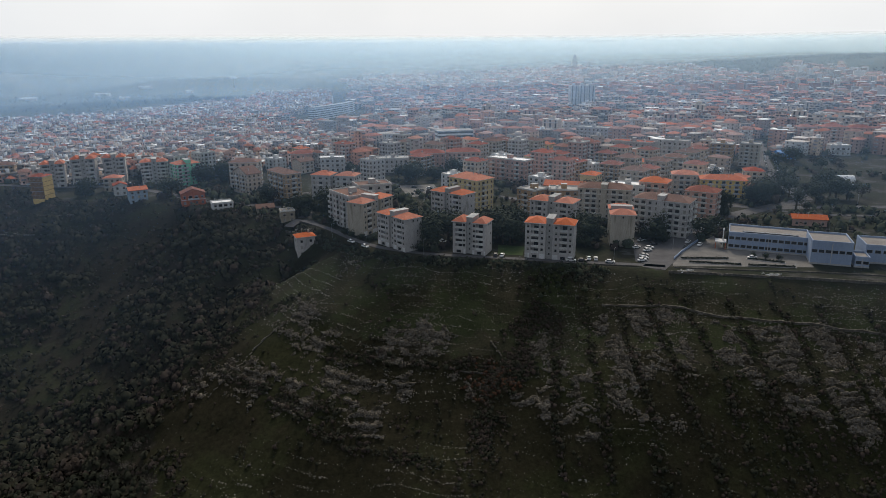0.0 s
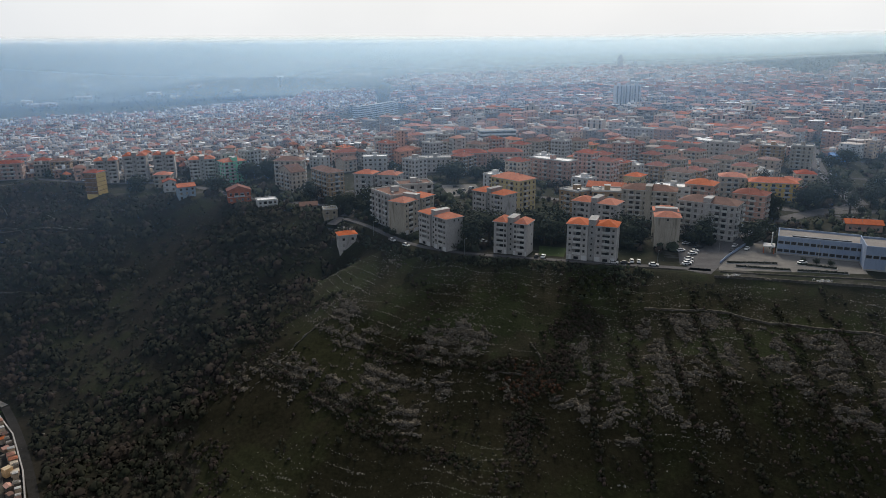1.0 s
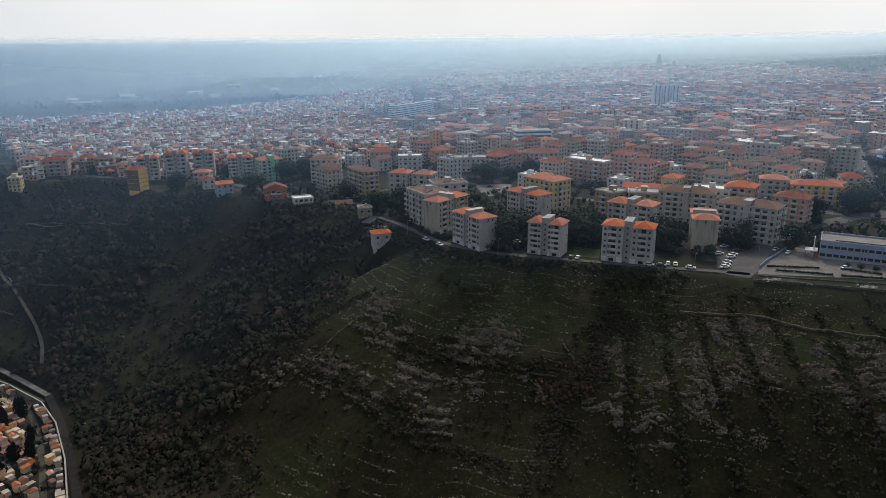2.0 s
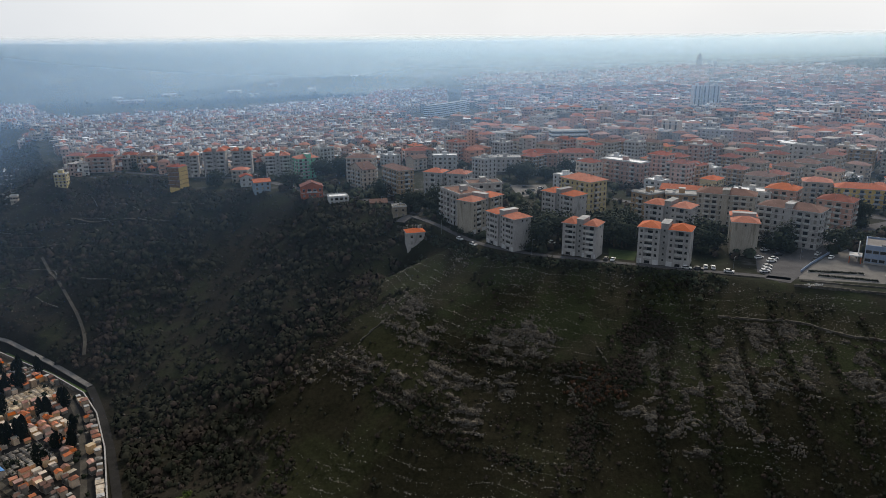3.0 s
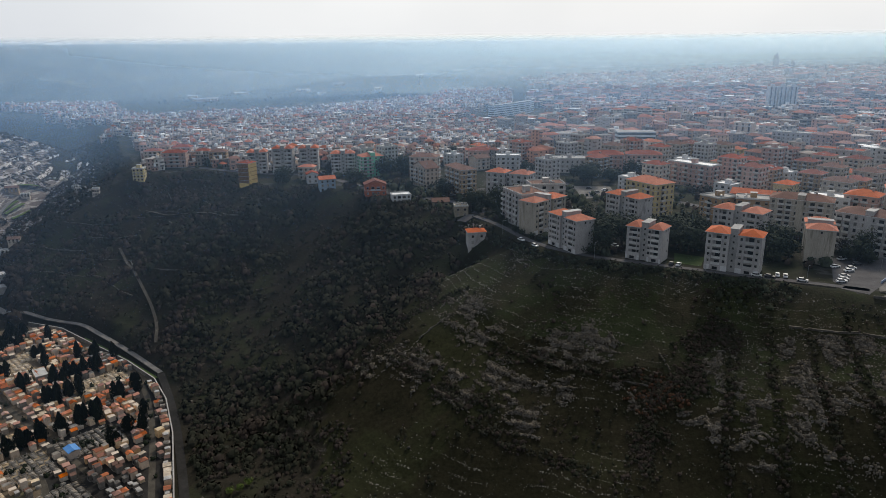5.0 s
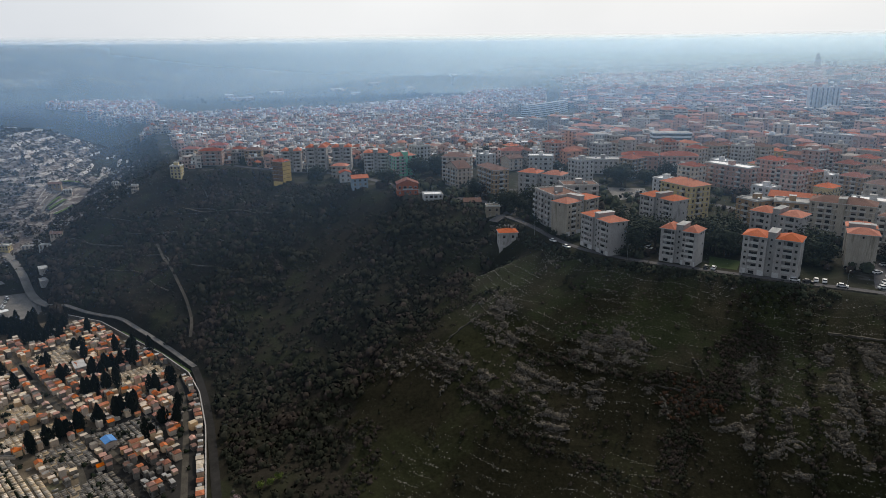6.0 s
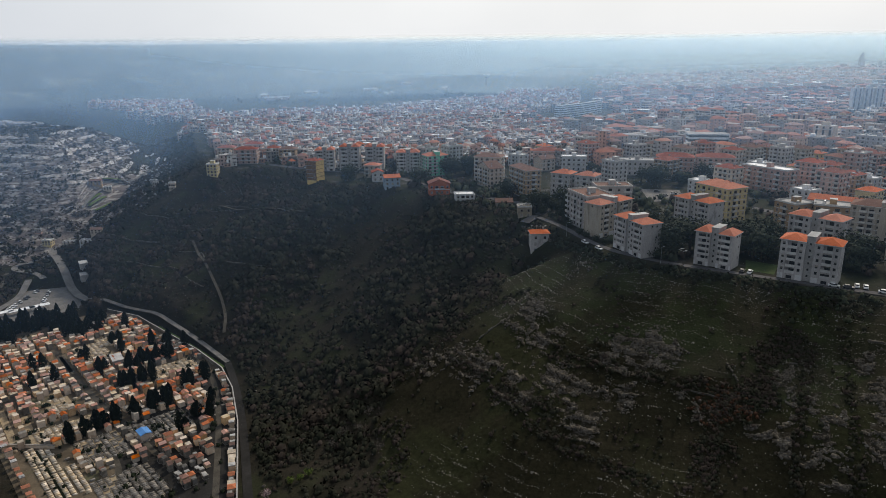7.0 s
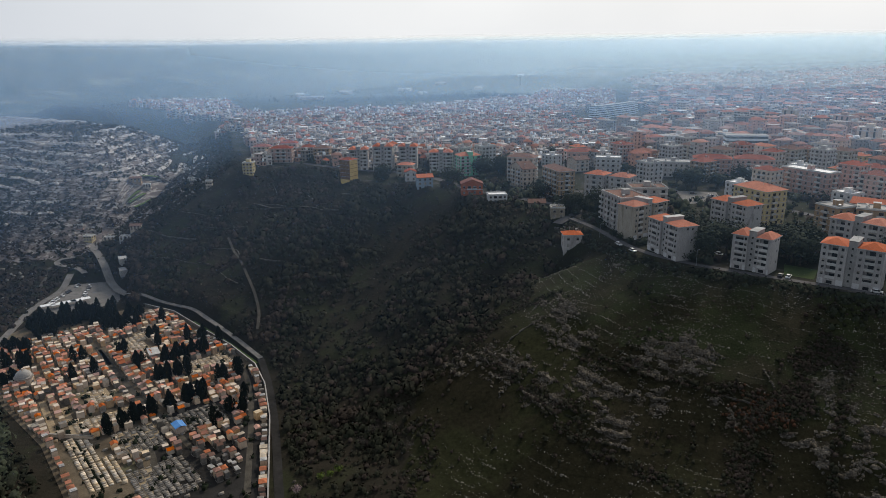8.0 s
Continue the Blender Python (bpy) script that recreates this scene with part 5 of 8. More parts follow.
def retaining_wall():
    b = thing("retaining_wall", "grey concrete retaining wall below the factory yard", "wall", pose(0, 0, 0), kind="structure")
    pts = resample([(101, 287), (115, 284.5), (140, 281), (163, 278), (186, 273), (215, 268)], 7.0)
    for (ax, ay), (bx, by) in zip(pts, pts[1:]):
        l = math.hypot(bx - ax, by - ay)
        part("panel", Shape(M_STONE_WALL).box(0.03, -0.2, -3.5, l - 0.03, 0.2, 0.5), b, at=pose(ax, ay, 0, 0, 0, math.degrees(math.atan2(by - ay, bx - ax))))


retaining_wall()


# ---- the cemetery on the valley floor ----
CEM_Z = -70.0
paving("pale gravel ground of a walled cemetery", [(x, y) for x, y in CEMETERY], M_CEM_GROUND, CEM_Z + 0.12, "cemetery_ground")
wall_b = thing("cemetery_wall", "pale plastered wall round a cemetery", "wall", pose(0, 0, 0), kind="structure")
for (_ax, _ay), (_bx, _by) in zip(CEMETERY[:9], CEMETERY[1:9]):
    _n = max(1, int(math.hypot(_bx - _ax, _by - _ay) / 8))
    for _i in range(_n):
        _x0, _y0 = _ax + (_bx - _ax) * _i / _n, _ay + (_by - _ay) * _i / _n
        _l = math.hypot(_bx - _ax, _by - _ay) / _n
        part("panel", Shape(M_SHADED_TOMB_GREY, M_CONCRETE).box(0, -0.2, CEM_Z - 0.5, _l - 0.04, 0.2, CEM_Z + 2.4).box(0, -0.28, CEM_Z + 2.4, _l - 0.04, 0.28, CEM_Z + 2.55, 1), wall_b,
             at=pose(_x0, _y0, 0, 0, 0, math.degrees(math.atan2(_by - _ay, _bx - _ax))))

# Dark sheet over the paler ground, carrying the cloud shade of the eastern part.
paving("asphalt-coloured ground of the eastern burial streets, darkened for cloud shade", [(-141, 170), (-161, 198), (-184, 230), (-206, 255), (-226, 271), (-236, 262), (-222, 236), (-232, 214), (-214, 190), (-180, 160)], M_OLD_SHADED_ASPHALT, CEM_Z + 0.16, "lane")
CEM_TURN = -28.0
CU = (math.cos(radians(CEM_TURN)), math.sin(radians(CEM_TURN)))
CV = (-CU[1], CU[0])


def to_cem(x, y):
    return (x + 270) * CU[0] + (y - 230) * CU[1], (x + 270) * CV[0] + (y - 230) * CV[1]


def from_cem(u, v):
    return -270 + u * CU[0] + v * CV[0], 230 + u * CU[1] + v * CV[1]


def tomb(kind, w, d, h, wall, roof):
    """A family tomb: a small chapel with a door, a roof and a cross or cornice."""
    b = thing("family_tomb", {"gable": "small family tomb chapel with a tiled gable roof", "flat": "small flat-roofed family tomb of pale stone",
                              "hip": "small family tomb chapel with a red hipped roof"}[kind], "tomb", pose(0, 0, CEM_Z), group="family tombs")
    s = Shape(wall, M_MARBLE)
    s.box(-w / 2, -d / 2, -0.3, w / 2, d / 2, h).box(-w / 2 - 0.15, -d / 2 - 0.15, -0.3, w / 2 + 0.15, d / 2 + 0.15, 0.3, 1)
    s.box(-w / 2 - 0.12, -d / 2 - 0.12, h - 0.25, w / 2 + 0.12, d / 2 + 0.12, h, 1)
    part("wall", s, b)
    r = Shape(roof, wall)
    if kind == "gable":
        r.gable(-w / 2, -d / 2, w / 2, d / 2, h, w * 0.26, 0.2, 0.12, 0, 1, along="y")
    elif kind == "hip":
        r.hip(-w / 2, -d / 2, w / 2, d / 2, h, min(w, d) * 0.25, 0.2, 0.12)
    else:
        r.box(-w / 2 + 0.05, -d / 2 + 0.05, h, w / 2 - 0.05, d / 2 - 0.05, h + 0.15).box(-w / 4, -d / 4, h + 0.15, w / 4, d / 4, h + 0.3)
    part("roof", r, b)
    part("door", Shape(M_GLASS, M_MARBLE).box(-0.5, -d / 2 - 0.05, 0.3, 0.5, -d / 2 + 0.02, 2.1).box(-0.65, -d / 2 - 0.1, 2.1, 0.65, -d / 2 + 0.02, 2.3, 1), b)
    return b


rnd = random.Random(5)
# Two flat kinds carry the sun on their tops as pale roof colour.
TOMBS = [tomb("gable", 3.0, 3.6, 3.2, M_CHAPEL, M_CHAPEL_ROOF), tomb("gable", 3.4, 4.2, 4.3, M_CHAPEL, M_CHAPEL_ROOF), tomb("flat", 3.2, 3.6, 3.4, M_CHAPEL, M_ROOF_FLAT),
         tomb("flat", 2.6, 3.0, 2.6, M_SHADED_TOMB_GREY, M_CONCRETE), tomb("hip", 3.6, 3.8, 3.3, M_CHAPEL, M_CHAPEL_ROOF), tomb("flat", 3.8, 4.4, 3.7, M_CREAM, M_SUNLIT_MARBLE),
         tomb("gable", 2.6, 3.2, 3.8, M_OCHRE, M_CHAPEL_ROOF), tomb("hip", 4.4, 4.0, 3.6, M_OCHRE, M_CHAPEL_ROOF), tomb("flat", 2.8, 3.4, 3.0, M_SHADED_TOMB_GREY, M_SHADED_TOMB_GREY), tomb("gable", 2.8, 3.2, 3.0, M_SHADED_TOMB_GREY, M_ROOF_BROWN)]
USED = [False] * len(TOMBS)
TOMB_AT = []


def place_tomb(k, x, y, rot):
    TOMB_AT.append((x, y))
    m = pose(x, y, CEM_Z + 0.1, 0, 0, rot) @ Matrix.Diagonal((rnd.uniform(0.72, 0.98), rnd.uniform(0.7, 0.95), rnd.uniform(0.62, 1.1), 1.0))
    if USED[k]:
        copy_thing(TOMBS[k], m)
    else:
        USED[k] = True
        TOMBS[k].matrix_basis = m


# grave fields (centre, half sizes in the cemetery's own axes) and clumps of cypresses (x, y, radius, how many)
FIELDS = [(-308, 268, 13, 7), (-251, 266, 7, 12), (-215, 217, 9, 12), (-226, 194, 11, 8), (-193, 176, 13, 11), (-254, 201, 5, 12), (-276, 216, 7, 5), (-312, 283, 6, 5)]
CLUMPS = [(-388, 272, 8, 15), (-376, 284, 11, 24), (-357, 293, 11, 22), (-340, 286, 9, 14), (-370, 262, 9, 13), (-345, 304, 7, 7), (-366, 304, 6, 6), (-331, 294, 3, 2), (-308, 284, 2.5, 3), (-283, 287, 2, 2), (-278, 293, 2, 2),
          (-264, 292, 2, 2), (-268, 268, 5, 8), (-263, 276, 4, 5), (-259, 242, 4, 7), (-253, 250, 4, 7), (-228, 252, 3, 4), (-226, 260, 2, 3), (-233, 219, 2.5, 4), (-231, 228, 3, 5), (-225, 233, 3.5, 6), (-239, 206, 3, 5), (-237, 212, 2, 3),
          (-242, 192, 2, 3), (-242, 200, 2, 2), (-304, 258, 1.5, 2), (-283, 249, 3, 4), (-272, 260, 3, 5), (-203, 216, 1.5, 2), (-199, 229, 1.5, 2), (-206, 229, 1.5, 2), (-208, 244, 1, 1), (-300, 222, 2, 2), (-318, 241, 2.5, 2), (-298, 234, 2, 2),
          (-371, 238, 5, 5), (-362, 242, 4, 4), (-350, 221, 4, 5), (-338, 225, 4, 5), (-332, 211, 4, 5), (-319, 303, 2, 2), (-294, 273, 2, 2)]
# lanes of the cemetery: where no tomb stands
LANES = [[(-297, 202), (-266, 184)], [(-282, 202), (-255, 186)], [(-321, 258), (-290, 240), (-259, 224), (-228, 211), (-200, 197)], [(-254, 282), (-229, 270), (-200, 238), (-178, 208), (-152, 172)], [(-330, 262), (-300, 245)], [(-244, 206), (-214, 190), (-180, 158)]]


def in_lane(x, y, pad):
    for line in LANES:
        for (ax, ay), (bx, by) in zip(line, line[1:]):
            t = max(0.0, min(1.0, ((x - ax) * (bx - ax) + (y - ay) * (by - ay)) / ((bx - ax) ** 2 + (by - ay) ** 2)))
            if math.hypot(x - ax - t * (bx - ax), y - ay - t * (by - ay)) < pad:
                return True
    return False


def in_field(x, y, pad):
    u, v = to_cem(x, y)
    for fx, fy, a, b in FIELDS:
        fu, fv = to_cem(fx, fy)
        if abs(u - fu) < a + pad and abs(v - fv) < b + pad:
            return True
    return False


def in_clump(x, y, pad):
    return any(math.hypot(x - cx, y - cy) < r * 0.75 + pad for cx, cy, r, n in CLUMPS)


CEM_NP = [tuple(p) for p in CEMETERY]
GRAVE_ROWS = [(-264, 175), (-246, 187), (-210, 170), (-182, 150), (-165, 134), (-212, 149)]
# tombs along the eastern wall, then street by street
for row, step in ((2.4, 3.1), (8.2, 3.4)):
    for (ax, ay), (bx, by) in zip(CEMETERY[:6], CEMETERY[1:7]):
        l = math.hypot(bx - ax, by - ay)
        ux, uy = (bx - ax) / l, (by - ay) / l
        for i in range(int(l / step)):
            x, y = ax + ux * (i + 0.6) * step - uy * row, ay + uy * (i + 0.6) * step + ux * row
            if not in_clump(x, y, 1.0) and not in_field(x, y, 1.5) and not in_lane(x, y, 2.6):
                # mostly the darkened grey kinds, for the cloud shade over the east
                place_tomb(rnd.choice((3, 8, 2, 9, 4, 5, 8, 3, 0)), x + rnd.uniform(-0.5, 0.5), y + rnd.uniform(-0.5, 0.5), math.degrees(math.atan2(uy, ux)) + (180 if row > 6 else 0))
# and a row along the low south-western wall
for (ax, ay), (bx, by) in zip(CEMETERY[10:13], CEMETERY[11:14]):
    l = math.hypot(bx - ax, by - ay)
    ux, uy = (bx - ax) / l, (by - ay) / l
    for i in range(int(l / 5.2)):
        x, y = ax + ux * (i + 0.5) * 5.2 - uy * 3.2, ay + uy * (i + 0.5) * 5.2 + ux * 3.2
        if not in_clump(x, y, 1.0):
            place_tomb(rnd.choice((0, 1, 2, 4, 5, 6)), x, y, math.degrees(math.atan2(uy, ux)))
SPOTS = []
v, row_no = -70.0, 0
while v < 95:
    u = -95.0
    while u < 110:
        x, y = from_cem(u + rnd.uniform(-0.55, 0.55), v + rnd.uniform(-0.75, 0.75))
        d = float(plan_distance(np.array([x]), np.array([y]), CEM_NP)[0])
        rows_part = float(plan_distance(np.array([x]), np.array([y]), GRAVE_ROWS)[0]) < 1.5
        if d < -3.0 and not rows_part and not in_field(x, y, 2.2) and not in_lane(x, y, 3.0) and not in_clump(x, y, 0.5) and all(math.hypot(x - a, y - b) > 2.3 for a, b in TOMB_AT) and rnd.random() < 0.88:
            SPOTS.append((x, y))
            TOMB_AT.append((x, y))
        u += 2.7
    row_no += 1
    v += 3.3 if row_no % 2 else 4.9
SPOTS.sort(key=lambda q: q[0] ** 2 + q[1] ** 2)
n_single = 150 - sum(1 for q in TOMB_AT if q not in SPOTS)
for x, y in SPOTS[:n_single]:
    # Sun in the west and cloud shade in the east come from material choice.
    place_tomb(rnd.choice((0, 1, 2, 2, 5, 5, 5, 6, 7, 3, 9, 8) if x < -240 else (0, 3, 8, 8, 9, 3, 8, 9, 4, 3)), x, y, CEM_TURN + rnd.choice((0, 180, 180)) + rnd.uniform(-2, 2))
for k in [k for k, used in enumerate(USED) if not used]:
    x, y = SPOTS.pop()
    place_tomb(k, x, y, CEM_TURN)
far_tombs = Shape(M_CHAPEL, M_CHAPEL_ROOF, M_CREAM, M_SHADED_TOMB_GREY, M_SUNLIT_MARBLE)
for x, y in SPOTS[n_single:]:
    s = Shape()
    w, d, h = rnd.uniform(2.1, 2.8), rnd.uniform(2.2, 3.3), rnd.uniform(1.5, 3.8)
    # tops mostly pale, to show the sun on them by colour
    s.box(-w / 2, -d / 2, -0.3, w / 2, d / 2, h, rnd.choice((0, 0, 2, 3)), top=rnd.choice((3, 4, 4, 2)))
    if rnd.random() < 0.45:
        s.gable(-w / 2, -d / 2, w / 2, d / 2, h, w * 0.25, 0.2, 0.12, 1, 0, along="y")
    m = pose(x, y, CEM_Z + 0.1, 0, 0, CEM_TURN + rnd.choice((0, 0, 90)) + rnd.uniform(-7, 7))
    o = len(far_tombs.v)
    far_tombs.v += [tuple(m @ Vector(p)) for p in s.v]
    far_tombs.f += [tuple(i + o for i in q) for q in s.f]
    far_tombs.k += s.k
thing("far_tombs", "crowded small tomb chapels in the far part", "tombs", kind="stuff", shape=far_tombs)


def boxes_mesh(name, centre, size, yaw, mats, jitter=0.0, seed=1, index=None, tilt=0.0):
    """Many small separate blocks in one mesh."""
    g = np.random.default_rng(seed)
    n = len(centre)
    base = np.array([(-1, -1, 0), (1, -1, 0), (1, 1, 0), (-1, 1, 0), (-1, -1, 1), (1, -1, 1), (1, 1, 1), (-1, 1, 1)], dtype=float) * (0.5, 0.5, 1)
    v = np.repeat(base[None], n, 0)
    if jitter:
        v = v + g.uniform(-jitter, jitter, v.shape) * (1, 1, 0.7)
        v[:, 4:, :2] *= g.uniform(0.55, 0.95, (n, 1, 1))
    v = v * np.asarray(size)[:, None, :]
    if tilt:
        v[:, :, 2] += v[:, :, 0] * g.uniform(-tilt, tilt, (n, 1))
    c, s = np.cos(yaw)[:, None], np.sin(yaw)[:, None]
    x, y = v[:, :, 0] * c - v[:, :, 1] * s, v[:, :, 0] * s + v[:, :, 1] * c
    v = np.stack([x, y, v[:, :, 2]], 2) + np.asarray(centre)[:, None, :]
    q = np.array([(4, 5, 6, 7), (0, 1, 5, 4), (1, 2, 6, 5), (2, 3, 7, 6), (3, 0, 4, 7)])
    f = (np.arange(n)[:, None, None] * 8 + q[None]).reshape(-1, 4)
    return big_mesh(name, v.reshape(-1, 3), f, mats, None if index is None else np.repeat(index, 5))


g = np.random.default_rng(11)
slabs = []
for fx, fy, a, b in FIELDS:
    fu, fv = to_cem(fx, fy)
    m = Shape(M_GRAVEL).box(-a - 0.6, -b - 0.6, -0.1, a + 0.6, b + 0.6, 0.06)
    thing("grave_field", "warm gravel bed of a grave field", "ground", pose(fx, fy, CEM_Z + 0.1, 0, 0, CEM_TURN), kind="structure", shape=m)
    for du in np.arange(-a, a, 1.35):
        for dv in np.arange(-b, b, 2.5):
            if g.random() < 0.9:
                x, y = from_cem(fu + du + g.uniform(-0.12, 0.12), fv + dv + g.uniform(-0.15, 0.15))
                slabs.append((x, y, 0.85, 1.9, g.uniform(0.25, 0.55)))
                if g.random() < 0.7:
                    x2, y2 = from_cem(fu + du, fv + dv + 0.95)
                    slabs.append((x2, y2, 0.6, 0.16, g.uniform(0.8, 1.3)))
# the long rows of graves in the south
for k in range(12):
    for i in range(80):
        u, vv = -24 + i * 1.35, -16 - k * 4.9
        x, y = from_cem(u, vv)
        if float(plan_distance(np.array([x]), np.array([y]), CEM_NP)[0]) < -6.0 and float(plan_distance(np.array([x]), np.array([y]), GRAVE_ROWS)[0]) < 0 and g.random() < 0.94:
            for o in (-1.1, 1.1):
                x2, y2 = from_cem(u, vv + o)
                slabs.append((x2, y2, 0.9, 1.7, g.uniform(0.25, 0.7)))
# between the eastern streets
for i in range(420):
    x, y = g.uniform(-330, -150), g.uniform(165, 310)
    d = float(plan_distance(np.array([x]), np.array([y]), CEM_NP)[0])
    if d < -2 and not in_field(x, y, 0.5) and not in_lane(x, y, 1.7) and all(math.hypot(x - a, y - b) > 3.0 for a, b in TOMB_AT):
        slabs.append((x, y, 0.95, 2.0, g.uniform(0.4, 1.2)))
# dark strips in place of the walls and shadows between the grave rows
shade_strip_at = []
for k in range(0, 12):
    for i in range(110):
        x, y = from_cem(-24 + i * 1.0, -18.4 - k * 4.9)
        if float(plan_distance(np.array([x]), np.array([y]), GRAVE_ROWS)[0]) < -1 and k % 2:
            shade_strip_at.append((x, y))
sl = np.array(slabs)
# West and southern rows get lit marble, the east a copy darkened for shade.
thing("grave_slabs", "dense rows of pale marble grave slabs and headstones", "graves", kind="stuff",
      shape=boxes_mesh("grave_slabs", np.stack([sl[:, 0], sl[:, 1], np.full(len(sl), CEM_Z + 0.1)], 1), sl[:, 2:5], np.full(len(sl), radians(CEM_TURN)), [M_MARBLE, M_SUNLIT_MARBLE], index=((sl[:, 0] < -236) | (plan_distance(sl[:, 0], sl[:, 1], GRAVE_ROWS) < 1)).astype(int)))


def domed_chapel(x, y):
    b = thing("domed_chapel", "round stone chapel with a grey dome", "chapel", pose(x, y, CEM_Z))
    part("drum", Shape(M_CREAM, M_MARBLE).tube(0, 0, 0, 4.2, 4.2, 4.2, 20).tube(0, 0, 4.2, 4.7, 4.6, 4.6, 20, 1), b)
    dome = Shape(M_CONCRETE)
    for i in range(6):
        a0, a1 = math.pi / 2 * i / 6, math.pi / 2 * (i + 1) / 6
        dome.tube(0, 0, 4.7 + 3.4 * math.sin(a0), 4.7 + 3.4 * math.sin(a1), 3.9 * math.cos(a0), 3.9 * math.cos(a1) + 0.01, 20)
    part("dome", dome, b)
    part("lantern", Shape(M_CREAM).tube(0, 0, 8.0, 9.0, 0.6, 0.5, 8), b)
    part("porch", Shape(M_CREAM, M_CHAPEL_ROOF).box(-1.6, -6.0, 0, 1.6, -3.9, 3.2).gable(-1.6, -6.0, 1.6, -3.9, 3.2, 0.9, 0.2, 0.12, 1, 0, along="y"), b)


domed_chapel(-322, 212)
gatew = thing("cemetery_gate_wall", "long low pale wall across the grave rows", "wall", pose(-256, 183.5, CEM_Z, 0, 0, 17))
part("panel", Shape(M_CREAM).box(-11, -0.3, 0, 11, 0.3, 1.6), gatew)
part("coping", Shape(M_MARBLE).box(-11.1, -0.5, 1.6, 11.1, 0.5, 1.8), gatew)
for _x, _y, _l in ((-215, 206, "burial vault roofed with bright blue sheets"),):
    _b = thing("burial_vault", _l, "tomb", pose(_x, _y, CEM_Z, 0, 0, CEM_TURN))
    part("wall", Shape(M_CREAM).box(-3, -2.2, 0, 3, 2.2, 3.4), _b)
    part("roof", Shape(M_TARP).gable(-3, -2.2, 3, 2.2, 3.4, 0.7, 0.3, 0.1), _b, "bright blue sheet roof")
for _x, _y, _w in ((-285, 262, 10), (-398, 349, 8), (-405, 356, 8)):
    _b = thing("storage_hall", "low pale flat-roofed hall by a cemetery", "hall", pose(_x, _y, max(CEM_Z, height(_x, _y)), 0, 0, CEM_TURN - 8))
    part("wall", Shape(M_CONCRETE).box(-_w / 2, -2.6, -1.5, _w / 2, 2.6, 3.4), _b)
    part("roof", Shape(M_ROOF_FLAT).box(-_w / 2 - 0.3, -2.9, 3.4, _w / 2 + 0.3, 2.9, 3.7), _b)


def canopy(x, y, rot, w):
    b = thing("parking_canopy", "long white canopy over parked cars", "canopy", pose(x, y, CEM_Z + 0.2, 0, 0, rot), group="parking canopies")
    part("roof", Shape(M_ROOF_WHITE).box(-w / 2, -2.4, 2.6, w / 2, 2.4, 2.75), b)
    for u in (-w / 2 + 0.5, 0, w / 2 - 0.5):
        part("post", Shape(M_METAL).box(u - 0.08, -0.08, 0, u + 0.08, 0.08, 2.6), b)


for _x, _y, _w in ((-402, 301, 15), (-397, 310, 12), (-408, 294, 9)):
    canopy(_x, _y, 62, _w)
for _k, _line in enumerate(LANES):
    road("pale worn lane between tombs" if _k < 2 else "grey worn lane between tombs", _line, 3.0 if _k < 2 else 2.6, M_GRAVEL if _k < 2 else M_TRACK, lift=0.21, name="lane", thick=0.1)
road("strip of fresh grass outside the cemetery wall", [(-226, 275.5), (-252.5, 289), (-285, 303), (-300, 309.5)], 2.6, M_FIELD, lift=0.15, name="verge", thick=0.2)


def yard_planting():
    """Clipped hedges in kerbed beds on the factory yard, and heaps of pale rubbish below its wall."""
    g = np.random.default_rng(140)
    for x0, y0, x1, y1 in ((108, 300, 130, 299), (138, 299, 152.5, 292), (110, 294.5, 132, 289.5), (134, 289, 154, 285.6)):
        l, a = math.hypot(x1 - x0, y1 - y0), math.degrees(math.atan2(y1 - y0, x1 - x0))
        b = thing("planter", "long kerbed planting bed with a dark clipped hedge", "planter", pose(x0, y0, 0.05, 0, 0, a), group="yard planters")
        part("kerb", Shape(M_CONCRETE).box(0, -0.9, 0, l, -0.7, 0.25).box(0, 0.7, 0, l, 0.9, 0.25).box(0, -0.7, 0, 0.2, 0.7, 0.25).box(l - 0.2, -0.7, 0, l, 0.7, 0.25), b)
        n = int(l * 22)
        c = np.stack([g.uniform(0.4, l - 0.4, n), g.uniform(-0.55, 0.55, n), g.uniform(0.1, 0.75, n)], 1)
        part("hedge", boxes_mesh("hedge", c, g.uniform(0.16, 0.34, (n, 3)), g.uniform(0, 6.3, n), [M_CYPRESS], 0.3, 141), b)
    for x, y in ((104, 281.0), (139, 275.2)):
        n = 46
        c = np.stack([g.normal(0, 1.5, n), g.normal(0, 0.7, n), g.uniform(-0.1, 0.35, n)], 1)
        b = thing("rubbish_heap", "heap of pale rubble and rubbish on the grass", "rubble", pose(x, y, height(x, y)))
        part("rubble", boxes_mesh("rubble", c, g.uniform(0.2, 0.8, (n, 3)), g.uniform(0, 6.3, n), [M_WHITE, M_CONCRETE], 0.3, 142, index=g.integers(0, 2, n)), b)


yard_planting()

# Blue panel colour stands for the light reflected on the top of this wall.
fence = thing("yard_fence", "low factory road wall tinted blue for light reflected off its top", "wall", pose(0, 0, 0), kind="structure")
for (_ax, _ay), (_bx, _by) in zip(_p := resample([(105, 299), (112.5, 310.5), (121.5, 322.5), (133, 338)], 6.0), _p[1:]):
    part("panel", Shape(M_FACTORY, M_CONCRETE).box(0, -0.12, -0.5, math.hypot(_bx - _ax, _by - _ay) - 0.03, 0.12, 1.1), fence, at=pose(_ax, _ay, 0.05, 0, 0, math.degrees(math.atan2(_by - _ay, _bx - _ax))))

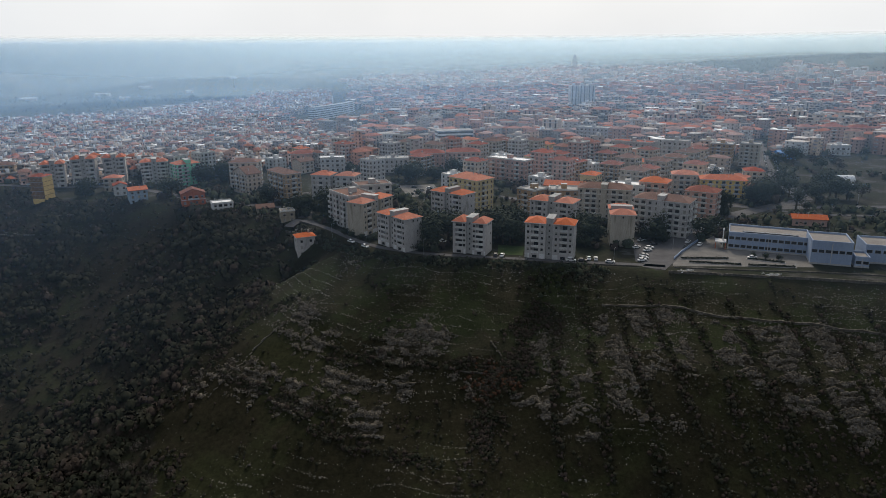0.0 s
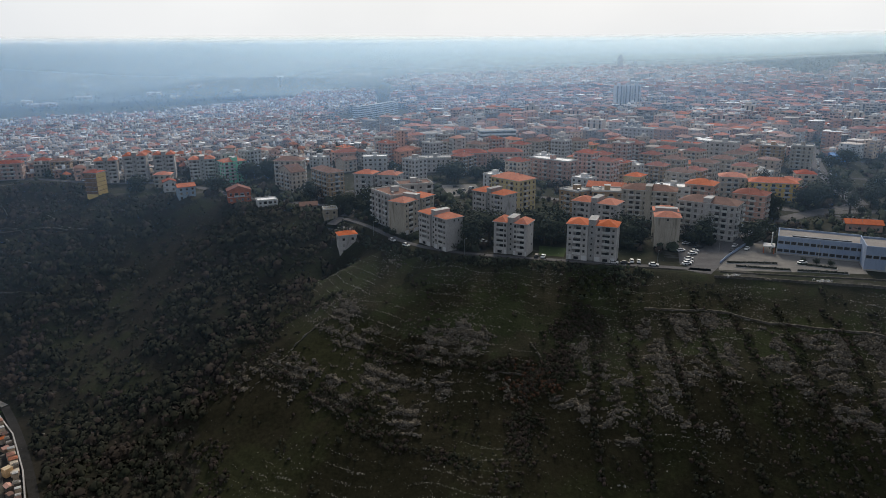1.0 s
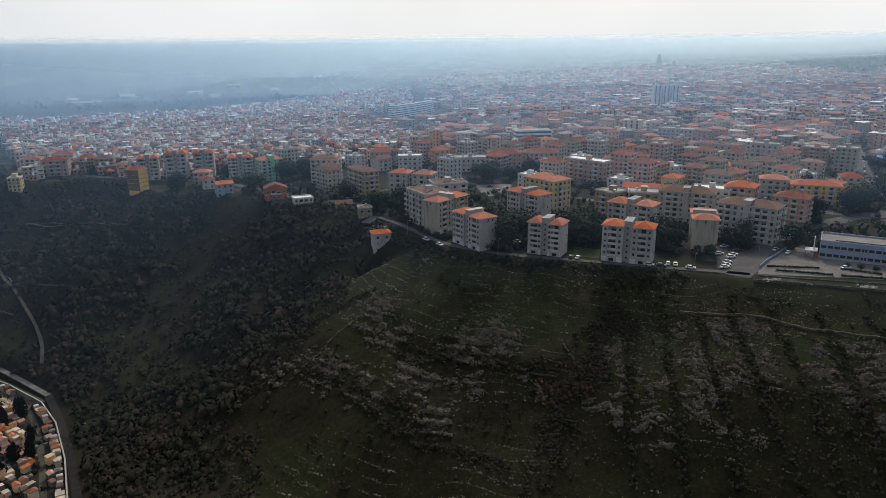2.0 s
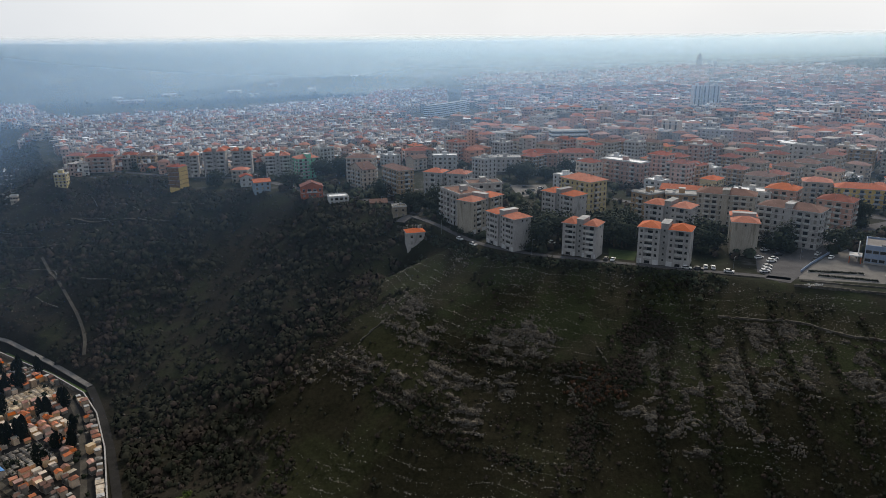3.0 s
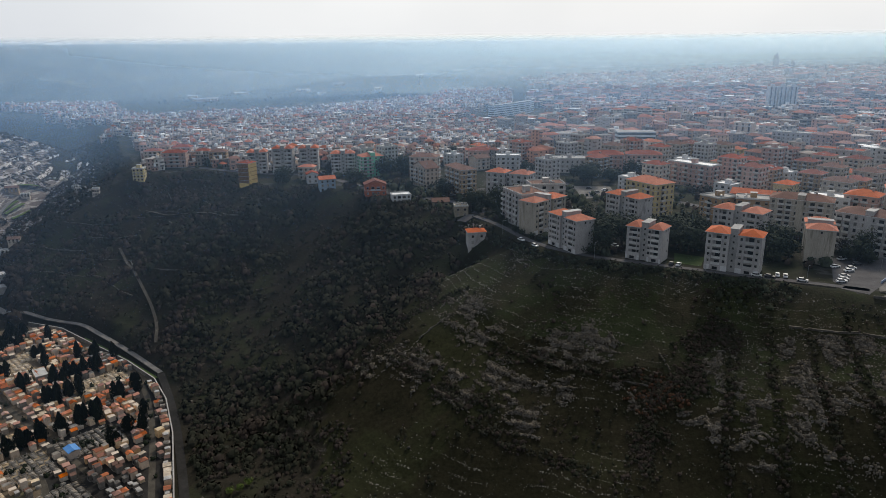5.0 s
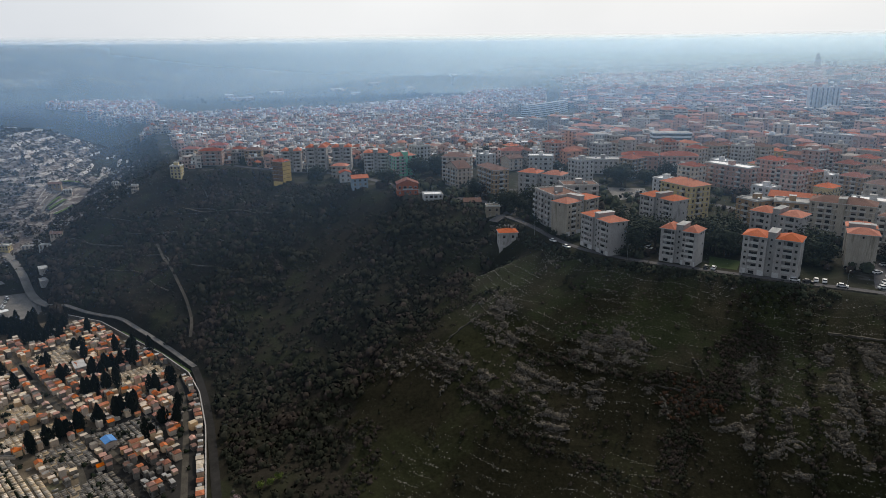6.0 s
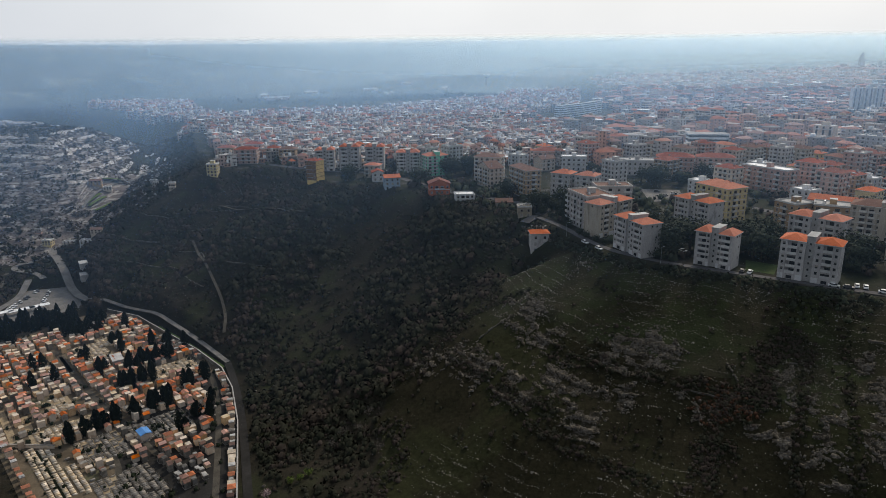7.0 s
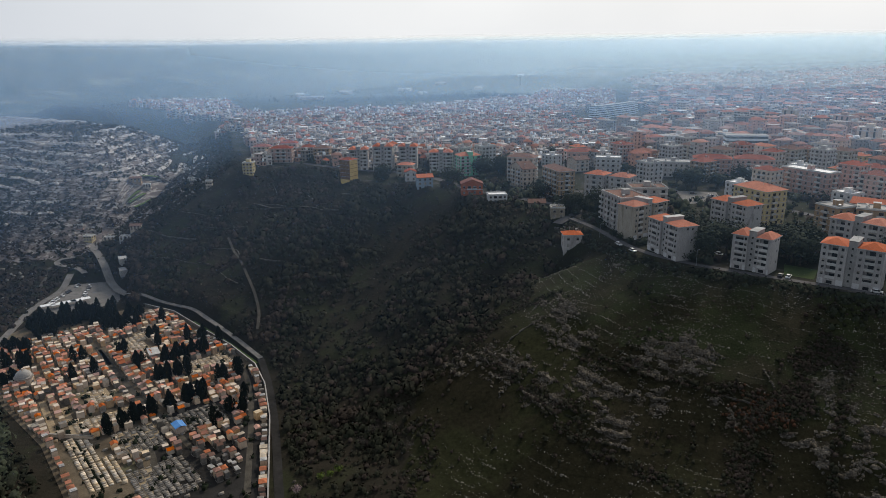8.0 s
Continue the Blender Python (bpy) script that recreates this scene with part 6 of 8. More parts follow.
# ---- plants ----
def leaf_cloud(n, rx, ry, rz, size, seed, hollow=0.35, lumps=5):
    """n small leaf sprays gathered in a few lumps: arrays of vertices and quads."""
    g = np.random.default_rng(seed)
    lc = g.normal(size=(lumps, 3))
    lc = lc / np.linalg.norm(lc, axis=1)[:, None] * g.uniform(0.25, 0.7, (lumps, 1))
    which_lump = g.integers(0, lumps, n)
    d = g.normal(size=(n, 3))
    d = d / np.linalg.norm(d, axis=1)[:, None] * g.uniform(hollow, 1, (n, 1)) ** 0.5 * g.uniform(0.35, 0.62, (lumps, 1))[which_lump]
    p = (lc[which_lump] + d) * (rx, ry, rz)
    # sprays lie like shingles on their lump, so that it shades as a soft round mass
    out = d / np.linalg.norm(d, axis=1)[:, None] + 0.7 * p / (np.linalg.norm(p, axis=1)[:, None] + 0.01) + g.normal(0, 0.24, (n, 3))
    out = out / np.linalg.norm(out, axis=1)[:, None]
    a = np.cross(out, g.normal(size=(n, 3)))
    a = a / np.linalg.norm(a, axis=1)[:, None]
    b = np.cross(out, a)
    s = size * g.uniform(0.6, 1.3, (n, 1))
    v = np.stack([p - a * s, p - b * s * 0.6, p + a * s, p + b * s * 0.6], 1)
    return v.reshape(-1, 3), np.arange(4 * n).reshape(n, 4)


def scatter(name, label, category, mats, points, scales, templates, seed, index=None):
    """Many plants in one mesh: each a turned and scaled copy of one of the templates."""
    g = np.random.default_rng(seed)
    vs, fs, ks, ns, o = [], [], [], [], 0
    pick = g.integers(0, len(templates), len(points))
    for k, (tv, tf) in enumerate(templates):
        sel = np.where(pick == k)[0]
        if not len(sel):
            continue
        a = g.uniform(0, 2 * math.pi, len(sel))
        c, s = np.cos(a)[:, None], np.sin(a)[:, None]
        sc = scales[sel][:, None]
        x, y, z = tv[None, :, 0], tv[None, :, 1], tv[None, :, 2]
        v = np.stack([(x * c - y * s) * sc, (x * s + y * c) * sc, z * sc], 2) + points[sel][:, None, :]
        f = tf[None] + (np.arange(len(sel)) * len(tv))[:, None, None] + o
        # soft shading: half the spray's own facing, half the round of the whole plant
        q = tv.reshape(-1, 4, 3)
        face = np.cross(q[:, 1] - q[:, 0], q[:, 2] - q[:, 0])
        face = np.repeat(face / (np.linalg.norm(face, axis=1)[:, None] + 1e-9), 4, 0)
        dome = tv + (0, 0, 0.25)
        nn = 0.4 * face + 0.6 * dome / (np.linalg.norm(dome, axis=1)[:, None] + 1e-9) + (0, 0, 0.6)
        nn = nn / (np.linalg.norm(nn, axis=1)[:, None] + 1e-9)
        nx_, ny_, nz_ = nn[None, :, 0], nn[None, :, 1], nn[None, :, 2]
        ns.append(np.stack([nx_ * c - ny_ * s, nx_ * s + ny_ * c, nz_ + 0 * c], 2).reshape(-1, 3))
        vs.append(v.reshape(-1, 3))
        fs.append(f.reshape(-1, 4))
        ks.append(np.repeat(index[sel] if index is not None else np.zeros(len(sel), int), len(tf)))
        o += v.shape[0] * v.shape[1]
    return thing(name, label, category, kind="stuff", shape=big_mesh(name, np.concatenate(vs), np.concatenate(fs), mats, np.concatenate(ks), np.concatenate(ns)))


def core(seed, high):
    """The dense inside of a bush: a lumpy dome."""
    g = np.random.default_rng(seed)
    rows = []
    for up, r in ((-0.15, 0.60), (0.40, 0.54), (0.72, 0.22)):
        k = g.uniform(0.8, 1.12, 6)
        a = np.arange(6) * math.pi / 3 + g.uniform(-0.25, 0.25, 6)
        rows.append(np.stack([r * k * np.cos(a), r * k * np.sin(a), high * up * (0.85 + 0.3 * g.random(6))], 1))
    q = [(rows[i][j], rows[i][(j + 1) % 6], rows[i + 1][(j + 1) % 6], rows[i + 1][j]) for i in (0, 1) for j in range(6)]
    q += [(rows[2][0], rows[2][1], rows[2][2], rows[2][3]), (rows[2][0], rows[2][3], rows[2][4], rows[2][5])]
    return np.array(q).reshape(-1, 3)


def shrub_template(seed, n=22):
    v, f = leaf_cloud(n, 1.25, 1.25, 0.85, 0.30, seed, lumps=7)
    v[:, 2] += 0.5
    v = np.concatenate([v, core(seed + 500, 1.12)])
    return v, np.arange(len(v)).reshape(-1, 4)


FARM = [(-524, 474), (-516, 458), (-502, 450), (-490, 462), (-490, 482), (-508, 512), (-522, 508), (-526, 490)]
SHRUBS = [shrub_template(40 + i) for i in range(7)]
FAR_SHRUBS = []
for i in range(5):
    _v, _f = leaf_cloud(13, 1.1, 1.1, 0.8, 0.52, 140 + i, lumps=4)
    FAR_SHRUBS.append((_v + (0, 0, 0.4), _f))
TUFTS = [leaf_cloud(9, 0.5, 0.5, 0.3, 0.25, 70 + i, lumps=3) for i in range(4)]


def land_points(n, x0, x1, y0, y1, chance, seed):
    g = np.random.default_rng(seed)
    x, y = g.uniform(x0, x1, n), g.uniform(y0, y1, n)
    de = plan_distance(x, y, PLATEAU)
    keep = g.random(n) < chance(x, y, de)
    dc = plan_distance(x, y, CEMETERY)
    keep &= (dc > 7.5) & (plan_distance(x, y, CAR_PARK) > 1.0) & (plan_distance(x, y, FARM) > 0.5)
    for ax, ay, r in ROAD_SPOTS:
        keep &= np.hypot(x - ax, y - ay) > r
    x, y = x[keep], y[keep]
    return np.stack([x, y, ground_z(x, y) - 0.15], 1)


ROAD_SPOTS = [(x, y, r + 2.0) for x, y, r in OCCUPIED if r < 9 and plan_distance(np.array([x]), np.array([y]), PLATEAU)[0] > -6]


def gully_line(x, y):
    """The side of the gully: positive on the scrub-grown bowl, negative on the bare spur."""
    px, py = [-84, -104, -118, -114, -96, -77, -60], [175, 205, 245, 277, 308, 338, 365]
    return np.interp(y, py, px) - x


def thicket(x, y):
    """Where the scrub stands thick (1) and where thin grass shows between (0)."""
    return smooth01(value_noise(x, y, 48, 31) + 0.7 * value_noise(x, y, 17, 32) + 0.3 * value_noise(x, y, 7, 30), -0.8, 0.25)


# the scrub-grown bowl
def bowl(x, y, de):
    side = smooth01(gully_line(x, y), -6, 10)
    gaps = thicket(x, y)
    open_ground = 1 - 0.5 * smooth01(x, -262, -315) * smooth01(de, 95, 40)
    return np.where((de > 2), side * open_ground * (0.42 + 0.58 * gaps), 0)


pts = land_points(24000, -470, -55, 150, 500, bowl, 3)
g = np.random.default_rng(4)
size = np.clip(g.lognormal(0.46, 0.42, len(pts)), 0.7, 3.8) * (0.62 + 0.5 * thicket(pts[:, 0], pts[:, 1]))
kind = ((g.random(len(pts)) < 0.15 + 0.4 * smooth01(pts[:, 0], -270, -330)) | (value_noise(pts[:, 0], pts[:, 1], 30, 38) > 0.42)).astype(int)
scatter("scrub", "dense dark evergreen and bare winter scrub on the slope", "shrubs", [M_SCRUB, M_SCRUB_DRY], pts, size, SHRUBS, 5, kind)


# the spur: few bushes, in the gullies and along ledges
def spur(x, y, de):
    side = smooth01(gully_line(x, y), 4, -6)
    lines = smooth01(value_noise(x, y, 15, 33) + 0.5 * value_noise(x, y, 5, 34), 0.36, 0.7)
    streak = gully_streak(x, y) * smooth01(de, 15, 30) * smooth01(de, 105, 80)
    hedge = smooth01(np.abs(x - 52), 22, 10) * smooth01(de, 13, 9) * smooth01(de, 1, 3)
    dip = np.exp(-(((x - 24 - (y - 245) * 0.35) / 7.5) ** 2)) * smooth01(de, 20, 40)
    foot = smooth01(np.abs(de - 77), 9, 3) * smooth01(x, 10, -10)
    low = smooth01(x, 84, 100) * smooth01(y + 8 * value_noise(x, y, 18, 59), 226, 212) * 0.8
    bare = 1 - 0.8 * outcrop(x, y)
    return np.where(de > 2, side * bare * np.clip(0.03 + 0.6 * lines + 0.9 * streak + 0.95 * hedge + 0.8 * dip + 0.55 * foot + low, 0, 1), 0)


pts = land_points(26000, -150, 230, 150, 345, spur, 6)
size = np.clip(g.lognormal(-0.45, 0.4, len(pts)), 0.3, 1.5)
kind = (g.random(len(pts)) < 0.45).astype(int)
scatter("scrub", "scattered dark bushes in the gullies of the spur", "shrubs", [M_SCRUB, M_SCRUB_DRY], pts, size, SHRUBS, 7, kind)

streaks = land_points(6500, 28, 200, 180, 275, lambda x, y, de: np.where((de > 12) & (de < 105), (gully_streak(x, y) > 0.5) * 0.8, 0), 61)
scatter("scrub", "dark brush in the runnels between ledges", "shrubs", [M_SCRUB, M_SCRUB_DRY], streaks, g.uniform(0.7, 1.4, len(streaks)), SHRUBS, 62, (g.random(len(streaks)) < 0.3).astype(int))

# hollows on the spur where low brush has grown thick
# First line of brush stands for a shadow band below the pale outcrop.
HOLLOWS = ((4.0, ((-93, 265), (-66, 245), (-50, 236), (-42, 233))), (4.5, ((-45, 264), (-28, 257), (-13, 251), (7, 248), (22, 246))),
           (2.6, ((-49, 228), (-36, 220), (-16, 212), (-4, 208))), (3.5, ((-104, 292), (-90, 299), (-70, 305))))
BRAMBLE = ((9, ((37, 266), (30, 252), (25, 246))), (7, ((25, 246), (16, 238), (14, 216))))


def along(bands, x, y):
    """How thick the brush grows on broad lines with ragged edges (0 to 1)."""
    m = np.zeros(np.shape(x))
    for width, line in bands:
        for (ax, ay), (bx, by) in zip(line, line[1:]):
            t = np.clip(((x - ax) * (bx - ax) + (y - ay) * (by - ay)) / ((bx - ax) ** 2 + (by - ay) ** 2), 0, 1)
            d = np.hypot(x - ax - t * (bx - ax), y - ay - t * (by - ay))
            m = np.maximum(m, smooth01(d + 0.75 * width * value_noise(x, y, 8, 67), width, 0.35 * width))
    return m


pts = land_points(20000, -115, 30, 200, 312, lambda x, y, de: np.where(de > 3, along(HOLLOWS, x, y) * 0.9, 0), 68)
scatter("scrub", "low dark brush in hollows below the ledges", "shrubs", [M_SCRUB, M_SCRUB_DRY], pts, np.clip(g.lognormal(-0.35, 0.4, len(pts)), 0.35, 1.5), SHRUBS, 69, (g.random(len(pts)) < 0.35).astype(int))
pts = land_points(7500, 0, 52, 205, 280, lambda x, y, de: np.where(de > 6, along(BRAMBLE, x, y) * 0.9, 0), 70)
scatter("scrub", "dark brown winter brambles in a gully", "shrubs", [M_SCRUB_DRY, M_SCRUB], pts, g.uniform(0.5, 1.2, len(pts)), SHRUBS, 71, (g.random(len(pts)) < 0.5).astype(int))
pts = land_points(9000, -125, -60, 175, 320, lambda x, y, de: np.where(de > 3, smooth01(np.abs(gully_line(x, y) + 4), 14, 2) * smooth01(value_noise(x, y, 11, 72), -0.2, 0.4) * 0.5, 0), 73)
scatter("scrub", "ragged fringe of bushes on the edge of the spur", "shrubs", [M_SCRUB, M_SCRUB_DRY], pts, np.clip(g.lognormal(-0.2, 0.45, len(pts)), 0.35, 1.9), SHRUBS, 74, (g.random(len(pts)) < 0.45).astype(int))

# grass and weeds
rust = land_points(420, 2, 34, 222, 256, lambda x, y, de: smooth01(np.hypot((x - 17) / 11, (y - 240) / 9) + 0.4 * value_noise(x, y, 7, 60), 1.1, 0.5), 65)
scatter("scrub", "rust-brown brambles in a hollow of the spur", "shrubs", [M_RUST], rust, g.uniform(0.5, 1.2, len(rust)), SHRUBS, 66)
pts = land_points(9000, -170, 260, 130, 345, lambda x, y, de: np.where(de > 1, 0.9 * smooth01(gully_line(x, y), 10, -5), 0), 8)
scatter("grass", "short dull green grass tussocks on terraces", "grass", [M_GRASS, M_SCRUB], pts, g.uniform(0.35, 1.0, len(pts)), TUFTS, 9, (g.random(len(pts)) < 0.45).astype(int))
# the far side of the valley and its floor
pts = land_points(56000, -780, -335, 220, 720, lambda x, y, de: np.where((de > 2) & ((x < -395) | (y > 500)), (0.5 + 0.5 * smooth01(value_noise(x, y, 40, 35) + 0.9 * value_noise(x, y, 13, 36), -0.5, 0.6)) * (1 - 0.5 * smooth01(plan_distance(x, y, WEST_HILL), 120, 60)), 0), 10)
scatter("scrub", "grey-green scrub on the rocky far side of the valley", "shrubs", [M_SCRUB, M_SCRUB_DRY], pts, np.clip(g.lognormal(0.0, 0.5, len(pts)), 0.4, 3.2), FAR_SHRUBS, 11, ((g.random(len(pts)) < 0.25) | (value_noise(pts[:, 0], pts[:, 1], 45, 39) > 0.1)).astype(int))

# ---- limestone: ledges on the two bulges of the spur, stones everywhere ----


def ledge_blocks():
    """Broken beds of limestone: blocks that lie in uneven courses along the slope."""
    g = np.random.default_rng(21)
    n = 420000
    p = np.stack([g.uniform(-118, 188, n), g.uniform(200, 318, n)], 1)
    p = p[g.random(n) < outcrop(p[:, 0], p[:, 1])]
    k = (ground_z(p[:, 0], p[:, 1], False) + 2.2 * value_noise(p[:, 0], p[:, 1], 13, 53) + 0.9 * value_noise(p[:, 0], p[:, 1], 4, 55)) / 1.9
    p = p[np.abs((k - np.floor(k)) - 0.5) < 0.30 + 0.22 * value_noise(p[:, 0], p[:, 1], 6, 54)][:34000]
    e = 5.0
    zx = (ground_z(p[:, 0] + e, p[:, 1], False) - ground_z(p[:, 0] - e, p[:, 1], False))
    zy = (ground_z(p[:, 0], p[:, 1] + e, False) - ground_z(p[:, 0], p[:, 1] - e, False))
    n = len(p)
    yaw = np.arctan2(zx, -zy) + g.normal(0, 0.3, n)
    size = np.stack([np.clip(g.lognormal(-0.55, 0.6, n), 0.2, 2.6), g.uniform(0.25, 0.8, n), g.uniform(0.28, 0.75, n)], 1)
    z = ground_z(p[:, 0], p[:, 1]) - 0.2
    return boxes_mesh("rock_ledges", np.column_stack([p, z]), size, yaw, [M_ROCK], 0.27, 22, tilt=0.15)


thing("rock_ledges", "weathered grey limestone ledges on the spur", "rocks", kind="stuff", shape=ledge_blocks())


def loose_stones(n, box, chance, lo, hi, seed, mat=M_ROCK):
    p = land_points(n, *box, chance, seed)
    g = np.random.default_rng(seed + 1)
    m = len(p)
    s = g.uniform(lo, hi, m) * np.where(g.random(m) < 0.05, 1.7, 1.0)
    return boxes_mesh("stones", p + (0, 0, 0.1), np.stack([s * g.uniform(0.8, 1.6, m), s, s * g.uniform(0.4, 0.9, m)], 1), g.uniform(0, 6.3, m), [mat], 0.2, seed + 2)


def stony(x, y, de):
    k = (de + 7 * value_noise(x, y, 55, 63) + 2.0 * value_noise(x, y, 14, 64)) / 4.4
    fr = k - np.floor(k)
    row = np.where(np.abs(fr - 0.5) < 0.075, 1.0, 0.075) * (0.25 + smooth01(value_noise(x, y, 15, 65), -0.3, 0.5))
    return np.where((de > 3) & (de < 170), row * (1.0 + 2.2 * smooth01(de, 62, 34)) * smooth01(gully_line(x, y), 6, -3) * smooth01(value_noise(x, y, 34, 41), -0.9, 0.2), 0)


thing("stones", "small pale stones strewn along old terraces", "stones", kind="stuff", shape=loose_stones(250000, (-140, 230, 150, 330), stony, 0.11, 0.28, 50, M_PEBBLE))
thing("stones", "pale boulders and outcrops on the far valley side", "stones", kind="stuff",
      shape=loose_stones(5000, (-900, -400, 190, 720), lambda x, y, de: np.where(de > 25, smooth01(value_noise(x, y * 2.0, 45, 42), 0.0, 0.5), 0), 0.6, 1.9, 60, M_PEBBLE))
thing("stones", "few pale stones among scrub", "stones", kind="stuff", shape=loose_stones(3500, (-420, -60, 190, 480), lambda x, y, de: np.where(de > 3, 0.4 * smooth01(value_noise(x, y, 30, 43), -0.1, 0.5), 0), 0.3, 0.9, 63))


def strata():
    """Broken limestone beds that run level round the far hillside."""
    g = np.random.default_rng(24)
    n = 220000
    x, y = g.uniform(-1000, -520, n), g.uniform(330, 660, n)
    de, dw, z = plan_distance(x, y, PLATEAU), plan_distance(x, y, WEST_HILL), ground_z(x, y, False)
    bed = (z + 2.0 * value_noise(x, y, 120, 46)) / 6.2
    fr = bed - np.floor(bed)
    ok = (de > 30) & (dw > -12) & (dw < 130) & (np.abs(fr - 0.55) < 0.11 + 0.06 * value_noise(x, y, 25, 50)) & (value_noise(x, y, 34, 47) + 0.5 * value_noise(x, y, 11, 48) > -0.5 + 0.007 * np.maximum(dw, 0) - 0.5 * ((x < -600) & (y < 520)))
    x, y, z = x[ok][:15000], y[ok][:15000], z[ok][:15000]
    m, e = len(x), 3.0
    gx_, gy_ = ground_z(x + e, y, False) - ground_z(x - e, y, False), ground_z(x, y + e, False) - ground_z(x, y - e, False)
    size = np.stack([np.clip(g.lognormal(1.1, 0.55, m), 1.0, 10.0), g.uniform(0.6, 1.6, m), g.uniform(0.5, 1.6, m)], 1)
    return boxes_mesh("rock_strata", np.column_stack([x, y, ground_z(x, y) - 0.5]), size, np.arctan2(gx_, -gy_) + g.normal(0, 0.14, m), [M_STRATA], 0.25, 25, tilt=0.1)


thing("rock_strata", "pale broken limestone beds round the far hillside", "rocks", kind="stuff", shape=strata())
stack = thing("rock_stack", "dark rock stack on the far hillside", "rock", pose(-628, 518, height(-628, 518) - 1), kind="")
part("rock", Shape(M_ROCK).tube(0, 0, 0, 5, 5.5, 4.4, 9).tube(0.4, 0, 4.4, 9, 4.0, 2.6, 8).tube(0.2, 0.4, 8.6, 11, 2.2, 0.8, 7), stack)


# the farm's terraces: strips of meadow and dry walls
def terraces():
    for i in range(6):
        u = i / 5
        x0, y0 = -520 + 26 * u, 474 + 4 * u
        x1, y1 = -512 + 16 * u, 455 + 0 * u
        if i in (2, 3, 5):
            road("strip of green meadow on a farm terrace", [(x0 + 2.4, y0), ((x0 + x1) / 2 + 2.4, (y0 + y1) / 2), (x1 + 2.4, y1)], 3.6, M_FIELD, lift=0.25, name="meadow", thick=0.4)
        stone_wall("pale dry wall of a farm terrace", [(x0, y0), ((x0 + x1) / 2, (y0 + y1) / 2), (x1, y1)], 1.0, 0.8, M_STRATA, block_len=1.6)
    road("pale farm track in the gorge", [(-500, 448), (-506, 462), (-510, 478), (-512, 494), (-516, 512), (-512, 535), (-508, 552)], 2.6, M_PAVING, lift=0.25, name="track")
    road("bright green meadow above a farm", [(-522, 494), (-519, 503), (-515, 510)], 7.0, M_FIELD, lift=0.3, name="meadow")


terraces()
# tall dark trees outside the low end of the cemetery
g = np.random.default_rng(73)
x, y = g.uniform(-400, -190, 6600), g.uniform(105, 250, 6600)
dc = plan_distance(x, y, CEMETERY)
ok = (dc > 3.5) & (dc < 40) & (y < 240 - (x + 390) * 0.62)
x, y = x[ok][:1000], y[ok][:1000]
scatter("trees", "dark crowded trees below the cemetery", "trees", [M_LEAF, M_SCRUB], np.stack([x, y, ground_z(x, y) + 0.4], 1), g.uniform(1.8, 4.2, len(x)), SHRUBS, 74, (g.random(len(x)) < 0.35).astype(int))


# scrub right up to the houses above the bowl
g = np.random.default_rng(79)
x, y = g.uniform(-440, -84, 9000), g.uniform(370, 560, 9000)
de = plan_distance(x, y, PLATEAU)
ok = (de < 3) & (de > np.where(x < -205, -5, -17)) & (value_noise(x, y, 14, 45) > -0.55)
for a, b, c in OCCUPIED:
    ok &= np.hypot(x - a, y - b) > c * 0.85 + 0.8
x, y = x[ok][:1100], y[ok][:1100]
scatter("scrub", "dark scrub and weeds behind the houses on the rim", "shrubs", [M_SCRUB, M_SCRUB_DRY], np.stack([x, y, ground_z(x, y) + 0.1], 1), g.uniform(0.7, 1.8, len(x)), SHRUBS, 80, (g.random(len(x)) < 0.4).astype(int))
# bushes along the outer edge of the rim lane and before the small house
rim_line = 2 * resample([(-84, 378), (-72, 362), (-60, 345), (-47, 331), (-34, 318), (-13, 305.5), (8, 300), (24, 298.5), (40, 295), (55, 291.5), (70, 289)], 0.9)
g = np.random.default_rng(77)
p = np.array(rim_line) + g.normal(0, 1.5, (len(rim_line), 2)) + (-0.6, -1.4)
p = np.concatenate([p, np.stack([g.normal(-70, 5, 40), g.normal(337, 3, 40)], 1), np.stack([g.normal(53, 9, 70), g.normal(284, 3.5, 70)], 1)])
p = p[g.random(len(p)) < 0.8]
scatter("hedge", "dark bushes along the edge of the lane", "shrubs", [M_SCRUB, M_LEAF], np.column_stack([p, ground_z(p[:, 0], p[:, 1]) - 0.1]), g.uniform(0.8, 2.0, len(p)), SHRUBS, 78, g.integers(0, 2, len(p)))


# ---- trees ----
def tree(name, label, high, spread, leaf, seed, lumps=7, n=300, size=0.5, group="town trees"):
    """A tapered trunk, limbs and a crown of many small sprays."""
    b = thing(name, label, "tree", pose(0, 0, 0), group=group)
    r = random.Random(seed)
    t = Shape(M_BARK).tube(0, 0, -0.6, high * 0.45, high * 0.035, high * 0.02, 7)
    for i in range(4):
        a = 2 * math.pi * i / 4 + r.uniform(-0.4, 0.4)
        z0, l = high * r.uniform(0.28, 0.42), spread * r.uniform(0.4, 0.6)
        x1, y1, z1 = l * math.cos(a), l * math.sin(a), z0 + high * r.uniform(0.15, 0.28)
        k = high * 0.012
        t.add([(-k, -k, z0), (k, -k, z0), (0, k, z0 + k), (x1 - k / 2, y1, z1), (x1 + k / 2, y1, z1), (x1, y1 + k / 2, z1)], [(0, 1, 4, 3), (1, 2, 5, 4), (2, 0, 3, 5)])
    part("trunk", t, b)
    v, f = leaf_cloud(int(n * 2.4), spread * 1.2, spread * 1.2, high * 0.46, size * 0.78, seed, lumps=lumps + 4)
    v[:, 2] += high * 0.54
    part("crown", big_mesh("crown", v, f, [leaf]), b)
    return b


